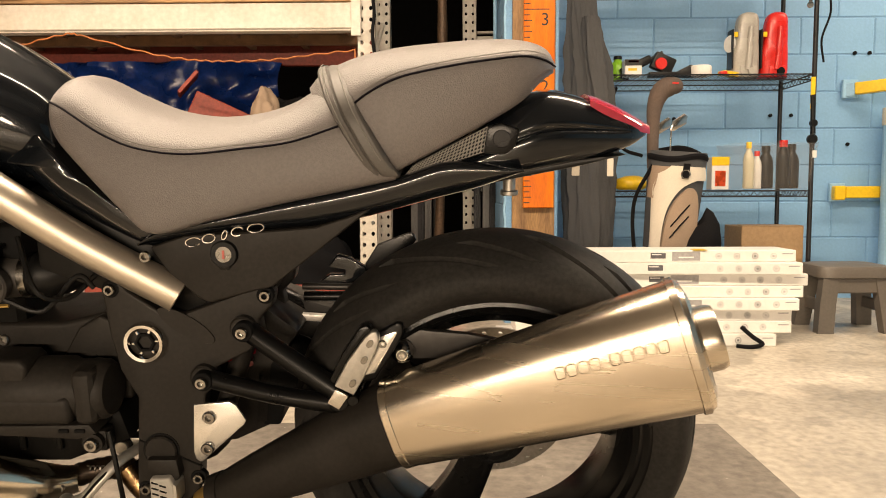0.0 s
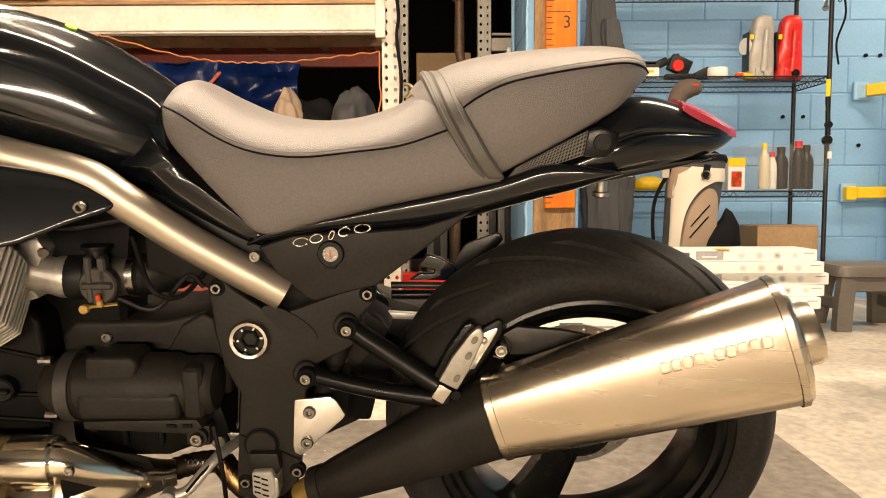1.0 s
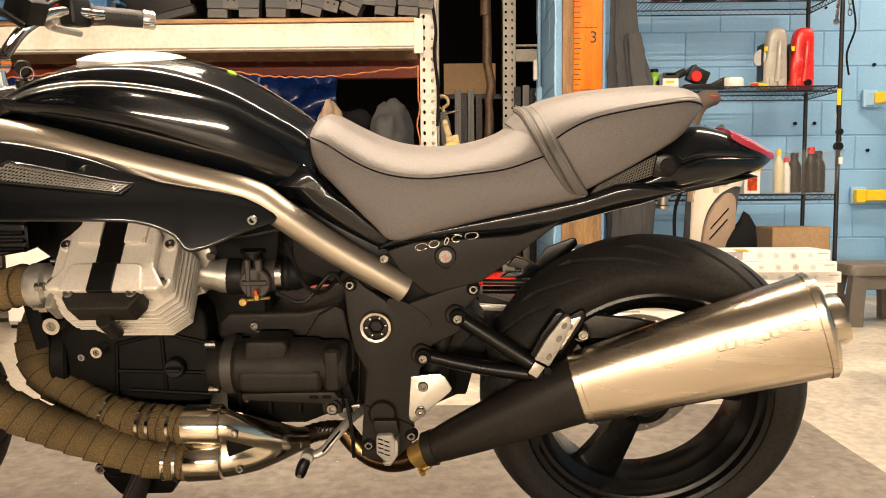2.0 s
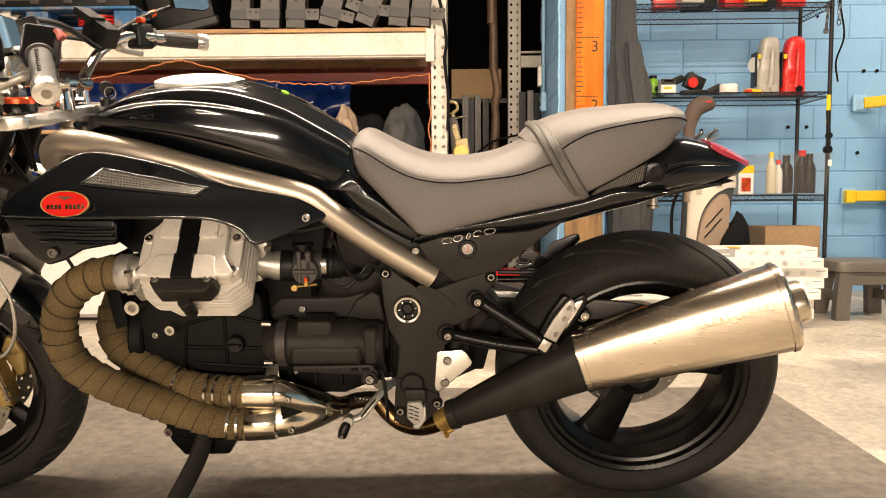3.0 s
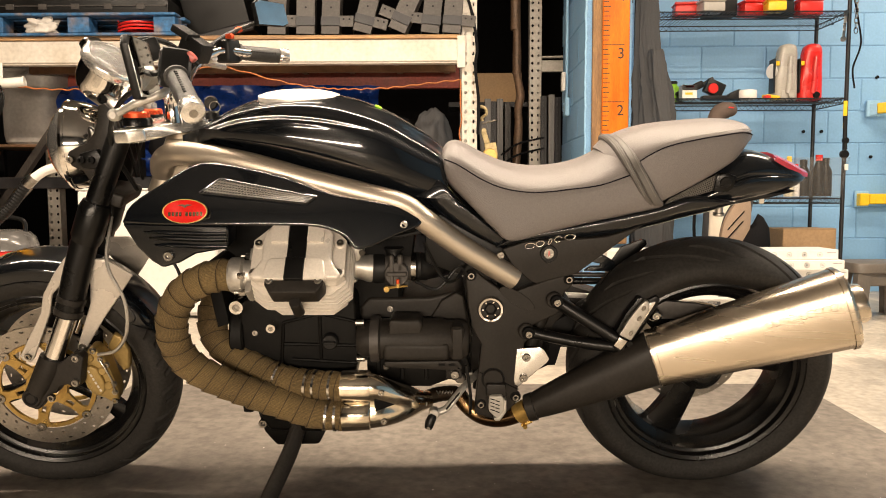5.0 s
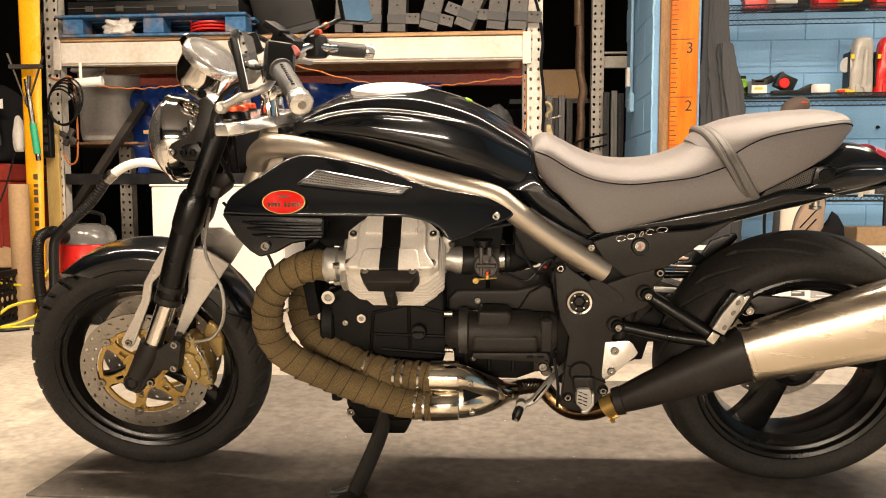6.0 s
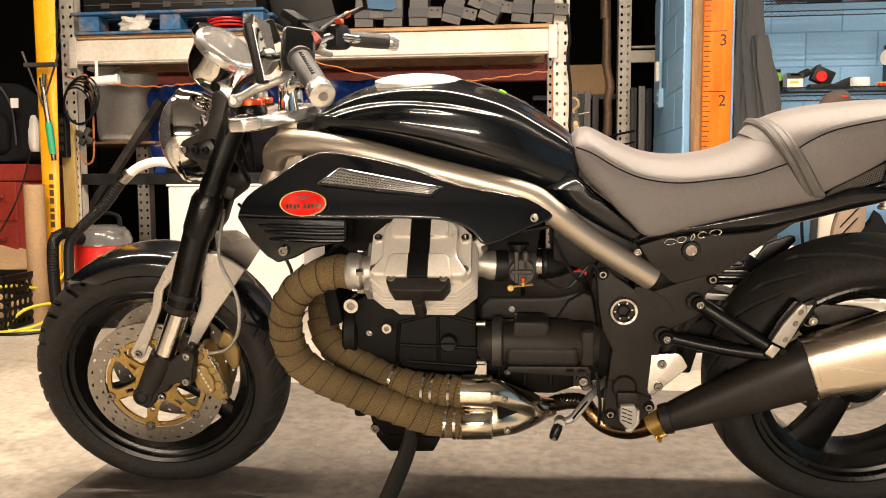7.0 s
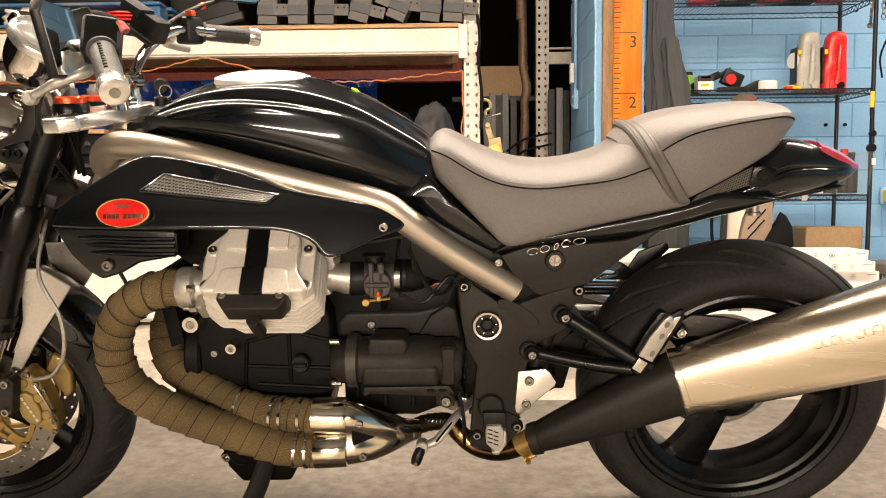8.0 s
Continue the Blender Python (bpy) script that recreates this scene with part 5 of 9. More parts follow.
part("oil_sump", prism([(-1.035, 0.205), (-1.0, 0.19), (-0.9, 0.17), (-0.86, 0.155), (-0.88, 0.115), (-0.99, 0.112), (-1.02, 0.15)], -0.08, 0.08, 0.008, 2), ENGINE_DARK, bike, "black oil sump")
for x in (-1.02, -0.905):
    part("bolt", bolt(0.012, x, -0.082, 0.178, 0.01), STEEL, bike)
part("gearbox_underside", prism([(-0.75, 0.37), (-0.5, 0.37), (-0.485, 0.315), (-0.54, 0.296), (-0.59, 0.276), (-0.7, 0.276), (-0.75, 0.3)], -0.085, 0.085, 0.01, 2), ENGINE_DARK, bike, "black ribbed gearbox underside")
for x in (-0.72, -0.66, -0.6, -0.54):
    part("rib", block(x - 0.005, x + 0.005, -0.093, -0.08, 0.3, 0.365, 0.002), ENGINE_DARK, bike)
gear = part("gearbox", join(prism([(-0.768, 0.4), (-0.766, 0.488), (-0.745, 0.511), (-0.59, 0.513), (-0.552, 0.522), (-0.522, 0.53), (-0.504, 0.52), (-0.488, 0.44), (-0.49, 0.38), (-0.7, 0.38)], -0.088, 0.1, 0.014, 4),
                            prism([(-0.56, 0.508), (-0.524, 0.529), (-0.506, 0.519), (-0.494, 0.45), (-0.51, 0.436), (-0.562, 0.438), (-0.592, 0.457)], -0.101, -0.08, 0.006, 3)), CAST_BLACK, bike, "matt black gearbox casing")
# raised near-black triangle in place of a pocket and its shade
part("casing_pocket_shade", prism([(-0.536, 0.464), (-0.561, 0.443), (-0.516, 0.441)], -0.1025, -0.1, 0.001, 1), SHADE_AND_PART_BLACK, gear)
gear.location = (0, 0.035, -0.009)
part("bolt", bolt(0.009, -0.69, -0.0885, 0.484, 0.006), STEEL, gear)
part("starter_step", join(block(-0.703, -0.541, -0.178, -0.1, 0.378, 0.424, 0.014, 4), prism([(-0.69, 0.44), (-0.612, 0.44), (-0.604, 0.468), (-0.614, 0.48), (-0.685, 0.48)], -0.168, -0.1, 0.009, 3), block(-0.54, -0.504, -0.174, -0.1, 0.376, 0.464, 0.016, 3)), CAST_BLACK, bike, "matt black starter motor casing").location = (0, 0.022, -0.006)
starter = part("starter_cover", join(turn([(0, -0.77), (0.036, -0.768), (0.044, -0.755), (0.046, -0.735), (0.053, -0.73), (0.053, -0.712), (0.05, -0.708), (0.052, -0.64), (0.052, -0.56), (0.047, -0.55), (0.047, -0.505), (0.04, -0.495), (0, -0.495)], 40, "x", (0, -0.125, 0.418), closed=False),
                                     prism([(-0.7, 0.372), (-0.52, 0.375), (-0.51, 0.36), (-0.54, 0.35), (-0.7, 0.358)], -0.165, -0.1, 0.004)), CAST_BLACK, bike, "matt black starter motor cover")
starter.location = (0, 0.022, -0.006)
part("band", turn([(0.05, -0.735), (0.0575, -0.734), (0.0575, -0.713), (0.05, -0.712)], 40, "x", (0, -0.125, 0.418)), GREY_METAL, starter, "grey metal band")
for z in (0.465, 0.372):
    part("bolt", rod((-0.77, -0.14, z), (-0.75, -0.14, z), 0.008, 10), STEEL, starter)
for x in (-0.56, -0.535):
    # near-black boxes on the surface, coloured as the shade in slots
    part("slot", box(0.016, 0.004, 0.006, x, -0.166, 0.362, 0.001), SHADE_AND_PART_BLACK, starter)
part("engine_mount", join(box(0.04, 0.03, 0.035, -0.53, -0.1, 0.31, 0.005, 2), rod((-0.528, -0.125, 0.328), (-0.528, -0.09, 0.328), 0.016, 16)), CAST_BLACK, bike)
part("bolt", bolt(0.011, -0.528, -0.125, 0.328, 0.008), STEEL, bike)

# throttle body and intake
intake = []
intake += [part("intake_stub", join(sweep([(-0.805, -0.205, 0.632), (-0.785, -0.203, 0.628), (-0.765, -0.2, 0.622), (-0.725, -0.195, 0.614), (-0.712, -0.193, 0.612), (-0.7, -0.19, 0.611)], [0.046, 0.044, 0.034, 0.03, 0.034, 0.034], 24), prism([(-0.775, 0.645), (-0.76, 0.672), (-0.73, 0.682), (-0.718, 0.66), (-0.735, 0.63)], -0.222, -0.175, 0.006), prism([(-0.79, 0.585), (-0.77, 0.575), (-0.735, 0.585), (-0.745, 0.6)], -0.225, -0.18, 0.005)), ALLOY, bike, "bare alloy intake stub")]
intake += [part("bolt", rod((-0.73, -0.21, 0.662), (-0.722, -0.222, 0.656), 0.008, 10), STEEL, bike)]
intake += [part("intake_sleeve", sweep([(-0.704, -0.19, 0.61), (-0.698, -0.19, 0.61), (-0.675, -0.185, 0.61), (-0.67, -0.185, 0.61)], [0.032, 0.037, 0.037, 0.033], 20), PLASTIC_BLACK, bike)]
throttle = part("throttle_body", join(sweep([(-0.675, -0.185, 0.61), (-0.66, -0.183, 0.61), (-0.61, -0.175, 0.61)], [0.032, 0.036, 0.033], 20), box(0.012, 0.02, 0.075, -0.652, -0.222, 0.578, 0.003), box(0.014, 0.02, 0.07, -0.632, -0.22, 0.582, 0.003), box(0.05, 0.018, 0.012, -0.64, -0.225, 0.6, 0.003), disc_body(0.03, -0.23, -0.21, 24, "y", (-0.64, 0, 0.605))), GREY_METAL, bike, "grey throttle body")
part("throttle_cap", join(disc_body(0.018, 0.645, 0.662, 20, "z", (-0.648, -0.2, 0)), disc_body(0.024, 0.66, 0.666, 20, "z", (-0.648, -0.2, 0))), PLASTIC_BLACK, throttle)
part("linkage", join(rod((-0.665, -0.225, 0.57), (-0.615, -0.22, 0.574), 0.003, 6), disc_body(0.008, -0.232, -0.222, 10, "y", (-0.665, 0, 0.568)), box(0.01, 0.01, 0.014, -0.637, -0.232, 0.572, 0.002)), GOLD, throttle, "brass throttle linkage")
part("orange_tip", box(0.008, 0.008, 0.012, -0.637, -0.236, 0.583, 0.002), ORANGE_RED, throttle)
intake += [part("hose_clamp", turn([(0.034, -0.607), (0.0365, -0.607), (0.0365, -0.595), (0.034, -0.595)], 28, "x", (0, -0.172, 0.61)), STEEL, bike, "steel hose clamp")]
intake += [part("air_hose", sweep(spline([(-0.61, -0.172, 0.61), (-0.57, -0.16, 0.61), (-0.52, -0.12, 0.62), (-0.46, -0.05, 0.64)], 6), [0.034 + 0.0025 * (k % 2) for k in range(19)], 20), PLASTIC_BLACK, bike, "black rubber air hose")]
for ob in intake + [throttle]:
    ob.location = (-0.028, 0.115, -0.026)
part("air_box", prism([(-0.6, 0.73), (-0.4, 0.68), (-0.36, 0.58), (-0.46, 0.55), (-0.6, 0.6)], -0.09, 0.09, 0.012), PLASTIC_BLACK, bike)
part("battery_box", prism([(-0.38, 0.66), (-0.15, 0.69), (-0.2, 0.61), (-0.27, 0.53), (-0.42, 0.52)], -0.075, 0.03, 0.01), PLASTIC_BLACK, bike)
# near-black filler for the shaded void between tank, tubes and engine
part("under_tank_dark_fill", prism([(-1.16, 0.86), (-0.75, 0.77), (-0.62, 0.7), (-0.64, 0.56), (-1.0, 0.56), (-1.1, 0.64), (-1.2, 0.74)], -0.075, 0.075, 0.01), SHADE_AND_PART_BLACK, bike)
part("oil_cooler", prism([(-1.14, 0.6), (-1.11, 0.61), (-1.085, 0.45), (-1.115, 0.44)], -0.1, 0.14, 0.004), SHADE_AND_PART_BLACK, bike)
for pts in ([(-0.6, -0.13, 0.66), (-0.56, -0.17, 0.59), (-0.53, -0.14, 0.57), (-0.5, -0.1, 0.6)], [(-0.76, -0.17, 0.7), (-0.68, -0.16, 0.68), (-0.58, -0.14, 0.69), (-0.5, -0.13, 0.66)], [(-0.62, -0.15, 0.57), (-0.57, -0.14, 0.55), (-0.52, -0.13, 0.6), (-0.5, -0.12, 0.58)], [(-0.5, -0.125, 0.35), (-0.49, -0.13, 0.28), (-0.49, -0.12, 0.22)]):
    part("cable", sweep(spline(pts, 6), 0.004, 8), PLASTIC_BLACK, bike)

# ---- frame plates, foot rests, swing arm ----
plate = [(-0.503, 0.578), (-0.493, 0.592), (-0.478, 0.592), (-0.46, 0.574), (-0.415, 0.541), (-0.38, 0.538), (-0.27, 0.578), (-0.25, 0.582), (-0.236, 0.572), (-0.24, 0.552), (-0.262, 0.53), (-0.258, 0.5), (-0.28, 0.478), (-0.335, 0.45), (-0.335, 0.42), (-0.355, 0.405), (-0.362, 0.34), (-0.375, 0.24), (-0.4, 0.215), (-0.43, 0.2), (-0.478, 0.215),
         (-0.474, 0.28), (-0.462, 0.4), (-0.485, 0.445), (-0.495, 0.5)]
for s in (-1, 1):
    fp = part("frame_plate", prism(plate, *sorted((s * 0.12, s * 0.088)), 0.005, 3), CAST_BLACK, bike, "matt black cast frame plate")
    fp.location = (0, -0.024 * s, -0.007)
    part("recess", moved(disc_body(0.05, -0.003, 0.003, 28), pose(-0.375, s * 0.1195, 0.52, 0, 32, 0) @ Matrix.Diagonal((1, 1, 0.32, 1))), CAST_BLACK, fp)
    cap_ring = part("pivot_cap", disc_body(0.026, s * 0.112, s * 0.127, 28, "y", (-0.432, 0, 0.31)), CAST_BLACK, fp)
    # raised near-black ring: the groove is drawn by its shade alone
    part("cap_groove_shade", turn([(0.0265, s * 0.1195), (0.0295, s * 0.1195), (0.0295, s * 0.1212), (0.0265, s * 0.1212)], 32, "y", (-0.432, 0, 0.31)), SHADE_AND_PART_BLACK, cap_ring)
    for a, b in (((-0.4655, 0.327), (-0.457, 0.323)), ((-0.406, 0.3), (-0.368, 0.282))):
        part("seam_line", sweep([(a[0], s * 0.1202, a[1]), (b[0], s * 0.1202, b[1])], 0.0018, 6), SHADE_AND_PART_BLACK, fp)
    if s < 0:
        ring = part("pivot_ring", turn([(0.0225, -0.124), (0.025, -0.132), (0.03, -0.133), (0.033, -0.128), (0.033, -0.115), (0.0225, -0.115)], 36, "y", (-0.44, 0, 0.494)), CHROME, fp, "chromed pivot ring")
        for k in range(6):
            a = k * math.pi / 3
            part("nut_tooth", moved(box(0.006, 0.006, 0.0045, 0, 0, 0, 0.001), pose(-0.44 + 0.0185 * math.cos(a), -0.123, 0.494 + 0.0185 * math.sin(a), 0, -math.degrees(a), 0)), CHROME, ring)
        # near-black disc closes the bore, in place of the shade inside it
        part("pivot_bore", join(disc_body(0.0225, -0.118, -0.112, 30, "y", (-0.44, 0, 0.494)), turn([(0.012, -0.127), (0.016, -0.127), (0.016, -0.116), (0.012, -0.116)], 6, "y", (-0.44, 0, 0.494))), SHADE_AND_PART_BLACK, fp)
        for x, z in ((-0.488, 0.578), (-0.25, 0.568), (-0.375, 0.262), (-0.462, 0.242)):
            part("bolt_seat", disc_body(0.0135, -0.1215, -0.11, 20, "y", (x, 0, z), 0.1), SHADE_AND_PART_BLACK, fp)
            part("bolt", bolt(0.0092, x, -0.12, z, 0.008), STEEL, fp)
        for x, z in ((-0.285, 0.518), (-0.352, 0.438)):
            part("lug", disc_body(0.02, -0.134, -0.11, 24, "y", (x, 0, z)), CAST_BLACK, fp)
        for x, z in ((-0.285, 0.518), (-0.352, 0.438)):
            part("bolt_seat", disc_body(0.0155, -0.149, -0.12, 22, "y", (x + 0.004, 0, z), 0.1), SHADE_AND_PART_BLACK, fp)
            part("bolt", bolt(0.0095, x + 0.004, -0.15, z, 0.007), STEEL, fp)
    arms = join(sweep(spline([(-0.28, s * 0.103, 0.509), (-0.203, s * 0.125, 0.463), (-0.13, s * 0.142, 0.42)], 4), 0.0165, 16, squash=1.0), sweep(spline([(-0.35, s * 0.105, 0.431), (-0.243, s * 0.125, 0.413), (-0.135, s * 0.142, 0.403)], 4), 0.0145, 16), disc_body(0.016, *sorted((s * 0.13, s * 0.158)), 18, "y", (-0.133, 0, 0.413)))
    bracket = part("pillion_bracket", arms, TRIM_BLACK, bike, "black pillion foot rest bracket")
    fold = part("pillion_peg", prism([(-0.138, 0.442), (-0.109, 0.427), (-0.091, 0.459), (-0.071, 0.505), (-0.069, 0.517), (-0.073, 0.526), (-0.08, 0.527), (-0.091, 0.517), (-0.117, 0.481)], *sorted((s * 0.166, s * 0.15)), 0.005, 3), ALLOY, bracket, "folded bare alloy pillion peg")
    for x, z in ((-0.083, 0.508), (-0.092, 0.483), (-0.11, 0.447)):
        part("dimple", moved(disc_body(0.0062, -0.0012, 0.0012, 18), pose(x, s * 0.1662, z, 0, 35, 0) @ Matrix.Diagonal((0.75, 1, 1.1, 1))), STEEL, fold)
    part("peg_foot", prism([(-0.149, 0.415), (-0.132, 0.404), (-0.117, 0.426), (-0.136, 0.437)], *sorted((s * 0.165, s * 0.138)), 0.002, 2), POLISHED, bracket, "bright alloy peg foot")
    part("peg_pin", disc_body(0.009, *sorted((s * 0.163, s * 0.135)), 16, "y", (-0.111, 0, 0.417)), TRIM_BLACK, bracket)
    part("peg_rubber", prism([(-0.145, 0.45), (-0.138, 0.443), (-0.117, 0.481), (-0.091, 0.517), (-0.08, 0.527), (-0.088, 0.534), (-0.098, 0.53), (-0.125, 0.49)], *sorted((s * 0.162, s * 0.135)), 0.004, 2), TRIM_BLACK, bracket)
    part("peg_back", prism([(-0.076, 0.512), (-0.046, 0.529), (-0.038, 0.526), (-0.037, 0.512), (-0.043, 0.498), (-0.08, 0.437), (-0.103, 0.433)], *sorted((s * 0.13, s * 0.115)), 0.004, 3), TRIM_BLACK, bracket)
    facing = part("peg_plate", prism([(-0.075, 0.506), (-0.047, 0.516), (-0.046, 0.512), (-0.081, 0.449), (-0.099, 0.445)], *sorted((s * 0.133, s * 0.12)), 0.002, 2), BRIGHT_ALLOY, bracket, "bright alloy guard plate")
    if s < 0:
        part("bolt", bolt(0.0062, -0.068, -0.132, 0.496, 0.004), STEEL, facing)
    part("heel_plate", prism([(-0.376, 0.392), (-0.318, 0.397), (-0.308, 0.39), (-0.294, 0.366), (-0.298, 0.358), (-0.37, 0.292), (-0.38, 0.298), (-0.382, 0.31)], *sorted((s * 0.142, s * 0.134)), 0.003, 2), BRIGHT_ALLOY, bike, "bright alloy heel plate").location = (0.002, -0.044 * s, -0.01)
    if s < 0:
        for x, z in ((-0.352, 0.371), (-0.358, 0.317)):
            part("bolt", bolt(0.0105, x + 0.002, -0.098, z - 0.01, 0.006), STEEL, bike)
    peg = part("rider_peg", prism([(-0.441, 0.303), (-0.409, 0.305), (-0.403, 0.29), (-0.403, 0.266), (-0.414, 0.245), (-0.424, 0.245), (-0.442, 0.264)], *sorted((s * 0.162, s * 0.1)), 0.005, 3), PLASTIC_GREY, bike, "grey rubber-faced alloy foot peg")
    part("peg_hinge", prism([(-0.448, 0.33), (-0.4, 0.33), (-0.396, 0.3), (-0.402, 0.292), (-0.446, 0.29)], *sorted((s * 0.15, s * 0.09)), 0.005, 2), CAST_BLACK, peg)
    part("peg_edge", prism([(-0.403, 0.296), (-0.398, 0.292), (-0.398, 0.262), (-0.414, 0.239), (-0.426, 0.239), (-0.43, 0.246), (-0.417, 0.248), (-0.405, 0.266)], *sorted((s * 0.164, s * 0.1)), 0.002, 2), ALLOY, peg, "bare alloy peg edge")
    for k in range(4):
        for dx, dz in ((-0.433, 0.003), (-0.4205, -0.002)):
            part("peg_rib", moved(box(0.011, 0.0016, 0.0022, 0, 0, 0, 0), pose(dx, s * 0.1625, 0.292 - 0.0095 * k + dz, 0, 18, 0)), SHADE_AND_PART_BLACK, peg)
    peg.location = (-0.002, -s * 0.034, -0.034)
shift = part("gear_lever", join(sweep(spline([(-0.588, -0.182, 0.238), (-0.572, -0.176, 0.24), (-0.55, -0.17, 0.247), (-0.526, -0.16, 0.273), (-0.502, -0.135, 0.294), (-0.462, -0.074, 0.306)], 6), 0.0095, 12, squash=0.75), disc_body(0.013, -0.19, -0.165, 18, "y", (-0.58, 0, 0.239))), ALLOY, bike, "bare alloy gear lever")
# near-black strip laid on the lever in place of a shaded groove
part("lever_groove_shade", sweep(spline([(-0.55, -0.1785, 0.248), (-0.527, -0.1685, 0.274), (-0.508, -0.149, 0.29)], 5), 0.0024, 6), SHADE_AND_PART_BLACK, shift)
part("lever_rubber", sweep(spline([(-0.595, -0.195, 0.204), (-0.589, -0.19, 0.222), (-0.581, -0.185, 0.238)], 3), [0.009, 0.011, 0.012, 0.012, 0.012, 0.011, 0.009], 14), PLASTIC_BLACK, shift)
part("lever_end", disc_body(0.0045, -0.2045, -0.199, 10, "y", (-0.594, 0, 0.209)), STEEL, shift)
shift.location = (0, 0.046, -0.011)
linkage = part("shift_linkage", join(block(-0.523, -0.482, -0.112, -0.085, 0.296, 0.322, 0.004, 2), rod((-0.489, -0.095, 0.32), (-0.484, -0.06, 0.47), 0.003, 8)), STEEL, bike, "steel gear shift linkage")
part("ball_joint", disc_body(0.0125, -0.124, -0.11, 20, "y", (-0.514, 0, 0.309)), STEEL, linkage)
part("joint_seat", disc_body(0.0155, -0.116, -0.109, 20, "y", (-0.514, 0, 0.309)), SHADE_AND_PART_BLACK, linkage)
linkage.location = (0, 0.06, -0.02)
part("swing_arm", join(prism([(-0.46, 0.53), (-0.38, 0.55), (-0.22, 0.5), (0.1, 0.4), (0.19, 0.37), (0.19, 0.27), (0.1, 0.25), (-0.2, 0.36), (-0.42, 0.42)], 0.1, 0.16, 0.015, 3), prism([(-0.5, 0.54), (-0.3, 0.53), (-0.22, 0.47), (-0.26, 0.42), (-0.275, 0.3), (-0.34, 0.27), (-0.5, 0.25), (-0.53, 0.33)], 0.0, 0.13, 0.012), turn([(0, 0.07), (0.075, 0.07), (0.085, 0.09), (0.085, 0.16), (0.06, 0.19), (0, 0.19)], 32, "y", (0.125, 0, 0.326), closed=False)), CAST_BLACK, bike, "black cast swing arm with drive housing")
# added filler ahead of the rear tyre, its near black is painted shade
part("rear_gap_dark_fill", prism([(-0.31, 0.3), (-0.262, 0.3), (-0.248, 0.355), (-0.2, 0.36), (-0.195, 0.42), (-0.24, 0.44), (-0.3, 0.4)], 0.0, 0.085, 0.006), SHADE_AND_PART_BLACK, bike)
part("shock_spring", sweep([(-0.322 + 0.022 * math.cos(k * 0.5) + k * 0.0007, -0.03 + 0.024 * math.sin(k * 0.5), 0.425 + k * 0.002) for k in range(38)], 0.006, 8), SPRING_RED, bike, "red shock absorber spring")
part("shock_body", rod((-0.302 - 0.04, -0.046, 0.448 - 0.1), (-0.302 + 0.03, -0.046, 0.448 + 0.1), 0.017, 16), CAST_BLACK, bike)
part("fender_flap", prism([(-0.160, 0.595), (-0.136, 0.588), (-0.111, 0.573), (-0.106, 0.547), (-0.191, 0.548), (-0.173, 0.561), (-0.148, 0.561), (-0.146, 0.567), (-0.175, 0.573)], 0.035, 0.05, 0.004, 3), PAINT_BLACK, bike, "gloss black inner fender")
part("far_fin", prism([(-0.115, 0.573), (-0.092, 0.609), (-0.039, 0.629), (-0.029, 0.628), (-0.025, 0.616), (-0.057, 0.580), (-0.109, 0.552)], 0.05, 0.06, 0.003), TRIM_BLACK, bike, "black mudguard fin")
part("cross_bar", rod((-0.225, 0.06, 0.533), (-0.1, 0.06, 0.531), 0.0062, 12), GREY_METAL, bike)
part("cross_bar", rod((-0.225, 0.07, 0.512), (-0.1, 0.07, 0.512), 0.009, 12), TRIM_BLACK, bike)
# separate pale strip added for the swing arm's light top edge
part("swing_arm_top_strip", prism([(-0.300, 0.480), (-0.249, 0.480), (-0.158, 0.474), (-0.164, 0.463), (-0.249, 0.467), (-0.298, 0.470)], 0.07, 0.085, 0.002, 2), CAP_ALLOY, bike, "added pale strip for the swing arm's top edge")
part("shaft_housing", join(prism([(-0.301, 0.469), (-0.250, 0.473), (-0.169, 0.462), (-0.129, 0.437), (-0.132, 0.316), (-0.342, 0.316), (-0.335, 0.426)], 0.09, 0.14, 0.014, 3), prism([(-0.210, 0.410), (-0.199, 0.445), (-0.172, 0.462), (-0.163, 0.457), (-0.166, 0.424), (-0.187, 0.383), (-0.208, 0.372)], 0.05, 0.1, 0.012, 3)), CAST_BLACK, bike, "matt black drive shaft housing")
part("caliper_bracket", prism([(-0.07, 0.49), (-0.05, 0.51), (0.06, 0.5), (0.11, 0.49), (0.06, 0.46), (-0.03, 0.46)], -0.1, -0.085, 0.003), GREY_METAL, bike)
stud = part("silencer_mount", join(turn([(0, -0.125), (0.009, -0.125), (0.012, -0.122), (0.0175, -0.112), (0.0175, -0.104), (0, -0.104)], 28, "y", (-0.04, 0, 0.475), closed=False)), POLISHED, bike, "polished silencer mount")
part("mount_rubber", turn([(0.0, -0.105), (0.0165, -0.105), (0.0175, -0.1), (0.0165, -0.095), (0.0175, -0.09), (0.0165, -0.085), (0.0, -0.085)], 24, "y", (-0.04, 0, 0.476), closed=False), CAST_BLACK, stud)
part("bolt", bolt(0.0075, -0.04, -0.1245, 0.475, 0.003), STEEL, stud)

# side stand
stand = part("side_stand", join(sweep(spline([(-0.925, -0.085, 0.185), (-0.945, -0.135, 0.12), (-0.99, -0.235, 0.028)], 4), [0.024] * 9, 14, squash=0.6), moved(disc_body(0.028, 0, 0.008, 20, "z"), pose(-0.992, -0.245, 0.019, 8, 0, 0) @ Matrix.Diagonal((1.4, 1, 1, 1)))), CAST_BLACK, bike, "black side stand")
part("stand_tang", sweep(spline([(-0.985, -0.22, 0.045), (-1.02, -0.25, 0.045), (-1.045, -0.28, 0.06), (-1.035, -0.3, 0.08)], 4), 0.007, 10), STEEL, stand)
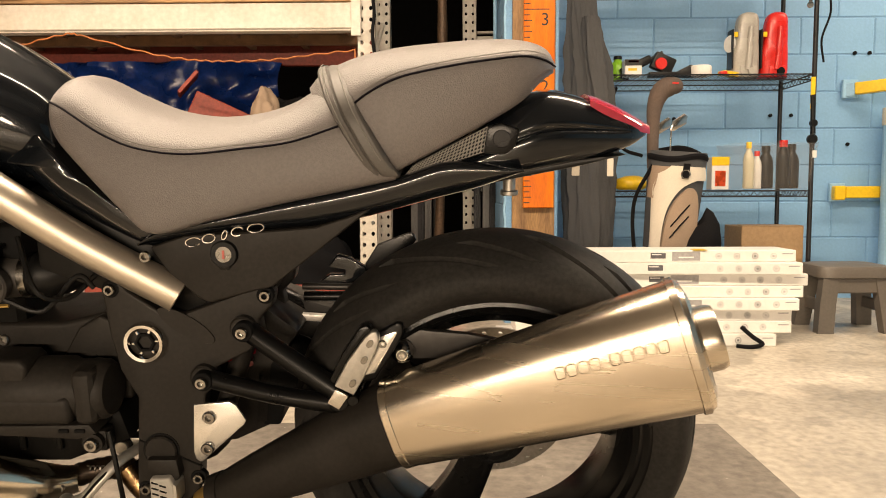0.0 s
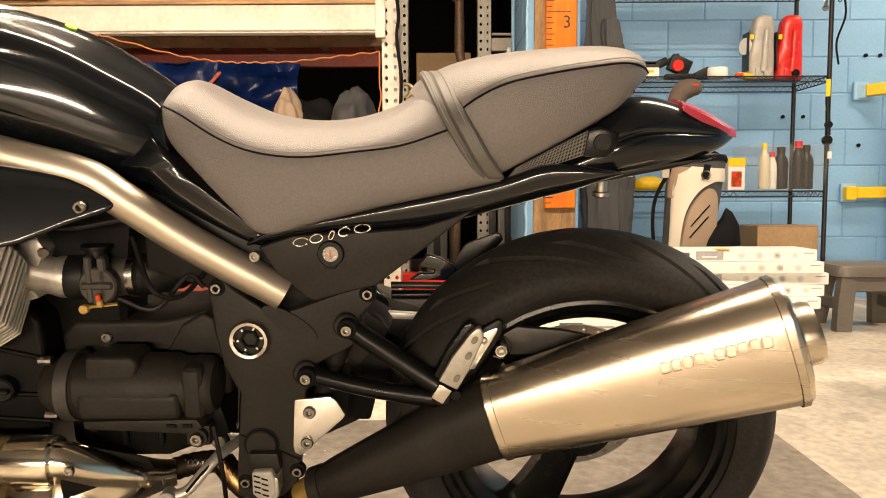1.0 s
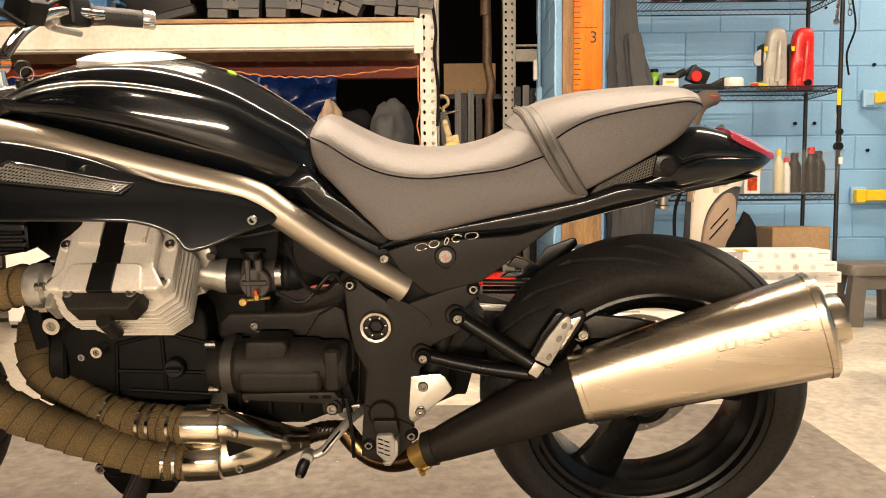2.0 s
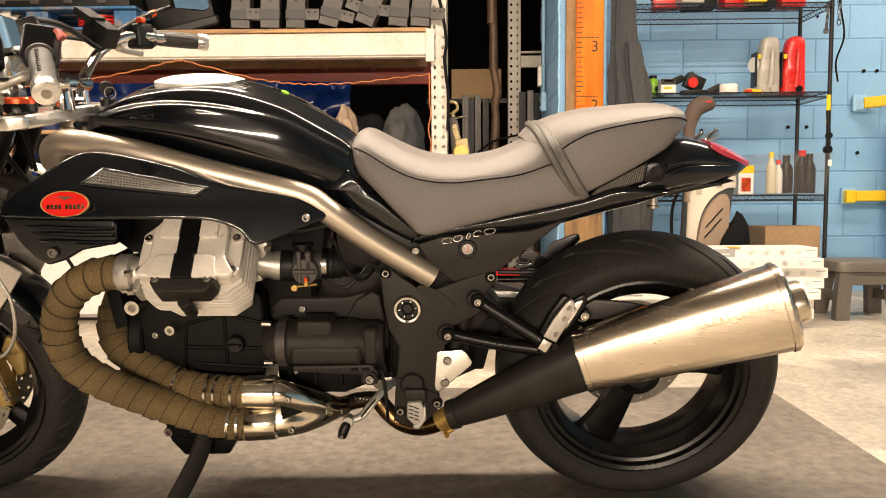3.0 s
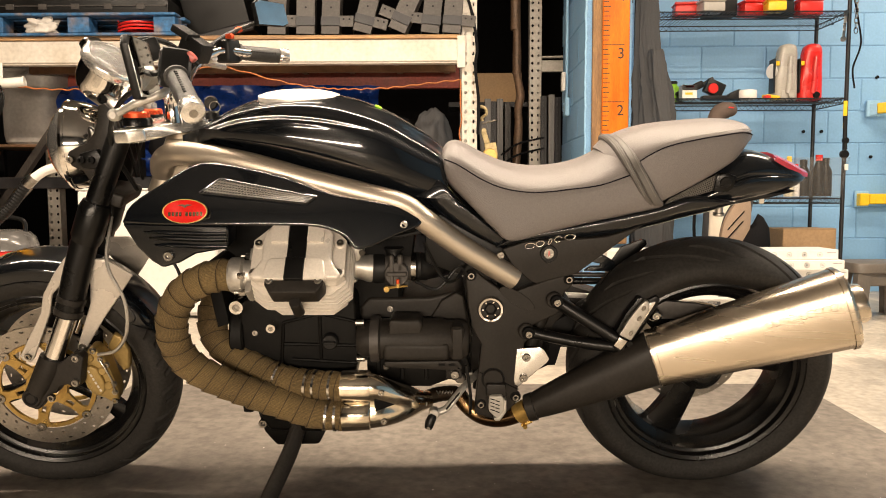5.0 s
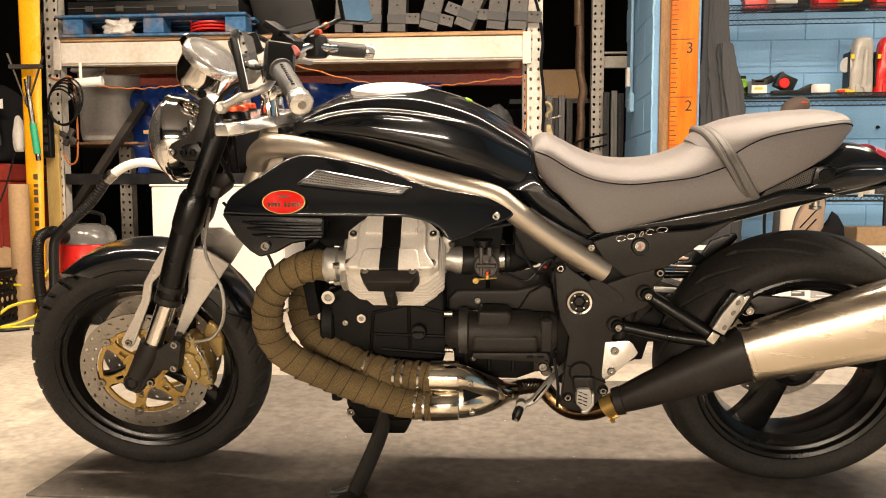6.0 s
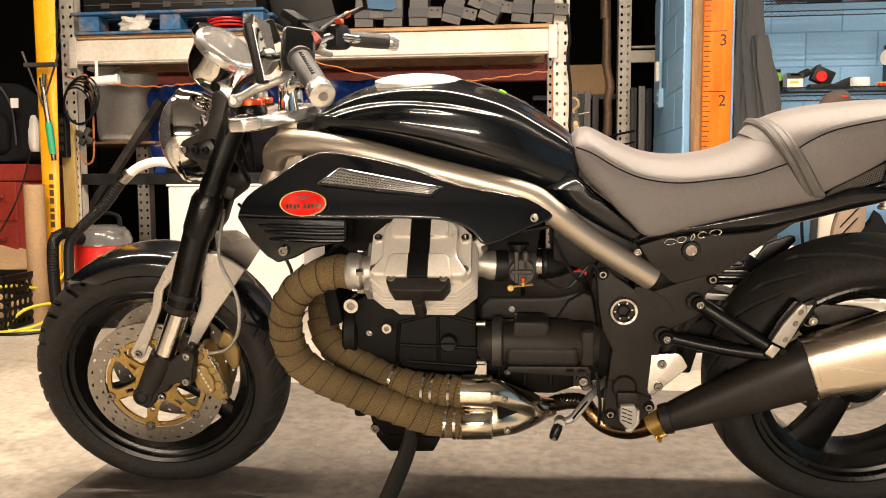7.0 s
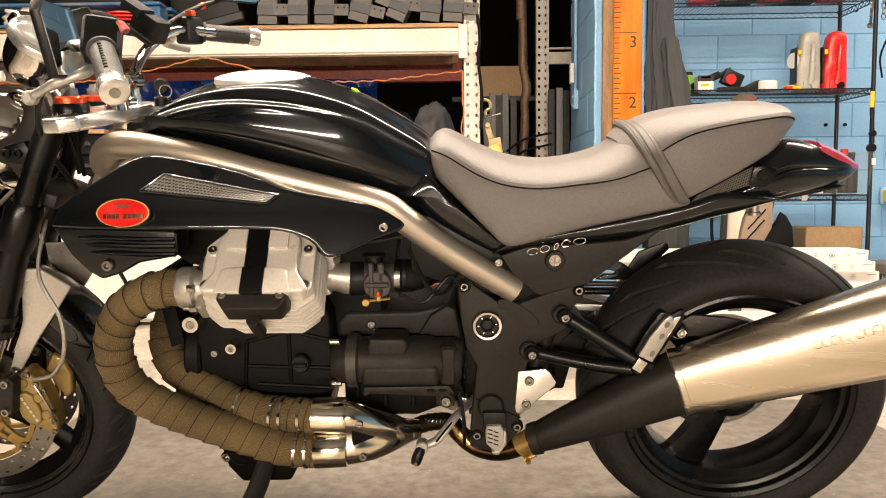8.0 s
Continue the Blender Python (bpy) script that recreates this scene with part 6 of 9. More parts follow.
part("stand_spring", rod((-0.93, -0.1, 0.19), (-0.965, -0.17, 0.1), 0.006, 10), CAST_BLACK, stand)

# ---- exhaust ----
def wound(name, pts, r, label):
    """A pipe wound with tape, with coordinates along and round it."""
    path = spline(pts, 26)
    sides = 28
    bm = sweep(path, r, sides, caps=False, wrap=0.0042, pitch=0.036)
    runs = [0.0]
    for a, b in zip(path, path[1:]):
        runs.append(runs[-1] + float(np.linalg.norm(b - a)))
    layer = bm.loops.layers.uv.new("laid")
    bm.verts.index_update()
    for f in bm.faces:
        ks = [loop.vert.index % sides for loop in f.loops]
        for loop, k in zip(f.loops, ks):
            k2 = sides if k == 0 and max(ks) == sides - 1 else k
            loop[layer].uv = (runs[loop.vert.index // sides] + 0.12 * k2 / sides * 0.3, k2 / sides)
    pipe = part(name, bm, WRAP, bike, label, 60)
    seam, normal, run, prev = [], None, 0.0, None
    for i, p in enumerate(path):
        here = Vector(p)
        tangent = (Vector(path[min(i + 1, len(path) - 1)]) - Vector(path[max(i - 1, 0)])).normalized()
        normal = tangent.orthogonal().normalized() if normal is None else (normal - tangent * normal.dot(tangent)).normalized()
        if prev is not None:
            for j in range(1, 7):
                s = j / 6
                q = prev.lerp(here, s)
                step = run + (here - prev).length * s
                a = -2 * math.pi * step / 0.036
                seam.append(q + (normal * math.cos(a) + tangent.cross(normal) * math.sin(a)) * (r - 0.0004 + 0.0006 * math.sin(step * 900)))
            run += (here - prev).length
        prev = here
    # thin dark cord that follows each overlap of the tape
    part("wrap_seam", sweep(seam, 0.0009, 5), WRAP_EDGE, pipe, "thin dark line along the tape edge")
    return pipe


left_pipe = wound("header_pipe", [(-1.032, -0.209, 0.603), (-1.06, -0.21, 0.603), (-1.105, -0.21, 0.592), (-1.155, -0.207, 0.558), (-1.184, -0.203, 0.505), (-1.188, -0.198, 0.445), (-1.165, -0.192, 0.388), (-1.11, -0.187, 0.345), (-1.016, -0.182, 0.302), (-0.935, -0.178, 0.27), (-0.867, -0.177, 0.248), (-0.79, -0.177, 0.242)], 0.0385, "brown heat-wrapped header pipe")
right_pipe = wound("header_pipe", [(-1.0, 0.16, 0.57), (-1.075, 0.1, 0.555), (-1.125, 0.03, 0.52), (-1.15, -0.03, 0.455), (-1.118, -0.08, 0.39), (-1.02, -0.115, 0.34), (-0.92, -0.145, 0.315), (-0.79, -0.165, 0.312)], 0.0375, "brown heat-wrapped header pipe")
flange = part("exhaust_flange", join(sweep([(-1.04, -0.209, 0.603), (-1.036, -0.209, 0.603), (-1.012, -0.208, 0.603), (-1.008, -0.207, 0.603), (-0.96, -0.2, 0.602)], [0.037, 0.0405, 0.0405, 0.034, 0.032], 28), moved(box(0.014, 0.05, 0.115, 0, 0, -0.0575, 0.006, 3), pose(-0.992, -0.2, 0.602, -42, 0, 0))), ALLOY, bike, "bare alloy exhaust flange")
for y, z in ((-0.238, 0.57), (-0.165, 0.637), (-0.243, 0.61)):
    part("flange_nut", join(rod((-1.014, y, z), (-1.0, y, z), 0.0085, 6), rod((-1.026, y, z), (-1.013, y, z), 0.0045, 10)), STEEL, flange)



def steel_tie(pipe, centre, direction, r, width):
    a = Vector(centre)
    d = Vector(direction).normalized()
    part("steel_tie", sweep([a - d * width, a + d * width], r, 28, caps=False), POLISHED, pipe, "steel wrap tie")


steel_tie(left_pipe, (-0.818, -0.177, 0.243), (1, 0, -0.03), 0.0385, 0.003)
steel_tie(left_pipe, (-0.84, -0.177, 0.245), (1, 0, -0.1), 0.0385, 0.003)
for u, v, w, sl in ((-0.965, -0.132, 0.326, -0.3), (-0.886, -0.152, 0.313, -0.05), (-0.865, -0.155, 0.312, -0.02), (-0.825, -0.16, 0.3115, 0)):
    steel_tie(right_pipe, (u, v, w), (1, -0.2, sl), 0.0378, 0.003)
merge = join(
    sweep([(-0.803, -0.165, 0.312), (-0.8, -0.165, 0.312), (-0.735, -0.17, 0.314), (-0.732, -0.17, 0.314)], [0.037, 0.0395, 0.0395, 0.037], 32),
    sweep([(-0.803, -0.176, 0.243), (-0.8, -0.176, 0.243), (-0.735, -0.174, 0.246), (-0.732, -0.174, 0.246)], [0.037, 0.0395, 0.0395, 0.037], 32))
shell = []
for x, y, z, hd, hh, pinch in spline([(-0.752, -0.17, 0.277, 0.0365, 0.072, 0.5), (-0.72, -0.163, 0.274, 0.036, 0.068, 0.5), (-0.68, -0.143, 0.262, 0.035, 0.056, 0.36), (-0.64, -0.107, 0.248, 0.032, 0.04, 0.12), (-0.612, -0.078, 0.237, 0.025, 0.027, 0.0), (-0.592, -0.058, 0.231, 0.022, 0.022, 0.0)], 5):
    shell.append([(x + 0.35 * hd * math.cos(a), y - hd * math.cos(a) * (1 - pinch * math.exp(-(math.sin(a) / 0.38) ** 2)), z + hh * math.sin(a)) for a in np.linspace(0, 2 * math.pi, 49)[:-1]])
merge = join(merge, loft(shell))
collector = part("exhaust_collector", merge, COLLECTOR, bike, "chromed two-into-one exhaust collector", 50)
for x, z, y in ((-0.705, 0.306, -0.187), (-0.7, 0.232, -0.186), (-0.605, 0.236, -0.094)):
    part("bolt", bolt(0.008, x, y, z, 0.006), STEEL, collector)
# near-black triangle: the shade of the recess between the two pipes
part("collector_recess_shade", moved(prism([(0.0, 0.016), (0.058, 0.0), (0.004, -0.014)], -0.002, 0.012, 0.001, 1), pose(-0.722, -0.1905, 0.272, 0, 4, 26)), SHADE_AND_PART_BLACK, collector)
# much darker brown than the link pipe that follows it
part("inlet_sleeve", sweep(spline([(-0.612, -0.06, 0.231), (-0.575, -0.04, 0.236), (-0.535, -0.03, 0.236), (-0.512, -0.03, 0.228)], 6), [0.019 + 0.0015 * (k % 2) for k in range(19)], 22), DARK_BROWN_STEEL, bike, "dark brown exhaust sleeve")
part("sleeve_spring", sweep([(-0.575 + k * 0.0012, -0.062 + 0.004 * math.sin(k * 0.9), 0.252 + 0.004 * math.cos(k * 0.9)) for k in range(36)], 0.0014, 5), STEEL, bike, "steel retaining spring")
part("link_pipe", sweep(spline([(-0.522, -0.03, 0.237), (-0.497, -0.035, 0.205), (-0.464, -0.045, 0.182), (-0.424, -0.065, 0.18), (-0.387, -0.085, 0.195), (-0.357, -0.098, 0.217), (-0.333, -0.105, 0.235)], 8), 0.0215, 24), BRONZE, bike, "heat-tinted exhaust link pipe")
clampband = part("pipe_clamp", join(sweep([(-0.368, -0.093, 0.207), (-0.343, -0.102, 0.227)], 0.0262, 24), rod((-0.36, -0.115, 0.185), (-0.335, -0.118, 0.2), 0.005, 8), rod((-0.352, -0.128, 0.186), (-0.352, -0.11, 0.19), 0.006, 6)), GOLD, bike, "gold exhaust clamp")

axis_a, axis_b = Vector((-0.05, -0.145, 0.376)), Vector((0.368, -0.205, 0.522))
ahead = (axis_b - axis_a).normalized()
across = Vector((0, 0, 1)).cross(ahead).normalized()
upward = ahead.cross(across).normalized()


def can_ring(p, hh, hw, n=40, power=2.6):
    ring = []
    for k in range(n):
        a = 2 * math.pi * k / n
        c, s = math.cos(a), math.sin(a)
        ring.append(p + across * (hw * math.copysign(abs(c) ** (2 / power), c)) + upward * (hh * math.copysign(abs(s) ** (2 / power), s)))
    return ring


rows = []
for k in range(13):
    s = k / 12
    rows.append(can_ring(axis_a.lerp(axis_b, s), 0.068 + 0.027 * s ** 0.9, 0.052 + 0.014 * s))
can = part("silencer", loft(rows), STAINLESS, bike, "brushed stainless steel silencer")
for k, s in enumerate((0.015, 0.985)):
    p = axis_a.lerp(axis_b, s)
    hh, hw = (0.0685, 0.0525) if k == 0 else (0.0955, 0.0665)
    part("seam_band", loft([can_ring(p - ahead * 0.006, hh, hw), can_ring(p - ahead * 0.005, hh + 0.0015, hw + 0.0015), can_ring(p + ahead * 0.005, hh + 0.0015, hw + 0.0015), can_ring(p + ahead * 0.006, hh, hw)]), STAINLESS, can)
end_p = axis_b
part("end_cap", loft([can_ring(end_p, 0.094, 0.065), can_ring(end_p + ahead * 0.006, 0.09, 0.062), can_ring(end_p + ahead * 0.012, 0.07, 0.05)]), STAINLESS, can)
tip = [end_p + upward * 0.002 - ahead * 0.01, end_p + upward * 0.002 + ahead * 0.03, end_p + upward * 0.002 + ahead * 0.038]
part("outlet", join(sweep(tip, [0.046, 0.046, 0.043], 36, caps=False), sweep([tip[2], tip[0]], [0.04, 0.04], 36, caps=False), sweep([tip[2], tip[2] + ahead * 0.0005], [0.043, 0.04], 36, caps=False)), STAINLESS, can, "stainless outlet pipe")
# near-black disc across the outlet, standing in for the shade within
part("outlet_shade_disc", moved(disc_body(0.041, -0.002, 0.002, 24, "z"), Matrix.Translation(end_p + upward * 0.002 + ahead * 0.005) @ ahead.to_track_quat("Z", "Y").to_matrix().to_4x4()), SHADE_AND_PART_BLACK, can)
for k in range(9):
    s = 0.6 + 0.036 * k + (0.025 if k > 3 else 0)
    p = axis_a.lerp(axis_b, s)
    hw = 0.052 + 0.014 * s
    m = Matrix.Translation(p - across * (hw * 0.988 + 0.0002) + upward * 0.022) @ Matrix((ahead, across, upward)).transposed().to_4x4()
    path = [m @ Vector((0.0068 * math.copysign(abs(math.cos(a)) ** 0.5, math.cos(a)), -0.0002, 0.008 + 0.0085 * math.copysign(abs(math.sin(a)) ** 0.5, math.sin(a)))) for a in np.linspace(0, 2 * math.pi, 25)]
    part("embossed_ring", sweep(path, 0.0007, 6), STAINLESS, can)
cone = []
c0 = Vector((-0.339, -0.108, 0.232))
for k in range(9):
    s = k / 8
    p = c0.lerp(axis_a - ahead * 0.002, s)
    cone.append(can_ring(p, 0.03 + 0.036 * s ** 0.8, 0.03 + 0.02 * s ** 0.8, 40, 2.2 + 0.3 * s))
black_cone = part("silencer_cone", loft(cone), CAST_BLACK, bike, "matt black silencer front cone")
part("cone_collar", loft([can_ring(c0 - ahead * 0.01, 0.029, 0.029, 40, 2.1), can_ring(c0 - ahead * 0.008, 0.034, 0.033, 40, 2.1), can_ring(c0 + ahead * 0.012, 0.036, 0.034, 40, 2.1), can_ring(c0 + ahead * 0.014, 0.031, 0.031, 40, 2.1)]), CAST_BLACK, black_cone)
# ---- racks at the back ----
def post_mesh(w, d, h, holes, square=False):
    """A rack upright: a perforated front, two returns; front face at y = 0."""
    rows = int(h / 0.0577)
    front_sheet = tiled(lambda s, t: ((s / holes - 0.5) * w, 0, t * h / rows), holes, rows, 0.2)
    front_sheet = thick(front_sheet, 0.002)
    sides = join(block(-w / 2, -w / 2 + 0.003, 0.0, d, 0, h, 0), block(w / 2 - 0.003, w / 2, 0.0, d, 0, h, 0), block(-w / 2, -w / 2 + 0.018, d - 0.003, d, 0, h, 0), block(w / 2 - 0.018, w / 2, d - 0.003, d, 0, h, 0))
    return join(front_sheet, sides)


rack = thing("pallet_rack", pose(0, 0, 0), "white painted pallet rack with plywood deck", "rack")
for x in (-3.47, -0.42):
    for y in (4.0, 4.88):
        p = part("upright", post_mesh(0.096, 0.075, 3.1, 2), RACK_WHITE, rack, "white perforated steel upright")
        p.matrix_basis = pose(x, y, FLOOR)
        part("foot_plate", box(0.14, 0.12, 0.008, x, y + 0.04, FLOOR, 0.002), GREY_METAL, rack)
    for z in (0.5, 1.3, 2.2):
        part("brace", rod((x, 4.07, z), (x, 4.88, z + 0.45), 0.014, 8), RACK_WHITE, rack)
part("beam", join(block(-3.42, -0.47, 3.975, 4.03, 1.54, 1.672, 0.004), block(-3.42, -0.47, 3.985, 4.05, 1.53, 1.545, 0.002)), RACK_WHITE, rack, "white front beam")
for x in (-3.42, -0.47):
    part("beam_clip", box(0.05, 0.012, 0.19, x, 3.968, 1.5, 0.002), RACK_WHITE, rack)
part("beam", block(-3.42, -0.47, 4.86, 4.92, 1.5, 1.665, 0.004), RACK_RED, rack, "red rear beam")
part("beam", block(-3.42, -0.47, 4.02, 4.07, 0.08, 0.2, 0.004), RACK_RED, rack)
deck = block(-3.4, -0.48, 3.965, 5.0, 1.674, 1.698, 0.003)
part("deck", deck, PLY, rack, "rough plywood deck")
for k in range(9):
    part("joist", block(-3.3 + k * 0.34, -3.26 + k * 0.34, 4.06, 4.86, 1.6, 1.672, 0.003), WOOD_DARK, rack)
part("deck_underside", block(-3.4, -0.48, 4.06, 4.86, 1.664, 1.673, 0), WOOD_DARK, rack)
part("joist", block(-3.4, -0.5, 4.5, 4.54, 1.56, 1.62, 0.003), WOOD_DARK, rack)

far_rack = thing("pallet_rack", pose(0, 0, 0), "white perforated rack frame standing in the dark", "rack")
for x, rows in ((0.14, (5.4,)), (-2.9, (5.4, 6.3))):
    for y in rows:
        p = part("upright", post_mesh(0.1, 0.075, 3.1, 2), RACK_WHITE, far_rack, "white perforated steel upright")
        p.matrix_basis = pose(x, y, FLOOR)
for z0, z1 in ((1.7, 1.79), (1.81, 1.825), (0.7, 0.8)):
    part("beam", block(0.19, 0.42, 5.42, 5.46, z0, z1, 0.003), RACK_WHITE, far_rack)

# grey channel brackets in a row on the deck
def channel(h, side, w=0.11, d=0.08):
    t = thing("steel_bracket", Matrix(), "grey steel channel bracket leaning on the rack deck", "bracket", "steel brackets on the rack")
    x0, x1 = sorted((side * (w / 2), side * (w / 2 + 0.085)))
    part("upright_channel", join(block(-w / 2, w / 2, -0.004, 0, 0.0, h, 0.001), block(-w / 2, -w / 2 + 0.004, 0, d, 0.0, h, 0.001), block(w / 2 - 0.004, w / 2, 0, d, 0.0, h, 0.001)), GREY_METAL, t)
    part("foot", join(block(x0, x1, -0.004, d, 0.105, 0.112, 0.001), block(x0, x1, -0.008, -0.003, 0.045, 0.111, 0.001)), GREY_METAL, t)
    # black plate: the shadow inside the bracket's foot, put into its colour
    part("lower_plate", block(-w / 2 - 0.004, w / 2 + 0.004, -0.01, -0.0045, 0.05, 0.104, 0.001), BLACK_METAL, t)
    # near-black discs on the steel stand in for shaded bolt holes
    for k in range(2):
        part("hole", disc_body(0.006, -0.0095, -0.0075, 10, "y", (side * (w / 2 + 0.025 + 0.035 * k), 0, 0.09)), SHADE_AND_PART_BLACK, t)
    part("hole", disc_body(0.006, -0.0055, -0.0035, 10, "y", (0.0, 0, 0.16)), SHADE_AND_PART_BLACK, t)
    return t


left_foot, right_foot = channel(0.62, -1), channel(0.62, 1)
places = [(-1.585, 2, 0, 1), (-1.41, 1, 3, -1), (-1.26, 2, -3, 1), (-1.07, 14, 5, 1), (-0.86, 24, -6, -1), (-0.66, 7, 2, -1), (-0.53, 5, -4, 1)]
left_foot.matrix_world = pose(places[1][0], 3.965, 1.703, -4, places[1][1], places[1][2])
right_foot.matrix_world = pose(places[0][0], 3.965, 1.703, -4, places[0][1], places[0][2])
for x, lean, yaw, side in places[2:]:
    copy_thing(left_foot if side < 0 else right_foot, pose(x, 3.965, 1.7 + 0.055 * math.sin(radians(lean)), -4, lean, yaw))

# pallet and what lies on it
pallet = thing("pallet", pose(-2.8, 4.42, 1.699), "worn blue painted wooden pallet on the rack", "pallet")
for x in (-0.56, -0.04, 0.48):
    for y in (-0.42, 0.0, 0.42):
        part("pallet_block", block(x, x + 0.13, y - 0.06, y + 0.06, 0.016, 0.112, 0.004), PALLET_BLUE, pallet)
for y in (-0.42, 0.0, 0.42):
    part("pallet_board", block(-0.59, 0.61, y - 0.06, y + 0.06, 0, 0.015, 0.002), PALLET_BLUE, pallet)
for k in range(7):
    slip = 0.012 * math.sin(k * 2.7)
    part("pallet_board", moved(block(-0.6 + slip, 0.62 + slip, -0.5 + k * 0.145, -0.4 + k * 0.145, 0.113, 0.13 + 0.004 * (k % 2), 0.004), pose(0, 0, 0, 0.3 * math.sin(k), 0, 0.4 * math.sin(k * 1.9))), PALLET_BLUE, pallet)
for k, (x0, x1, z0, z1, m) in enumerate(((-3.36, -2.25, 1.8335, 1.93, PLASTIC_BLACK), (-3.3, -2.3, 1.9315, 2.02, BLACK_METAL), (-3.32, -2.4, 2.0215, 2.12, PLASTIC_BLACK))):
    c = thing("flat_case", pose(0, 0, 0), "dark flat equipment case stacked on the blue pallet", "case", "cases on the pallet")
    part("case_body", block(x0, x1, 4.0, 4.75, z0, z1, 0.012, 2), m, c)
    part("case_lid", block(x0 + 0.01, x1 - 0.01, 3.994, 4.0, z0 + 0.05, z0 + 0.056, 0), GREY_METAL, c)
    for j in range(5):
        part("latch", block(x0 + 0.12 + j * 0.2, x0 + 0.17 + j * 0.2, 3.992, 4.001, z0 + 0.03, z0 + 0.065, 0.002), GREY_METAL, c)
panel = thing("dark_panel", pose(-1.98, 4.2, 1.699, 0, -14, 0), "dark leaning equipment panel on the rack deck", "panel")
part("panel_body", block(-0.2, 0.2, 0, 0.3, 0.05, 0.6, 0.02, 2), PLASTIC_BLACK, panel)
part("panel_frame", block(-0.22, 0.22, -0.02, 0.0, 0.03, 0.09, 0.01), BLACK_METAL, panel)
single("red_cable", sweep([(-2.45 + 0.12 * math.cos(a * 0.5) + 0.02 * math.sin(a), 4.03 + 0.07 * math.sin(a * 0.5), 1.728 + 0.0016 * a) for a in np.linspace(0, 44, 160)], 0.007, 6), PLASTIC_RED, Matrix(), "coiled red cable lying in the pallet", "cable")

# hanging orange cord under the beam
cord = []
swags = spline([(-3.42, 1.44), (-3.133, 1.395), (-2.891, 1.379), (-2.735, 1.388), (-2.58, 1.4), (-2.25, 1.455), (-1.98, 1.515), (-1.876, 1.504), (-1.56, 1.421), (-1.339, 1.384), (-1.15, 1.374), (-0.913, 1.38), (-0.678, 1.405), (-0.476, 1.426)], 18)
for k, (x, z) in enumerate(swags):
    cord.append((x, 3.96 + 0.004 * math.sin(k * 0.55), z + 0.0035 * math.sin(k * 0.9 + 3 * math.sin(k * 0.07))))
cord += [(-0.475, 3.955, 1.426 - 0.02 * k) for k in range(1, 10)] + [(-0.475 + 0.008 * math.sin(k), 3.955, 1.246 - 0.03 * k) for k in range(14)]
single("extension_cord", sweep(cord, 0.0042, 6), ORANGE_CORD, Matrix(), "orange extension cord strung along the rack beam", "cord")
single("hanging_strap", sweep(spline([(-0.44, 3.99, 1.95), (-0.4, 3.97, 1.8), (-0.375, 3.965, 1.62), (-0.385, 3.97, 1.5), (-0.365, 3.975, 1.3), (-0.37, 3.98, 1.1)], 6), 0.009, 8), CLOTH_BLACK, Matrix(), "black strap hanging down the rack upright", "strap")

# camera tube under the beam
cam_tube = thing("security_camera", pose(-3.21, 3.95, 1.44), "white tube camera hanging under the rack beam", "camera")
part("camera_body", moved(join(turn([(0, -0.085), (0.026, -0.085), (0.03, -0.078), (0.03, 0.07), (0.033, 0.072), (0.033, 0.085), (0.022, 0.087), (0, 0.07)], 24, "x", closed=False)), pose(0, 0, -0.02, 0, -6, 12)), PLASTIC_WHITE, cam_tube)
part("camera_arm", box(0.018, 0.012, 0.1, -0.05, 0, 0.0, 0.003), PLASTIC_WHITE, cam_tube)

# things in the rack below the deck
def lump(name, m, size, material, label, category, seed, rough=0.22, detail=3):
    """A soft bag or bundle."""
    bm = bmesh.new()
    bmesh.ops.create_icosphere(bm, subdivisions=detail + 1, radius=1)
    for v in bm.verts:
        n = noise.fractal(v.co * 1.6 + Vector((seed, seed * 0.7, 0)), 1.0, 2.0, 3)
        v.co *= 1 + rough * n
        v.co.z = max(v.co.z, -0.72)
    bm.transform(Matrix.Diagonal((*size, 1)))
    bmesh.ops.translate(bm, verts=bm.verts, vec=(0, 0, size[2] * 0.72))
    return single(name, bm, material, m, label, category, angle=80)


lump("plastic_bag", pose(-3.0, 3.97, 1.7155), (0.085, 0.05, 0.055), BAG, "crumpled clear plastic bag in the pallet", "bag", 41, 0.75, 3)
tarp = []
for k in range(91):
    x = -3.3 + 2.26 * k / 90
    crease = lambda z: 0.1 * noise.noise(Vector((x * 2.2, 0, z * 2.6))) + 0.07 * (1 - abs(noise.noise(Vector((x * 4.5, 3, z * 5 + x * 2))))) ** 3 + 0.03 * noise.noise(Vector((x * 11, 7, z * 9)))
    tarp.append([(x, 4.66 + crease(z), z) for z in np.linspace(0.87, 1.5, 26)] + [(x, 4.675 + crease(z), z) for z in np.linspace(1.5, 0.87, 26)])
single("tarp", loft(tarp), TARP, Matrix(), "crumpled blue tarpaulin stuffed inside the rack", "tarp", angle=50)
shelf_low = thing("rack_shelf", pose(0, 0, 0), "lower rack shelf with stored goods, beam coloured as shaded", "shelf")
part("shelf_board", block(-3.4, -0.48, 4.05, 4.85, 0.83, 0.85, 0.003), WOOD_DARK, shelf_low)
# black instead of beam red: the shade under the deck is in the colour
part("shelf_beam", block(-3.42, -0.47, 4.0, 4.045, 0.78, 0.85, 0.003), BLACK_METAL, shelf_low)
lump("cloth_bag", pose(-0.95, 4.45, 0.851), (0.2, 0.2, 0.24), CLOTH_BLACK, "dark cloth bag lying in the rack", "bag", 2)
lump("cloth_bag", pose(-0.66, 4.35, 0.851), (0.13, 0.16, 0.25), CLOTH_GREY, "grey cloth bag standing in the rack", "bag", 5)
lump("cloth_bag", pose(-1.75, 4.4, 0.851), (0.26, 0.2, 0.2), CLOTH_BLACK, "dark cloth bag lying in the rack", "bag", 9)
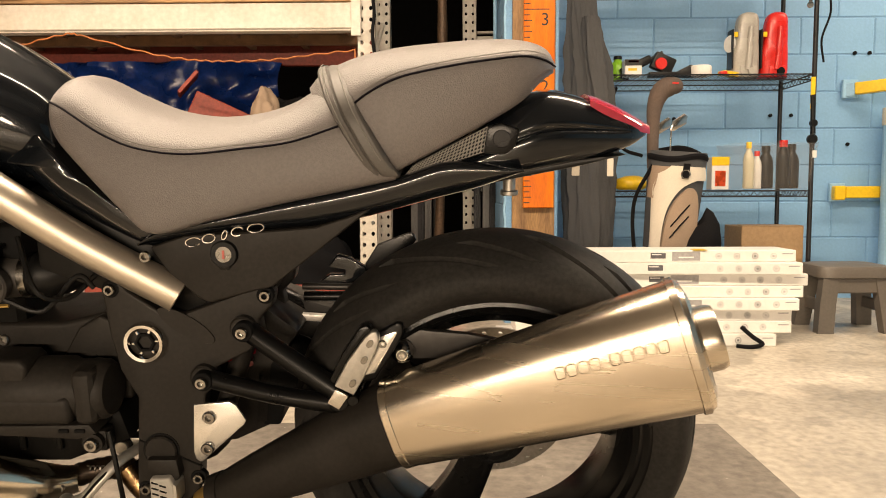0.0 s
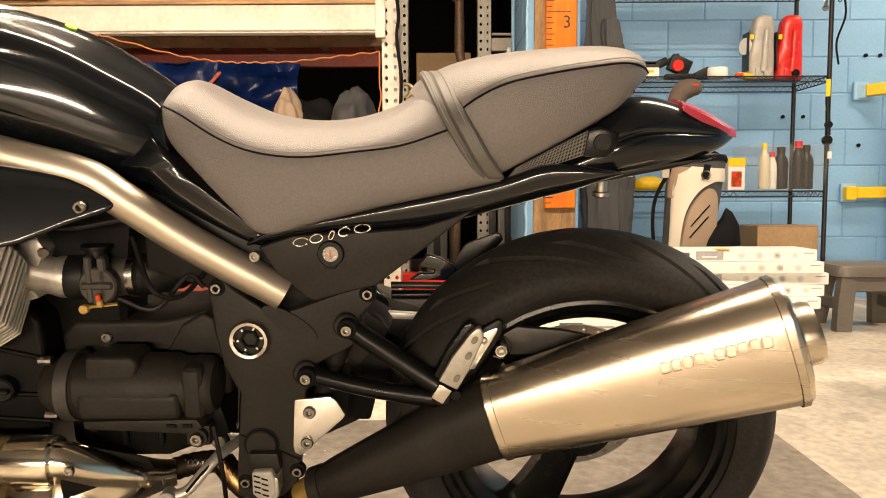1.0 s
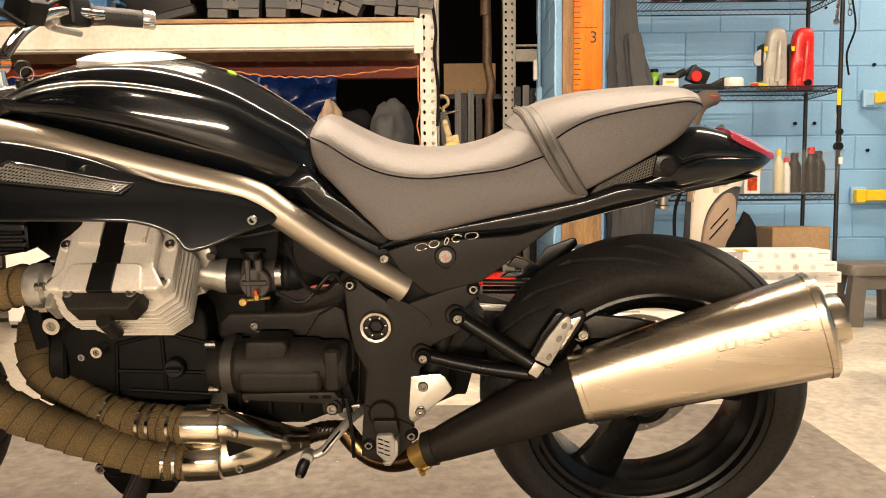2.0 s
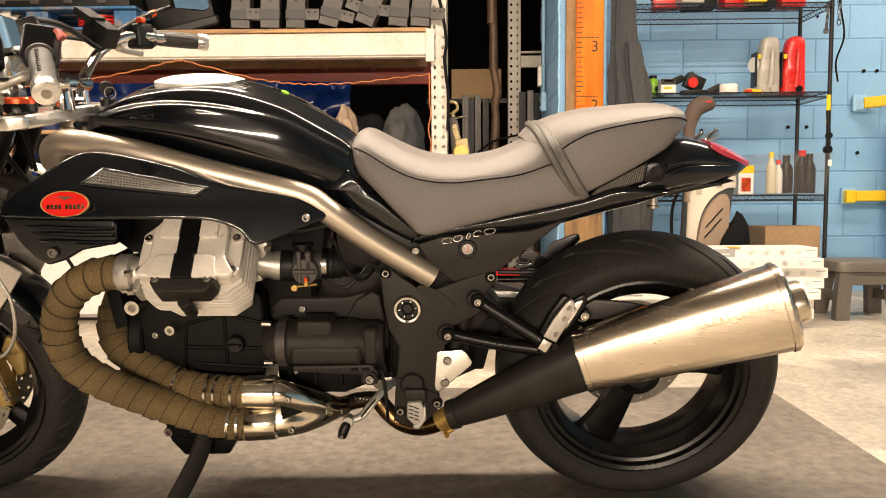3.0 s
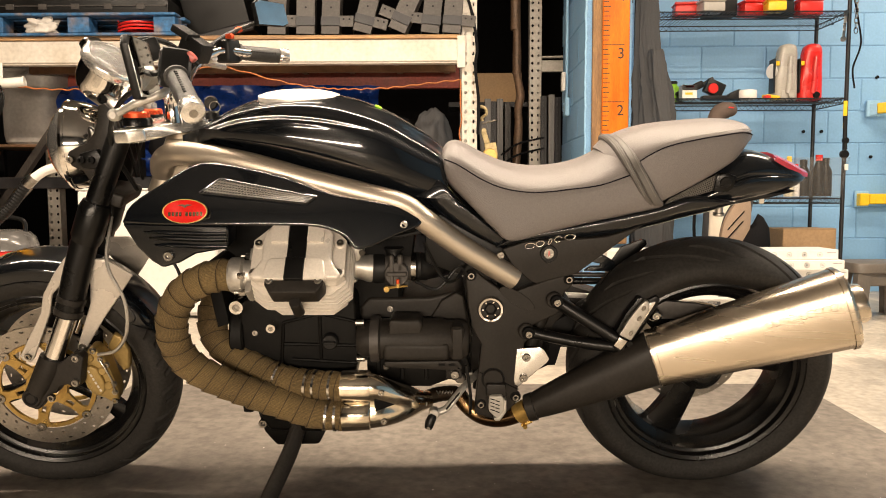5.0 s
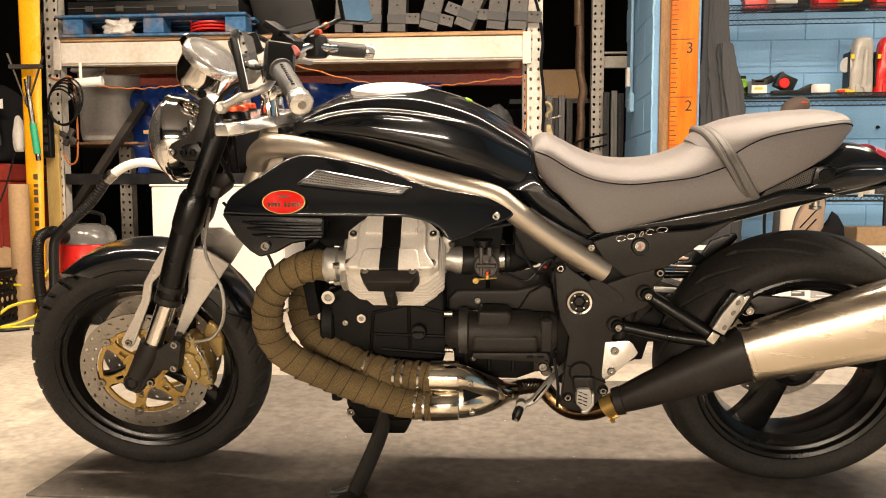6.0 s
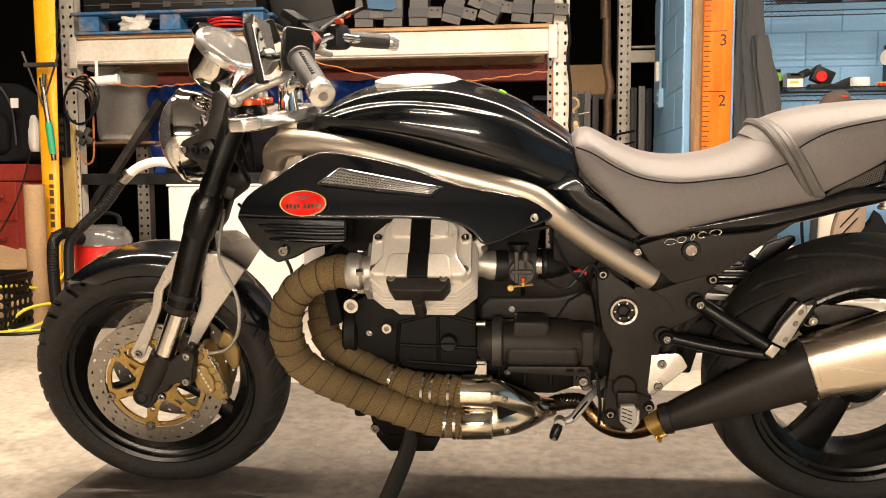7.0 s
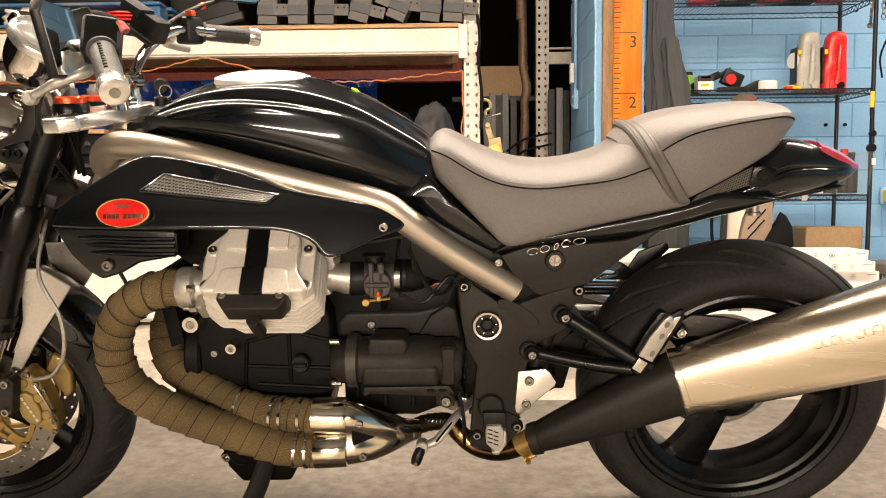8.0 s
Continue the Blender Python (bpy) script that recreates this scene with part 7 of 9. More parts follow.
lump("cloth_bag", pose(-2.3, 4.4, 0.851), (0.25, 0.2, 0.25), CLOTH_BLACK, "dark cloth bag lying in the rack", "bag", 12)
sack = lump("tan_sack", pose(-1.02, 4.25, 0.851), (0.09, 0.1, 0.24), CLOTH_TAN, "tan cloth sack standing in the rack", "bag", 17)
wedge = thing("red_box", pose(-1.4, 4.35, 0.851, 0, 0, 20), "rust red open carton lying in the rack", "box")
part("carton", moved(box(0.34, 0.22, 0.3, 0, 0, 0, 0.006), pose(0, 0, 0.07, 0, 24, 0)), RACK_RED, wedge)
part("carton_flap", moved(box(0.02, 0.22, 0.16, 0, 0, 0, 0.003), pose(-0.13, 0, 0.4, 0, 40, 0)), RACK_RED, wedge)
lump("cloth_bag", pose(-0.8, 4.4, FLOOR + 0.001), (0.25, 0.22, 0.3), CLOTH_BLACK, "dark bag on the floor under the rack", "bag", 21)
toolbox = thing("tool_box", pose(-0.17, 4.3, FLOOR), "red metal tool box under the rack", "box")
part("box_body", block(-0.25, 0.25, -0.12, 0.12, 0, 0.2, 0.008), PLASTIC_RED, toolbox)
part("box_lid", block(-0.255, 0.255, -0.125, 0.125, 0.202, 0.25, 0.012, 2), PLASTIC_RED, toolbox)
part("handle", sweep(spline([(-0.1, 0, 0.25), (-0.1, 0, 0.29), (0.1, 0, 0.29), (0.1, 0, 0.25)], 4), 0.008, 8), BLACK_METAL, toolbox)
cabinet = thing("white_cabinet", pose(-2.38, 4.1, FLOOR), "plain white cabinet standing under the rack", "cabinet")
part("cabinet_body", block(-0.42, 0.42, -0.2, 0.3, 0.02, 0.785, 0.006), WHITE_BOARD, cabinet)
part("cabinet_top", block(-0.43, 0.43, -0.212, 0.31, 0.786, 0.8, 0.004), WHITE_BOARD, cabinet)
for x in (-0.39, 0.39):
    for y in (-0.18, 0.27):
        part("leg", block(x - 0.02, x + 0.02, y - 0.02, y + 0.02, 0, 0.021, 0.002), PLASTIC_BLACK, cabinet)
part("cabinet_door", block(-0.415, 0.415, -0.214, -0.2005, 0.04, 0.78, 0.004), WHITE_BOARD, cabinet)
part("bin_board", block(-3.85, -3.2, 4.55, 5.02, 1.07, 1.088, 0.003), WOOD_DARK, shelf_low)
for x in (-3.83, -3.22):
    part("board_leg", block(x - 0.02, x + 0.02, 4.85, 4.89, FLOOR, 1.069, 0.002), BLACK_METAL, shelf_low)
cool = thing("storage_bin", pose(-3.51, 4.8, 1.089), "large grey rounded storage bin in the rack", "bin")
part("bin_body", loft([[(a * math.copysign(abs(math.cos(t)) ** 0.5, math.cos(t)), b * math.copysign(abs(math.sin(t)) ** 0.5, math.sin(t)), z) for t in np.linspace(0, 2 * math.pi, 33)[:-1]] for a, b, z in ((0.15, 0.17, 0.0), (0.178, 0.19, 0.02), (0.187, 0.2, 0.08), (0.192, 0.205, 0.5))]), BEIGE, cool)
part("bin_rim", block(-0.2, 0.2, -0.21, 0.21, 0.5, 0.53, 0.01), BEIGE, cool)
single("timber_strut", rod((-4.13, 4.5, FLOOR), (-3.12, 4.5, 1.36), 0.034, 4), DARK_TIMBER, Matrix(), "dark grey timber strut leaning in the rack", "timber")
for k, (x, z) in enumerate(((-2.72, 0.851), (-2.72, 0.98))):
    d = thing("drawer_unit", pose(x, 4.1, z), "dark grey plastic drawer in the rack", "drawer", "drawers in the rack")
    part("drawer_body", block(-0.16, 0.16, -0.06, 0.25, 0, 0.12, 0.006), PLASTIC_BLACK, d)
    part("drawer_handle", block(-0.05, 0.05, -0.075, -0.061, 0.05, 0.075, 0.003), GREY_METAL, d)
single("wood_offcut", block(-2.9, -2.58, 4.02, 4.12, 1.101, 1.125, 0.002), WOOD, Matrix(), "pale wood offcut lying on the drawers", "timber")

# ---- left corner ----
pole = thing("yellow_board", pose(-3.45, 3.72, FLOOR, 0, 0.6, 0), "tall yellow board with faded lettering leaning by the rack", "board")
part("board", loft([[(w * math.cos(a), 0.022 * math.sin(a), z) for a in np.linspace(0, 2 * math.pi, 25)[:-1]] for w, z in ((0.02, 0.0), (0.04, 0.03), (0.05, 0.4), (0.058, 1.2), (0.068, 2.0), (0.07, 2.5), (0.05, 2.75), (0.01, 2.85))]), BOARD_YELLOW, pole)
for k in range(8):
    part("lettering_bar", block(0.004, 0.03, -0.0235, -0.0195, 0.5 + k * 0.047, 0.5 + k * 0.047 + (0.034 if k % 3 else 0.02), 0.001), RUST_BROWN, pole)
cab = thing("tool_chest", pose(-4.15, 4.1, FLOOR), "dark red steel tool chest on the concrete floor", "chest")
part("chest_body", block(-0.5, 0.48, -0.28, 0.3, 0.0, 0.82, 0.01), RED_PAINT, cab)
part("chest_lid", block(-0.51, 0.49, -0.29, 0.31, 0.822, 0.93, 0.02, 3), RED_PAINT, cab)
for k in range(3):
    part("drawer", block(-0.48, 0.42, -0.292, -0.281, 0.06 + k * 0.26, 0.3 + k * 0.26, 0.006), RED_PAINT, cab)
    part("drawer_pull", block(-0.2, 0.35, -0.32, -0.293, 0.2 + k * 0.26, 0.225 + k * 0.26, 0.006), RED_PAINT, cab)
single("cardboard_tube", turn([(0.05, 0), (0.055, 0), (0.055, 0.8), (0.05, 0.8)], 28, "z"), CARDBOARD, pose(-3.455, 3.58, FLOOR), "brown cardboard tube standing upright on the floor", "tube")
for k, (x, y, r, tilt) in enumerate(((-3.78, 3.66, 0.33, 46), (-3.72, 3.74, 0.36, 50))):
    single("round_board", moved(disc_body(r, -0.012, 0.012, 48, "z"), pose(0, 0, r * math.sin(radians(tilt)) + 0.012, tilt, 0, 14)), CARDBOARD, pose(x, y, FLOOR), "round brown board leaning behind the crate", "board", "round boards")
crate = thing("milk_crate", pose(-3.62, 3.42, FLOOR, 0, 0, 4), "black plastic milk crate on the floor", "crate")


def crate_wall(w, h):
    return thick(tiled(lambda s, t: ((s / 7 - 0.5) * w, 0, 0.015 + t / 5 * h), 7, 5, 0.36), 0.006)


for a, d in ((0, 0.17), (180, 0.17), (90, 0.17), (270, 0.17)):
    part("crate_wall", moved(crate_wall(0.34, 0.255), pose(0, 0, 0, 0, 0, a) @ pose(0, -d, 0)), PLASTIC_BLACK, crate)
    part("crate_rim", moved(block(-0.178, 0.178, -0.008, 0.008, 0.27, 0.305, 0.003), pose(0, 0, 0, 0, 0, a) @ pose(0, -d, 0)), PLASTIC_BLACK, crate)
part("crate_floor", block(-0.168, 0.168, -0.168, 0.168, 0, 0.014, 0.002), PLASTIC_BLACK, crate)
for k in range(5):
    single("steel_pipe", rod((-3.72 + 0.045 * k, 3.36 + 0.03 * (k % 3), 0.016), (-3.76 + 0.06 * k, 3.42, 0.25 + 0.03 * (k % 2)), 0.009, 10), STEEL, pose(0, 0, FLOOR), "short steel pipe standing in the crate", "pipe", "pipes in the crate")
single("power_lead", sweep(spline([(-3.38, 3.75, 0.29), (-3.4, 3.6, 0.2), (-3.52, 3.42, 0.23), (-3.63, 3.3, 0.2), (-3.62, 3.22, 0.04), (-3.5, 3.2, 0.008), (-3.36, 3.3, 0.01), (-3.26, 3.42, 0.06), (-3.3, 3.5, 0.12), (-3.42, 3.4, 0.1), (-3.46, 3.3, 0.01), (-3.3, 3.26, 0.008), (-3.15, 3.36, 0.01)], 10), 0.009, 8), YELLOW_CORD, pose(0, 0, FLOOR), "yellow power cord looped on the concrete floor", "cord")
single("plug_lead", sweep(spline([(-3.47, 3.22, 0.085), (-3.5, 3.19, 0.04), (-3.46, 3.16, 0.009), (-3.3, 3.17, 0.008), (-3.2, 3.24, 0.008)], 8), 0.01, 8), PLASTIC_BLACK, pose(0, 0, FLOOR), "black cable plug lying on the floor", "cord")
single("hanging_wire", sweep(spline([(-3.57, 3.9, 1.5), (-3.62, 3.85, 1.1), (-3.68, 3.75, 0.7), (-3.8, 3.6, 0.35)], 8), 0.005, 6), PLASTIC_BLACK, Matrix(), "thin black wire hanging by the rack", "cord")
vac = thing("shop_vacuum", pose(-2.998, 3.5, FLOOR), "red and black workshop vacuum cleaner with hose", "vacuum")
part("base", turn([(0, 0.03), (0.13, 0.03), (0.145, 0.06), (0.147, 0.225), (0, 0.225)], 36, "z", closed=False), PLASTIC_BLACK, vac)
part("tank", turn([(0, 0.226), (0.145, 0.226), (0.149, 0.24), (0.153, 0.45), (0.148, 0.46), (0, 0.46)], 36, "z", closed=False), PLASTIC_RED, vac)
part("motor_head", turn([(0, 0.575), (0.06, 0.572), (0.11, 0.56), (0.14, 0.53), (0.153, 0.49), (0.155, 0.461), (0, 0.461)], 36, "z", closed=False), SMOKE_PLASTIC, vac, "smoky grey motor cover")
part("handle", sweep(spline([(-0.1, 0, 0.55), (-0.09, 0, 0.62), (0, 0, 0.64), (0.09, 0, 0.62), (0.1, 0, 0.55)], 5), 0.012, 8), PLASTIC_BLACK, vac)
part("hose_port", rod((-0.05, -0.14, 0.5), (-0.05, -0.2, 0.52), 0.035, 16), PLASTIC_BLACK, vac)
for a in range(4):
    part("caster", disc_body(0.028, -0.012, 0.012, 14, "y", (0.12 * math.cos(a * 1.57 + 0.8), 0.12 * math.sin(a * 1.57 + 0.8), 0.029)), PLASTIC_BLACK, vac)
path = spline([(-0.05, -0.19, 0.52), (-0.07, -0.23, 0.54), (-0.13, -0.25, 0.5), (-0.15, -0.24, 0.35), (-0.15, -0.22, 0.15), (-0.12, -0.2, 0.04)], 22)
part("hose", sweep(path, [0.028 + 0.003 * (k % 2) for k in range(len(path))], 14), PLASTIC_BLACK, vac)
wand = thing("vacuum_wand", pose(0, 0, FLOOR), "black vacuum hose with pale metal wand end", "hose")
path = spline([(-3.03, 3.2, 0.02), (-3.022, 3.2, 0.28), (-3.015, 3.2, 0.46), (-2.985, 3.2, 0.53), (-2.9, 3.2, 0.61), (-2.8, 3.2, 0.7), (-2.7, 3.2, 0.83)], 20)
part("hose", sweep(path, [0.026 + (0.003 * (k % 2) if k > 70 else 0) for k in range(len(path))], 14), PLASTIC_BLACK, wand)
part("collar", rod((-2.71, 3.2, 0.815), (-2.665, 3.2, 0.855), 0.03, 16), STEEL, wand)
part("wand_end", sweep(spline([(-2.68, 3.2, 0.842), (-2.6, 3.2, 0.89), (-2.5, 3.2, 0.91), (-2.4, 3.22, 0.885), (-2.3, 3.25, 0.83)], 6), 0.024, 16), PLASTIC_WHITE, wand)
strip = thing("power_strip", pose(-3.485, 3.935, 0.95), "black power strip hung on the rack upright", "socket")
part("strip_body", block(-0.035, 0.035, -0.03, 0.02, 0, 0.27, 0.006), PLASTIC_BLACK, strip)
for k in range(4):
    part("socket", block(-0.018, 0.018, -0.032, -0.029, 0.04 + k * 0.055, 0.075 + k * 0.055, 0.002), GREY_METAL, strip)
part("plug", block(-0.06, -0.02, -0.06, -0.03, 0.2, 0.24, 0.006), PLASTIC_BLACK, strip)
single("cream_board", block(-3.525, -3.44, 3.97, 3.995, 0.2, 1.16, 0.003), PALE_TIMBER, Matrix(), "narrow pale yellow timber fixed to the rack upright", "board")
for k in range(5):
    r = 0.085 + 0.006 * k
    single("cable_loop", sweep([(r * math.cos(a), -0.01 - 0.006 * k, r * 1.35 * math.sin(a)) for a in np.linspace(0, 2 * math.pi, 33)], 0.0055, 6), PLASTIC_BLACK, pose(-3.375 + 0.01 * k, 3.93, 1.265 + 0.008 * k, 0, 10 * k - 20, 0), "coiled black cable hanging on the rack upright", "cable", "cable coil")
single("orange_hook_cord", sweep(spline([(-3.46, 3.95, 1.45), (-3.38, 3.93, 1.43), (-3.33, 3.93, 1.455), (-3.3, 3.93, 1.42), (-3.29, 3.94, 1.3), (-3.29, 3.94, 1.08), (-3.3, 3.94, 0.94), (-3.35, 3.94, 0.91), (-3.39, 3.94, 0.98)], 8), 0.0065, 6), ORANGE_CORD, Matrix(), "orange cord wound on the rack upright", "cord")
single("cable_splitter", moved(join(box(0.12, 0.03, 0.035, 0, 0, 0, 0.008, 2), box(0.035, 0.03, 0.12, 0, 0, -0.04, 0.008, 2)), pose(-3.35, 3.93, 1.06, 0, 30, 0)), GREY_METAL, Matrix(), "grey cross-shaped cable splitter hanging on a cord", "socket")
mop = thing("mop_handle", pose(-3.43, 3.66, 0), "mop frame with green sleeve hung by the board", "mop")
part("shaft", rod((0, 0, 1.4), (0.055, 0, 0.92), 0.014, 12), STEEL, mop)
part("sleeve", rod((0.03, 0, 1.14), (0.05, 0, 0.96), 0.02, 12), PLASTIC_TEAL, mop)
part("head_frame", join(sweep([(-0.11, 0, 1.55), (0.0, 0, 1.24), (0.11, 0, 1.53)], 0.007, 8), box(0.2, 0.03, 0.025, 0, 0, 1.46, 0.004), rod((0, 0, 1.25), (0.02, 0, 1.42), 0.012, 8)), GREY_METAL, mop)
net = thing("net_bag", pose(-3.53, 3.93, 0), "dark net hanging in the corner", "net")
for k in range(9):
    part("strand", sweep(spline([(0.012 * math.sin(k * 2.1), 0.012 * math.cos(k * 1.3), 2.3), (0.04 * math.sin(k * 1.1), 0.03 * math.cos(k * 2.7), 1.95), (0.05 * math.sin(k * 1.7 + 1), 0.03 * math.cos(k), 1.75), (0.03 * math.sin(k * 0.7), 0.02 * math.cos(k * 2), 1.58)], 6), 0.0025, 5), CLOTH_GREY, net)
lump("clear_bag", pose(-3.57, 3.78, 0.98), (0.035, 0.03, 0.13), BAG, "clear plastic bag hanging by the board", "bag", 31, 0.2, 2)
work_bag = thing("work_bag", pose(-3.98, 4.1, 0.931), "black work bag lying on the tool chest", "bag")
bag_rings = []
for k in range(25):
    s = k / 24
    half = 0.3 * math.sin(math.pi * min(1, 0.12 + s * 0.86)) ** 0.45
    bag_rings.append([(half * math.cos(a) * (1 + 0.07 * math.sin(5 * a + 9 * s)) + 0.02 * math.sin(7 * s), 0.14 * (1 - 0.5 * s) * math.sin(a) * (1 + 0.1 * math.sin(3 * a + 8 * s)), 0.5 * s) for a in np.linspace(0, 2 * math.pi, 49)[:-1]])
part("bag_body", loft(bag_rings), CLOTH_BLACK, work_bag, "", 80)
part("bag_pocket", loft([[(-0.02 + 0.13 * w * math.cos(a), -0.13 - 0.05 * d * math.sin(a), z) for a in np.linspace(0, math.pi, 15)] + [(-0.02 - 0.13 * w, -0.12, z), (-0.02 + 0.13 * w, -0.12, z)] for w, d, z in ((0.7, 0.4, 0.04), (1.0, 1.0, 0.08), (1.0, 0.9, 0.24), (0.7, 0.3, 0.3))]), CLOTH_BLACK, work_bag, "", 80)
part("bag_strap", sweep(spline([(-0.2, -0.12, 0.1), (-0.15, -0.15, 0.35), (-0.02, -0.1, 0.5), (0.12, -0.12, 0.36), (0.17, -0.15, 0.1)], 8), 0.014, 8, squash=0.35), CLOTH_GREY, work_bag)
single("bag_tag", block(-3.82, -3.77, 3.925, 3.935, 1.26, 1.32, 0.002), WHITE_CARD, Matrix(), "small white tag on the black bag", "tag")
# ---- between rack and pier ----
hoist = thing("chain_hoist", pose(-0.34, 4.1, 1.005), "small yellow cable puller hanging on a hook by the rack", "hoist")
part("hook", sweep(spline([(-0.02, 0, 0.2), (-0.035, 0, 0.24), (-0.015, 0, 0.275), (0.02, 0, 0.265), (0.028, 0, 0.23), (0.0, 0, 0.205), (0.01, 0, 0.17)], 6), 0.01, 10), TAN_METAL, hoist)
part("side_plate", prism([(-0.02, 0.18), (0.02, 0.19), (0.04, 0.12), (0.05, 0.02), (0.1, 0.02), (0.11, -0.06), (0.0, -0.08), (-0.01, 0.02)], -0.02, -0.015, 0.002), GREY_METAL, hoist)
part("swivel", join(box(0.028, 0.03, 0.05, 0.008, 0, 0.135, 0.006, 2), disc_body(0.016, -0.024, 0.02, 16, "y", (0.012, 0, 0.125))), TAN_METAL, hoist)
part("link_plate", moved(box(0.036, 0.026, 0.085, 0, 0, 0, 0.005, 2), pose(0.034, -0.008, 0.045, 0, -18, 0)), TAN_METAL, hoist)
part("frame_plate", moved(box(0.075, 0.03, 0.09, 0, 0, 0, 0.006, 2), pose(0.065, -0.012, -0.04, 0, -10, 0)), TAN_METAL, hoist)
part("drum", disc_body(0.05, -0.03, 0.03, 24, "y", (0.05, 0, -0.03)), GOLD, hoist)
part("lever", rod((0.0, -0.02, 0.17), (0.09, -0.03, 0.19), 0.006, 8), STEEL, hoist)
part("hanger", rod((-0.02, 0, 0.27), (-0.06, 0, 0.6), 0.004, 6), BLACK_METAL, hoist)
for k, (x, top, m) in enumerate(((-0.245, 1.49, TRACK_STEEL), (-0.2, 1.47, BLACK_METAL), (-0.15, 1.49, TRACK_STEEL), (-0.09, 1.46, GREY_METAL), (0.19, 1.51, BLACK_METAL), (0.25, 1.52, TRACK_STEEL), (0.3, 1.5, BLACK_METAL))):
    single("metal_track", join(block(-0.024, 0.024, 0, 0.004, 0, top, 0.001), block(-0.024, -0.019, 0, 0.03, 0, top, 0.001), block(0.019, 0.024, 0, 0.03, 0, top, 0.001), block(-0.006, 0.006, -0.008, 0, 0, top, 0.001)), m, pose(x, 5.2, FLOOR, -2, 0, 0), "grey steel track leaning upright against the rack", "track", "steel tracks")
pipe_path = spline([(-0.08, 5.0, 0.0), (-0.07, 5.0, 0.4), (-0.055, 5.0, 0.8), (-0.035, 5.0, 1.1), (-0.028, 5.0, 1.25), (-0.032, 5.0, 1.36), (-0.015, 5.0, 1.46), (-0.028, 5.0, 1.54), (-0.042, 5.0, 1.63), (-0.043, 5.0, 1.8), (-0.045, 5.0, 2.0), (-0.052, 5.0, 2.2), (-0.055, 5.0, 2.6)], 8)
old_pipe = thing("exhaust_pipe", Matrix(), "old brown exhaust pipe hanging upright", "pipe")
part("pipe", sweep(pipe_path, [0.031 + 0.002 * math.sin(k * 0.3) for k in range(len(pipe_path))], 18), RUST_BROWN, old_pipe)
for z, h, r in ((1.63, 0.012, 0.034), (1.76, 0.008, 0.0335), (2.1, 0.16, 0.0365)):
    part("pipe_collar", sweep([(-0.044 - 0.01 * (z > 2), 5.0, z - h), (-0.044 - 0.01 * (z > 2), 5.0, z + h)], r, 18), RUST_BROWN, old_pipe)
for z in (1.1, 1.02):
    single("cable_tie", sweep(spline([(-0.16, 4.97, z - 0.08), (-0.04, 4.94, z), (0.16, 4.98, z + 0.05)], 6), 0.008, 6), CLOTH_BLACK, Matrix(), "black strap tied round the pipe", "strap")
carton = thing("carton", pose(-0.15, 5.75, 1.48), "brown cardboard carton on the far rack", "box")
part("carton_body", block(-0.2, 0.2, -0.15, 0.15, 0, 0.24, 0.004), CARDBOARD, carton)
part("carton_shelf", block(-0.4, 0.3, -0.2, 0.2, -0.04, -0.001, 0.002), BLACK_METAL, carton)
ridge = random.Random(5)
part("paint_ridge", sweep([(0.306 + ridge.uniform(-0.003, 0.003), 4.109 + ridge.uniform(-0.003, 0.002), 0.2 + 0.03 * k) for k in range(88)], [ridge.uniform(0.004, 0.009) for k in range(88)], 7), PALE_BLUE, pier, "rough pale mortar ridge")
switch = thing("light_switch", pose(0.302, 4.72, 1.28), "pale blue switch box with conduit on the pier", "switch")
part("switch_box", block(-0.035, 0.0, -0.04, 0.04, 0, 0.13, 0.006), PALE_BLUE, switch)
for z in (0.03, 0.085):
    part("switch_button", disc_body(0.013, -0.042, -0.036, 14, "x", (0, 0, z)), PALE_BLUE, switch)
part("conduit", rod((-0.018, 0, 0.13), (-0.018, 0, 1.2), 0.011, 10), PALE_BLUE, switch)
part("cable_clip", block(-0.06, -0.035, -0.06, 0.0, 0.17, 0.3, 0.004), PLASTIC_WHITE, switch)

# ---- pier with board and giant rule ----
single("backing_board", block(0.343, 0.57, 4.076, 4.108, 0.42, 2.75, 0.003), BROWN_TIMBER, Matrix(), "raw timber board fixed to the block pier", "board")
rule = thing("wooden_ruler", pose(0.48, 4.045, 0.61), "large orange wooden ruler with black marks", "ruler")
part("rule_board", block(-0.081, 0.081, 0, 0.03, 0, 2.05, 0.004), ORANGE, rule)
FOOT = 0.345
for k in range(1, 68):
    inch = k * FOOT / 12
    long_mark = 0.135 if k % 12 == 0 else (0.045 if k % 2 == 0 else 0.036)
    part("mark", block(-0.081 + 0.002, -0.081 + long_mark - 0.002, -0.0012, 0.001, inch - 0.0025, inch + 0.0025, 0), INK, rule)
for k in range(1, 6):
    part("numeral", letters(str(k), 0.092, 0.001, pose(0.03, -0.001, k * FOOT - 0.055, 90, 0, 0)), INK, rule)

# ---- coat hanging at the end of the wire shelf ----
def fold(a, z, seed):
    slow = noise.noise(Vector((math.cos(a) * 1.3 + seed, math.sin(a) * 1.3, z * 0.7)))
    wide = noise.noise(Vector((math.cos(a) * 2.8 + seed * 2, math.sin(a) * 2.8, z * 1.3)))
    crease = 1 - abs(math.sin(2.5 * a + 0.9 * z + 2.5 * slow + seed))
    wrinkle = noise.noise(Vector((math.cos(a) * 6 + seed, math.sin(a) * 6, z * 9))) + 0.6 * noise.noise(Vector((math.cos(a) * 11, math.sin(a) * 11 + seed, z * 16)))
    return 1.0 + 0.2 * slow + 0.2 * wide + 0.26 * crease ** 2 + 0.12 * wrinkle


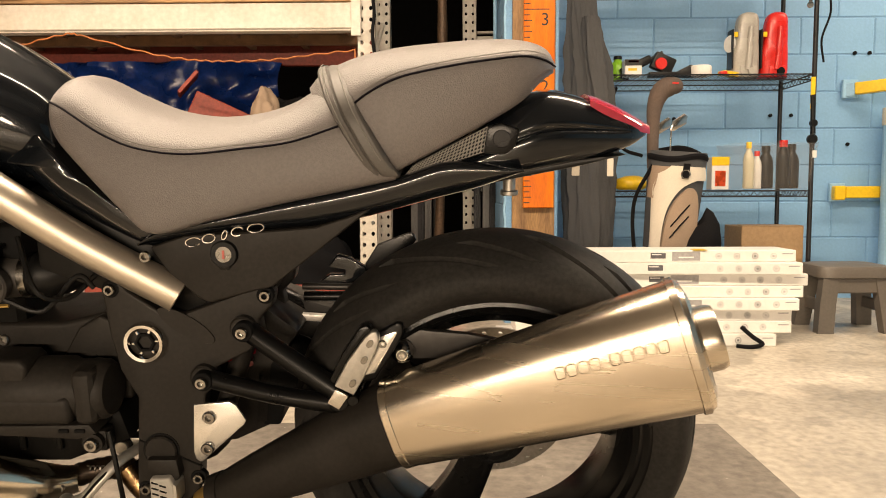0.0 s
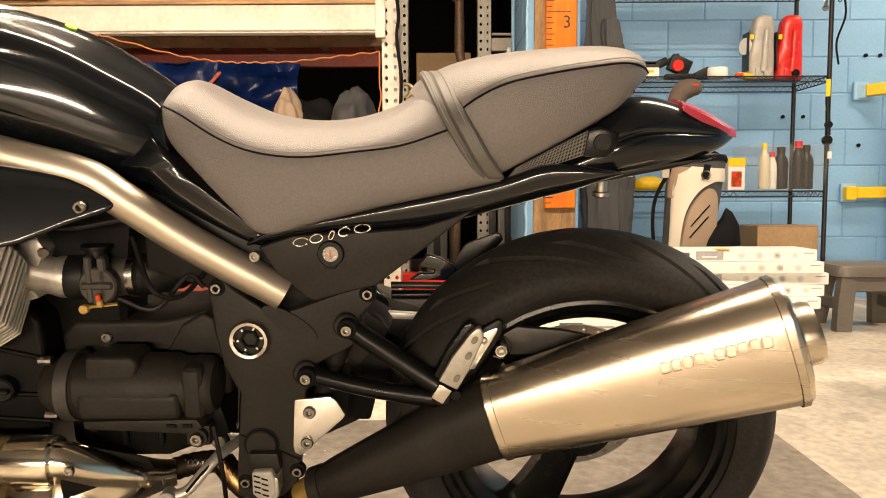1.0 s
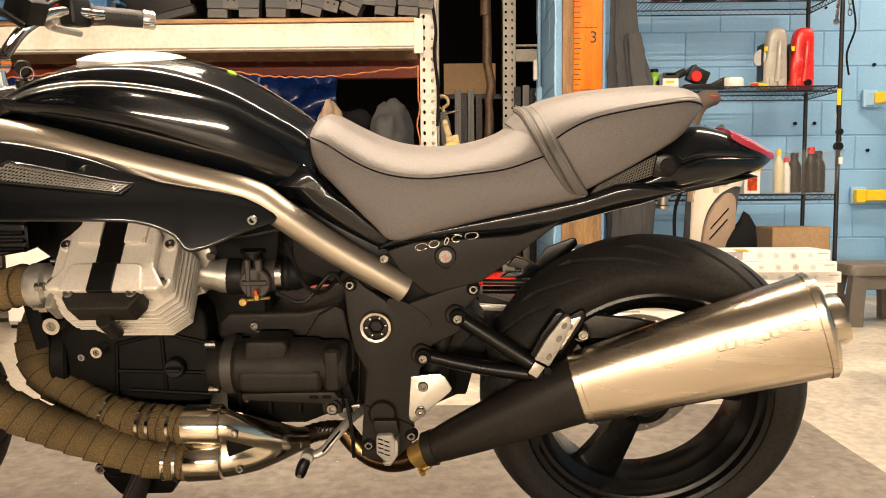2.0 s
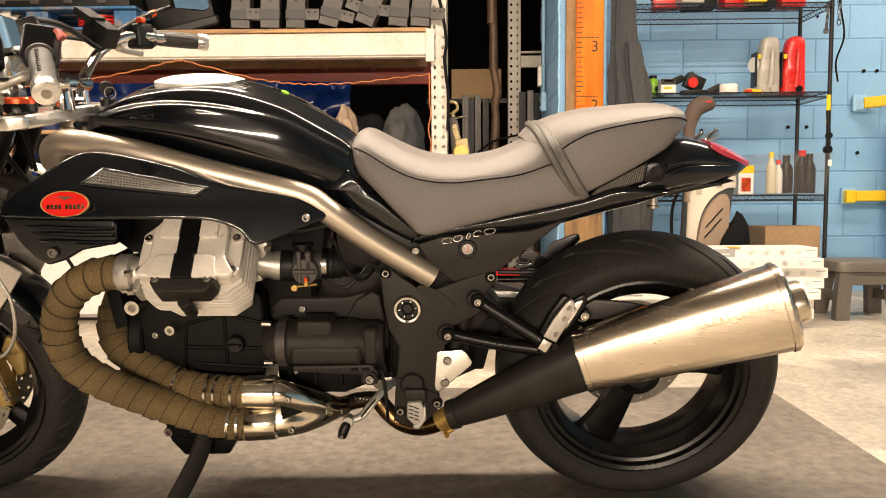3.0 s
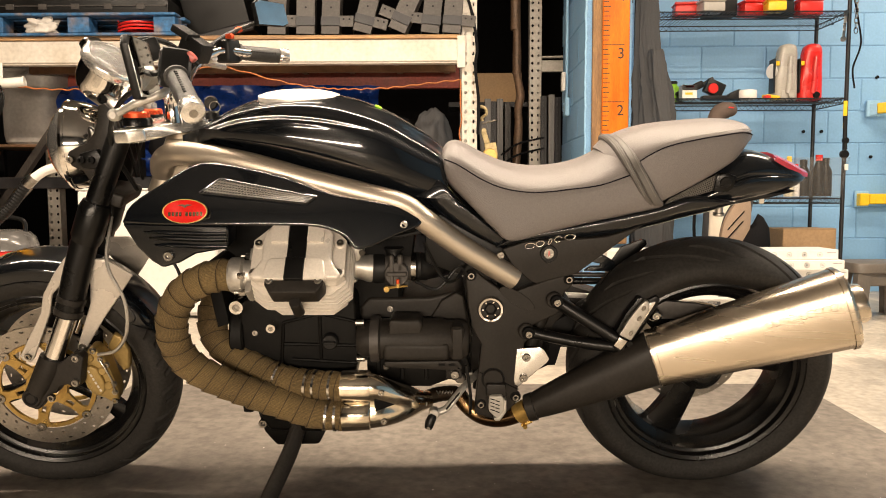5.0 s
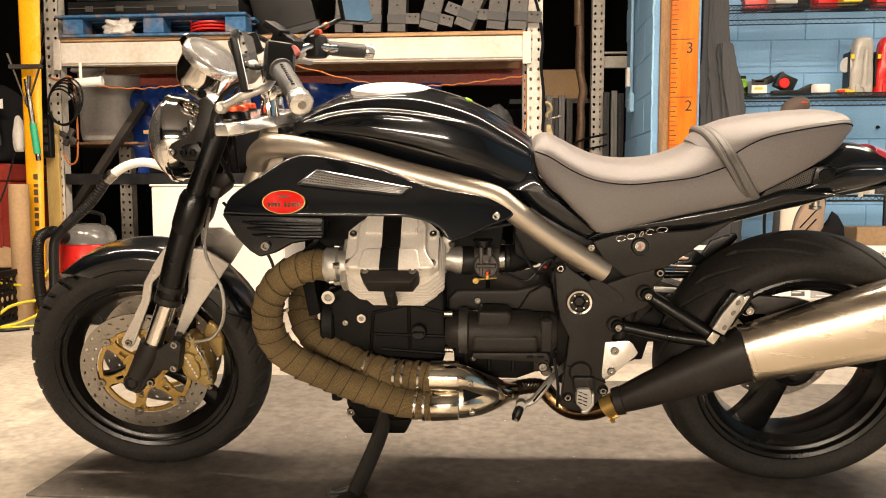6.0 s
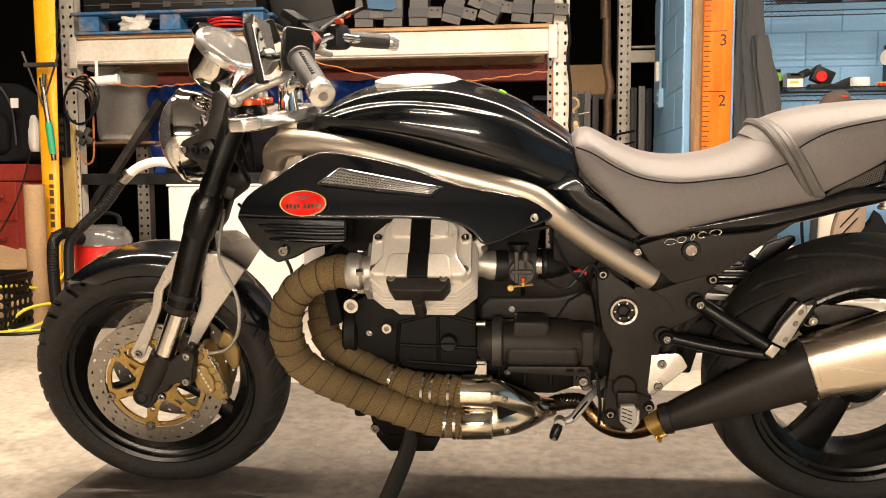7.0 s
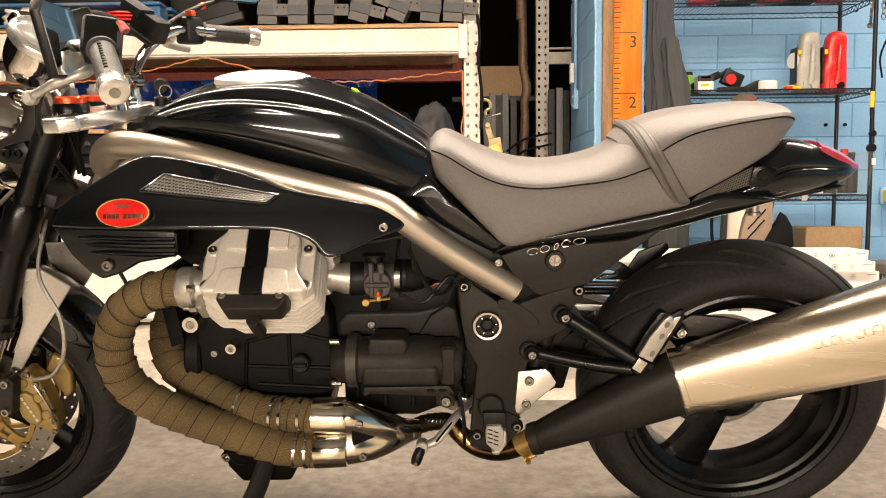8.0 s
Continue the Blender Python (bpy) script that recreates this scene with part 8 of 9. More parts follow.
coat = thing("work_coat", pose(0.748, 4.35, 0), "long grey work coat hanging on a hook", "coat")
profile = [(2.0, 0.062, -0.012), (1.93, 0.066, -0.008), (1.87, 0.067, -0.006), (1.73, 0.074, -0.002), (1.59, 0.09, 0.01), (1.46, 0.114, 0.03), (1.38, 0.126, 0.044), (1.15, 0.128, 0.047), (1.0, 0.132, 0.047), (0.8, 0.132, 0.047), (0.6, 0.132, 0.047), (0.3, 0.132, 0.047), (0.17, 0.128, 0.047), (0.15, 0.09, 0.045)]
rings = []
for z, r, dx in spline(profile, 9):
    rings.append([(dx + r * fold(a, z, 3) * math.cos(a), 0.46 * r * fold(a, z, 3) * math.sin(a), z) for a in np.linspace(0, 2 * math.pi, 161)[:-1]])
part("coat_body", loft(rings), CLOTH_GREY, coat, "", 80)
rings = []
for k in range(40):
    s = k / 39
    z = 1.66 - 0.72 * s
    r = 0.04 + 0.012 * math.sin(math.pi * s) + 0.004 * math.sin(9 * s)
    rings.append([(0.045 + 0.07 * s + r * fold(a, z * 2.5, 8) * math.cos(a), -0.06 - 0.035 * s + 0.7 * r * fold(a, z * 2.5, 8) * math.sin(a), z) for a in np.linspace(0, 2 * math.pi, 81)[:-1]])
part("sleeve", loft(rings), CLOTH_GREY, coat, "", 80)
part("pocket_flap", moved(box(0.09, 0.012, 0.07, 0, 0, 0, 0.004, 2), pose(0.02, -0.096, 0.95, -4, 3, 4)), CLOTH_GREY, coat)
part("coat_loop", sweep(spline([(-0.1, 0, 1.97), (-0.1, 0.02, 2.05), (-0.09, 0.1, 2.1)], 4), 0.005, 6), CLOTH_BLACK, coat)
part("tag", block(0.13, 0.165, -0.13, -0.125, 0.78, 0.88, 0.002), CLOTH_CREAM, coat)
single("coat_strap", sweep(spline([(0.98, 4.5, 1.3), (0.93, 4.42, 1.2), (0.9, 4.4, 1.12), (1.0, 4.42, 0.95), (1.12, 4.42, 0.9)], 6), 0.01, 8), CLOTH_BLACK, Matrix(), "black strap hanging from the shelf", "strap")

# ---- wire shelf ----
unit = thing("wire_shelf", pose(0, 0, 0), "black wire shelving unit against the blue wall", "shelf")
SX0, SX1, SY0, SY1 = 0.8, 2.09, 4.42, 4.86
for x in (SX0, SX1):
    for y in (SY0, SY1):
        part("post", rod((x, y, FLOOR), (x, y, 2.35), 0.0135, 12), BLACK_METAL, unit)
        part("foot", disc_body(0.018, 0.0, 0.02, 12, "z", (x, y, FLOOR)), BLACK_METAL, unit)
for z in (0.2, 0.7, 1.365, 1.93):
    wires = None
    n = 50
    for y in (SY0, SY1, (SY0 + SY1) / 2):
        rail = sweep([(SX0, y, z - 0.004), (SX1, y, z - 0.004)], 0.0038, 6)
        wires = rail if wires is None else join(wires, rail)
        if y != (SY0 + SY1) / 2:
            wires = join(wires, sweep([(SX0, y, z - 0.036), (SX1, y, z - 0.036)], 0.0038, 6), sweep([(SX0 + (SX1 - SX0) * k / 60, y, z - (0.006 if k % 2 else 0.034)) for k in range(61)], 0.0024, 4))
    for x in (SX0, SX1):
        wires = join(wires, sweep([(x, SY0, z - 0.004), (x, SY1, z - 0.004)], 0.0038, 6), sweep([(x, SY0, z - 0.036), (x, SY1, z - 0.036)], 0.0038, 6), sweep([(x, SY0 + (SY1 - SY0) * k / 20, z - (0.006 if k % 2 else 0.034)) for k in range(21)], 0.0024, 4))
    tray_frame = part("wire_tray", wires, BLACK_METAL, unit)
    first_wire = part("wire", sweep([(0, SY0, z), (0, SY1, z)], 0.0022, 4), BLACK_METAL, tray_frame)
    first_wire.location.x = SX0
    for k in range(1, n + 1):
        w = new("wire", first_wire.data)
        w.parent, w.location = tray_frame, (SX0 + (SX1 - SX0) * k / n, 0, 0)


def bottle(name, x, y, z, r, h, body_mat, cap_mat, label, cap_r=0.4, group=""):
    t = thing(name, pose(x, y, z), label, "bottle", group)
    part("bottle_body", turn([(0, 0), (r * 0.92, 0), (r, 0.008), (r, h * 0.62), (r * 0.85, h * 0.72), (r * cap_r, h * 0.82), (r * cap_r, h * 0.88), (0, h * 0.88)], 24, "z", closed=False), body_mat, t)
    part("cap", turn([(0, h), (r * cap_r * 1.05, h), (r * cap_r * 1.15, h * 0.98), (r * cap_r * 1.15, h * 0.86), (0, h * 0.86)], 18, "z", closed=False), cap_mat, t)
    return t


SH = 1.3695
bottle("green_bottle", 1.035, 4.72, SH, 0.042, 0.15, PLASTIC_GREEN, PLASTIC_BLACK, "bright green squat bottle on the wire shelf", 0.55)


def jug(x, y, material, label, mark):
    t = thing("oil_jug", pose(x, y, SH), label, "jug", "oil jugs")
    rows = [(0.075, 0.062, 0.0, 0.0), (0.08, 0.066, 0.01, 0.0), (0.08, 0.066, 0.14, 0.0), (0.072, 0.06, 0.2, 0.006), (0.066, 0.056, 0.28, 0.012), (0.06, 0.052, 0.34, 0.016), (0.046, 0.042, 0.372, 0.018), (0.015, 0.015, 0.385, 0.02)]
    part("jug_body", loft([[(dx + w * math.copysign(abs(math.cos(a)) ** 0.6, math.cos(a)), d * math.copysign(abs(math.sin(a)) ** 0.6, math.sin(a)), z) for a in np.linspace(0, 2 * math.pi, 33)[:-1]] for w, d, z, dx in spline(rows, 4)]), material, t)
    part("grip_rib", sweep(spline([(0.0, -0.066, 0.04), (0.01, -0.068, 0.12), (0.012, -0.066, 0.2), (0.02, -0.055, 0.29)], 5), [0.022 - 0.0004 * k for k in range(16)], 12), material, t)
    part("foot_bulge", moved(box(0.1, 0.02, 0.06, 0, 0, 0, 0.008, 2), pose(0.005, -0.063, 0.003)), material, t)
    part("spout", disc_body(0.022, -0.09, -0.06, 16, "y", (0.02, 0, 0.03)), mark, t)
    part("jug_label", block(-0.086, -0.078, -0.05, 0.04, 0.05, 0.28, 0.002), BLACK_METAL, t)
    part("sticker", block(-0.082, -0.06, -0.069, -0.06, 0.23, 0.26, 0.002), YELLOW, t)
    return t


jug(1.765, 4.63, PLASTIC_GREY, "grey plastic oil jug on the wire shelf", PLASTIC_GREY)
jug(1.935, 4.63, PLASTIC_RED, "red plastic oil jug on the wire shelf", SHADE_AND_PART_BLACK)
disc = single("oil_label", moved(disc_body(0.05, -0.002, 0.002, 24, "x"), pose(1.676, 4.615, SH + 0.2, 0, 0, 22)), WHITE_CARD, Matrix(), "round white label on the oil jug", "label")
tin = thing("parts_box", pose(1.082, 4.55, SH), "small black and white parts box on the shelf", "box")
part("box_body", block(-0.05, 0.05, -0.04, 0.04, 0, 0.095, 0.003), WHITE_CARD, tin)
part("box_print", block(-0.0505, 0.0505, -0.042, -0.0395, 0.06, 0.0955, 0.001), INK, tin)
part("box_print", block(-0.03, 0.03, -0.042, -0.0395, 0.078, 0.09, 0), PLASTIC_RED, tin)
part("box_print", block(-0.03, 0.02, -0.042, -0.0395, 0.03, 0.045, 0), YELLOW, tin)
gun = thing("spray_gun", pose(1.12, 4.66, SH), "dark trigger gun lying on the wire shelf", "tool")
part("gun_body", moved(box(0.2, 0.05, 0.05, 0, 0, 0, 0.015, 3), pose(0.02, 0, 0.06, 0, -25, 0)), PLASTIC_BLACK, gun)
part("gun_handle", moved(box(0.05, 0.04, 0.12, 0, 0, 0, 0.012, 3), pose(-0.06, 0, 0.0, 0, 20, 0)), PLASTIC_BLACK, gun)
part("gun_nozzle", rod((0.1, 0, 0.12), (0.17, 0, 0.16), 0.012, 10), GREY_METAL, gun)
head_torch = thing("work_torch", pose(1.25, 4.58, SH), "black work torch with red cap on the shelf", "torch")
part("torch_case", moved(box(0.13, 0.06, 0.1, 0, 0, 0, 0.012, 2), pose(0, 0, 0.035, 0, 24, 0)), PLASTIC_BLACK, head_torch)
part("torch_foot", moved(box(0.17, 0.07, 0.03, 0, 0, 0, 0.008, 2), pose(0.02, 0, 0, 0, 0, 0)), PLASTIC_BLACK, head_torch)
part("torch_cap", disc_body(0.034, -0.05, -0.03, 20, "y", (0.0, 0, 0.075)), PLASTIC_RED, head_torch)
single("sanding_block", prism([(-0.07, 0.0), (0.06, 0.0), (0.06, 0.06), (0.02, 0.07), (-0.04, 0.04)], -0.04, 0.04, 0.006), PLASTIC_BLACK, pose(1.405, 4.58, SH), "dark wedge-shaped block on the shelf", "block")
single("tape_roll", turn([(0.035, 0), (0.06, 0), (0.064, 0.006), (0.064, 0.056), (0.06, 0.062), (0.035, 0.062)], 32, "z"), PLASTIC_WHITE, pose(1.487, 4.56, SH), "white tape roll on the wire shelf", "tape")
single("yellow_tape", moved(box(0.11, 0.06, 0.03, 0, 0, 0, 0.01, 2), pose(1.65, 4.56, SH, 0, 4, 20)), YELLOW, Matrix(), "yellow flat tool case on the shelf", "case")
single("red_tape", moved(box(0.04, 0.04, 0.022, 0, 0, 0, 0.006, 2), pose(1.6, 4.5, SH)), PLASTIC_RED, Matrix(), "small red case on the shelf", "case")
for k, (x, y, w, h, m) in enumerate(((1.08, 4.6, 0.18, 0.07, PLASTIC_RED), (1.3, 4.62, 0.22, 0.12, PLASTIC_BLACK), (1.52, 4.6, 0.16, 0.08, PLASTIC_RED), (1.7, 4.63, 0.2, 0.1, PLASTIC_BLACK), (1.9, 4.6, 0.16, 0.09, PLASTIC_RED), (1.2, 4.48, 0.15, 0.06, PLASTIC_GREY), (1.62, 4.47, 0.12, 0.06, YELLOW))):
    t = thing("tool_tray", pose(x, y, 1.9335, 0, 0, 6 * (k % 3) - 5), "small plastic tool case on the top shelf", "case", "cases on the top shelf")
    part("tray_body", block(-w / 2, w / 2, -0.06, 0.06, 0, h, 0.012, 2), m, t)
    part("tray_lid", block(-w / 2 - 0.003, w / 2 + 0.003, -0.063, 0.063, h + 0.001, h + 0.02, 0.006), m, t)
# lower shelf
LO = 0.7045
lump("yellow_pouch", pose(1.08, 4.52, LO), (0.1, 0.07, 0.05), YELLOW, "soft yellow pouch lying on the wire shelf", "pouch", 41, 0.1, 2)
orange_box = thing("grease_box", pose(1.585, 4.5, LO), "white and orange product carton on the shelf", "box")
part("box_body", block(-0.05, 0.05, -0.04, 0.05, 0, 0.19, 0.003), WHITE_CARD, orange_box)
part("box_print", block(-0.0505, 0.0505, -0.042, -0.0395, 0.14, 0.1905, 0), YELLOW, orange_box)
part("box_print", block(-0.03, 0.03, -0.042, -0.0395, 0.02, 0.11, 0), ORANGE_RED, orange_box)
tray = thing("clear_bin", pose(1.86, 4.5, LO), "clear plastic bin of bottles on the wire shelf", "bin")
rows = [(0.2, 0.1, 0.0), (0.205, 0.105, 0.004), (0.24, 0.125, 0.26)]
rim = lambda a, b, z: [(-a, -b, z), (a, -b, z), (a, b, z), (-a, b, z)]
part("bin_body", loft([rim(0.24, 0.125, 0.26), rim(0.2, 0.1, 0.004), rim(0.2, 0.1, 0.0), rim(0.205, 0.105, 0.0), rim(0.245, 0.13, 0.26)], caps=False), CLEAR, tray)
part("bin_floor", block(-0.2, 0.2, -0.1, 0.1, 0.0, 0.005, 0), CLEAR, tray)
part("bin_rim", sweep([(-0.245, -0.13, 0.262), (0.245, -0.13, 0.262), (0.245, 0.13, 0.262), (-0.245, 0.13, 0.262), (-0.245, -0.13, 0.262)], 0.004, 6), CLEAR, tray)
part("bin_label", block(0.21, 0.232, -0.135, -0.128, 0.18, 0.22, 0), PLASTIC_WHITE, tray)
BIN = LO + 0.0055
bottle("spray_can", 1.75, 4.47, BIN, 0.03, 0.27, PLASTIC_CREAM, YELLOW, "cream spray can in the clear bin", 0.45, "bottles in the bin")
bottle("spray_can", 1.81, 4.5, BIN, 0.027, 0.22, WHITE_CARD, PLASTIC_RED, "white and red spray can in the bin", 0.5, "bottles in the bin")
for x, h in ((1.87, 0.25), (2.02, 0.26)):
    bottle("black_bottle", x, 4.52, BIN, 0.042, h, PLASTIC_BLACK, PLASTIC_BLACK, "black fluid bottle in the clear bin", 0.5, "bottles in the bin")
bottle("black_bottle", 1.95, 4.47, BIN, 0.036, 0.28, PLASTIC_BLACK, PLASTIC_RED, "black fluid bottle with red cap in the bin", 0.55, "bottles in the bin")
box_low = thing("cardboard_box", pose(1.9, 4.58, 0.2045), "brown cardboard box on the lowest wire shelf", "box")
part("carton_body", block(-0.19, 0.17, -0.14, 0.14, 0, 0.285, 0.004), CARDBOARD, box_low)
part("carton_flap", moved(block(-0.19, 0.17, -0.07, 0.0, 0, 0.004, 0.001), pose(0, -0.07, 0.288, 3, 0, 0)), CARDBOARD, box_low)
# things hanging on the shelf's end post
single("bungee", sweep(spline([(2.11, 4.4, 2.0), (2.13, 4.38, 1.85), (2.15, 4.38, 1.7), (2.11, 4.39, 1.55), (2.12, 4.38, 1.42)], 8), 0.006, 6), CLOTH_BLACK, Matrix(), "black bungee cord hanging on the shelf post", "cord")
single("hanging_tool", join(rod((2.07, 4.39, 1.24), (2.08, 4.39, 1.02), 0.013, 10), disc_body(0.028, -0.015, 0.015, 16, "y", (2.075, 4.39, 0.99)), disc_body(0.02, -0.015, 0.015, 16, "y", (2.08, 4.39, 1.08))), PLASTIC_BLACK, Matrix(), "black strap buckle hanging from the wire shelf", "strap")
single("yellow_strap", block(2.06, 2.085, 4.39, 4.395, 1.16, 1.34, 0.001), YELLOW, Matrix(), "short yellow strap on the shelf post", "strap")
chain_links = thing("chain", pose(2.12, 4.39, 0), "bright steel chain hanging on the shelf post", "chain")
for k in range(9):
    part("link", moved(sweep([(0.012 * math.cos(a), 0, 0.02 * math.sin(a)) for a in np.linspace(0, 2 * math.pi, 17)], 0.003, 6), pose(0, 0, 2.05 - 0.032 * k, 0, 0, 90 * (k % 2))), STEEL, chain_links)
spanner = single("spanner", join(block(-0.009, 0.009, -0.004, 0.004, 0, 0.16, 0.002), disc_body(0.018, -0.005, 0.005, 16, "y", (0, 0, 0.0)), disc_body(0.016, -0.005, 0.005, 16, "y", (0, 0, 0.17))), STEEL, pose(2.04, 4.39, 1.74, 0, 4, 0), "steel spanner hanging on the shelf post", "spanner")

# ---- golf bag ----
bag = thing("golf_bag", pose(1.165, 4.15, FLOOR, 3, 4, 0), "tan, cream and black golf bag with clubs", "bag")
def bag_half(z):
    return 0.117 + 0.034 * min(1, z / 0.9)


def wrapped(rows, off, depth, n=14):
    """A cloth panel that lies round the bag's front; rows: height, first and last place across."""
    outer, inner = [], []
    for z, x0, x1 in rows:
        r = bag_half(z)
        xs = [x0 + (x1 - x0) * k / n for k in range(n + 1)]
        outer.append([(x, -math.sqrt(max(0.0004, (r + off + depth) ** 2 - x * x)), z) for x in xs])
        inner.append([(x, -math.sqrt(max(0.0004, (r + off) ** 2 - x * x)) + 0.002, z) for x in xs])
    return loft([a + b[::-1] for a, b in zip(outer, inner)])


body = [(0.105, 0.0), (0.117, 0.02), (0.128, 0.3), (0.14, 0.6), (0.149, 0.82), (0.152, 0.92), (0.142, 0.925), (0.13, 0.9)]
part("bag_body", turn([(0, 0.0)] + [tuple(p) for p in spline(body, 4)] + [(0, 0.86)], 40, "z", closed=False), CLOTH_GREY, bag, "grey cloth bag body")
rim_ring = turn([(0.146, 0.882), (0.156, 0.884), (0.16, 0.903), (0.154, 0.915), (0.142, 0.91), (0.14, 0.887)], 40, "z")
for v in rim_ring.verts:
    v.co.z += 0.045 * max(0, v.co.y / 0.15) + 0.012 * math.sin(3 * v.co.x / 0.15)
part("top_cuff", rim_ring, CLOTH_BLACK, bag, "black padded top rim")
part("cream_panel", wrapped([tuple(p) for p in spline([(0.34, -0.118, -0.075), (0.48, -0.122, -0.078), (0.6, -0.128, -0.07), (0.68, -0.132, -0.045), (0.74, -0.134, -0.005), (0.775, -0.126, 0.05), (0.79, -0.118, 0.1)], 4)], 0.001, 0.008), CLOTH_CREAM, bag, "cream trim panel")
part("collar_panel", wrapped([(0.785, -0.12, 0.138), (0.81, -0.12, 0.138), (0.83, -0.09, 0.13), (0.855, -0.065, 0.12)], 0.002, 0.009), CLOTH_CREAM, bag, "cream collar panel")
part("tan_strip", wrapped([(0.68, -0.146, -0.128), (0.78, -0.148, -0.122), (0.85, -0.148, -0.07)], 0.001, 0.008), CLOTH_TAN, bag)
part("front_pocket", wrapped([tuple(p) for p in spline([(0.2, -0.07, 0.085), (0.4, -0.075, 0.095), (0.56, -0.068, 0.1), (0.66, -0.04, 0.092), (0.72, 0.0, 0.075), (0.745, 0.03, 0.05)], 4)], 0.002, 0.03), CLOTH_TAN, bag, "tan front pocket")
part("collar_strap", wrapped([(0.79, -0.012, 0.022), (0.87, -0.01, 0.024)], 0.012, 0.006, 4), CLOTH_BLACK, bag)
for z in (0.58, 0.64):
    part("zip", sweep([(-0.045, -0.163, z - 0.1), (0.0, -0.178, z - 0.03), (0.04, -0.172, z + 0.02)], 0.004, 6), CLOTH_BLACK, bag)
part("side_pouch", loft([[(0.13 + 0.1 * math.cos(a) * w, -0.12 + 0.07 * math.sin(a) * w, z + 0.05 * math.cos(a)) for a in np.linspace(0, 2 * math.pi, 25)[:-1]] for w, z in ((0.6, 0.24), (1.0, 0.28), (1.1, 0.42), (0.9, 0.52), (0.5, 0.58), (0.15, 0.6))]), CLOTH_BLACK, bag, "black side pouch")
part("carry_strap", sweep(spline([(-0.14, -0.05, 0.85), (-0.22, -0.06, 0.65), (-0.2, -0.08, 0.4), (-0.14, -0.1, 0.25)], 8), 0.016, 8, squash=0.4), CLOTH_BLACK, bag)
part("ring", sweep([(0.005 + 0.0 + 0.022 * math.cos(a), -0.165, 0.815 + 0.022 * math.sin(a)) for a in np.linspace(0, 2 * math.pi, 17)], 0.004, 6), STEEL, bag)
for k, (x, h, lean) in enumerate(((-0.06, 1.02, 4), (0.02, 1.04, 6))):
    club = thing("golf_club", pose(1.17 + x, 4.15, 0.62, 2, lean * 0.3, 0), "steel golf iron standing in the bag", "club", "golf clubs")
    part("shaft", rod((0, 0, 0.0), (0, 0, h - 0.62), 0.005, 8), STEEL, club)
    part("club_head", prism([(-0.01, h - 0.64), (0.012, h - 0.64), (0.075, h - 0.6), (0.08, h - 0.56), (0.06, h - 0.545), (0.0, h - 0.59)], -0.012, 0.006, 0.004, 2), POLISHED, club)
cover = thing("club_cover", pose(1.1, 4.12, 0.77), "brown knitted club cover with red mark", "cover")
cpath = spline([(0.0, 0, 0.05), (0.0, 0, 0.25), (0.005, 0, 0.37), (0.04, 0, 0.46), (0.1, 0, 0.485), (0.15, 0, 0.47)], 5)
part("cover_body", sweep(cpath, [0.028, 0.03, 0.03, 0.031, 0.031, 0.032, 0.033, 0.034, 0.036, 0.038, 0.04, 0.042, 0.045, 0.048, 0.05, 0.052, 0.053, 0.053, 0.053, 0.052, 0.05, 0.048, 0.044, 0.038, 0.03, 0.015], 18), mat("brown_knit", (0.1, 0.07, 0.055), 0.8, 0, 0.15, 8, 120, 0.4, 200), cover, "", 80)
part("cover_mark", moved(box(0.034, 0.003, 0.008, 0, 0, 0, 0.002), pose(0.1, -0.054, 0.49, 0, 4, 0)), PLASTIC_RED, cover)

# ---- stacked cartons and stool ----
CH = 0.0555
SHIFTS = [-0.08, 0.0, 0.0, 0.02, 0.05, 0.07, 0.03, 0.01]
for k, dx in enumerate(SHIFTS):
    t = thing("flooring_carton", pose(0.98 + dx - 0.02, 3.62 + 0.012 * ((k * 7) % 3), FLOOR + k * CH, 0, 0, 1.2 * ((k * 5) % 3 - 1)), "long white flooring carton in a low stack", "carton", "stacked white cartons")
    part("carton_body", block(-0.645, 0.645, -0.11, 0.11, 0.0005, CH - 0.0005, 0.003), WHITE_CARD, t)
    front = -0.1108
    off = 0.03 * ((k * 3) % 4)
    part("print_block", block(-0.0 - off, 0.07 - off, front, -0.109, 0.018, 0.044, 0), GREY_PRINT, t)
    part("print_bar", block(0.005 - off, 0.05 - off, front - 0.0005, front, 0.034, 0.039, 0), WHITE_CARD, t)
    if k in (0, 3, 5, 7):
        part("print_panel", block(0.1 - off, 0.23 - off, front, -0.109, 0.008, 0.05, 0), LIGHT_PRINT, t)
        part("print_bar", block(0.13 - off, 0.2 - off, front - 0.0005, front, 0.02, 0.026, 0), WHITE_CARD, t)
    for j in range(4):
        part("print_ring", turn([(0.012, front), (0.0145, front), (0.0145, -0.109), (0.012, -0.109)], 20, "y", (0.3 + 0.085 * j - off * 0.5, 0, 0.028)), GREY_PRINT if j == 2 else LIGHT_PRINT, t)
        part("print_dot", disc_body(0.006, front, -0.109, 12, "y", (0.3 + 0.085 * j - off * 0.5, 0, 0.028)), GREY_PRINT if j == 2 else LIGHT_PRINT, t)
    part("print_bar", block(0.58, 0.63, front, -0.109, 0.036, 0.041, 0), LIGHT_PRINT, t)
    part("print_panel", block(-0.56, -0.45, front, -0.109, 0.012, 0.046, 0), GREY_PRINT, t)
    part("print_bar", block(-0.42, -0.3, front, -0.109, 0.02, 0.03, 0), LIGHT_PRINT, t)
single("paper_strip", block(1.14, 1.2, 3.52, 3.58, FLOOR + 8 * CH + 0.0005, FLOOR + 8 * CH + 0.003, 0), YELLOW, Matrix(), "yellow paper slip lying on the top carton", "paper")
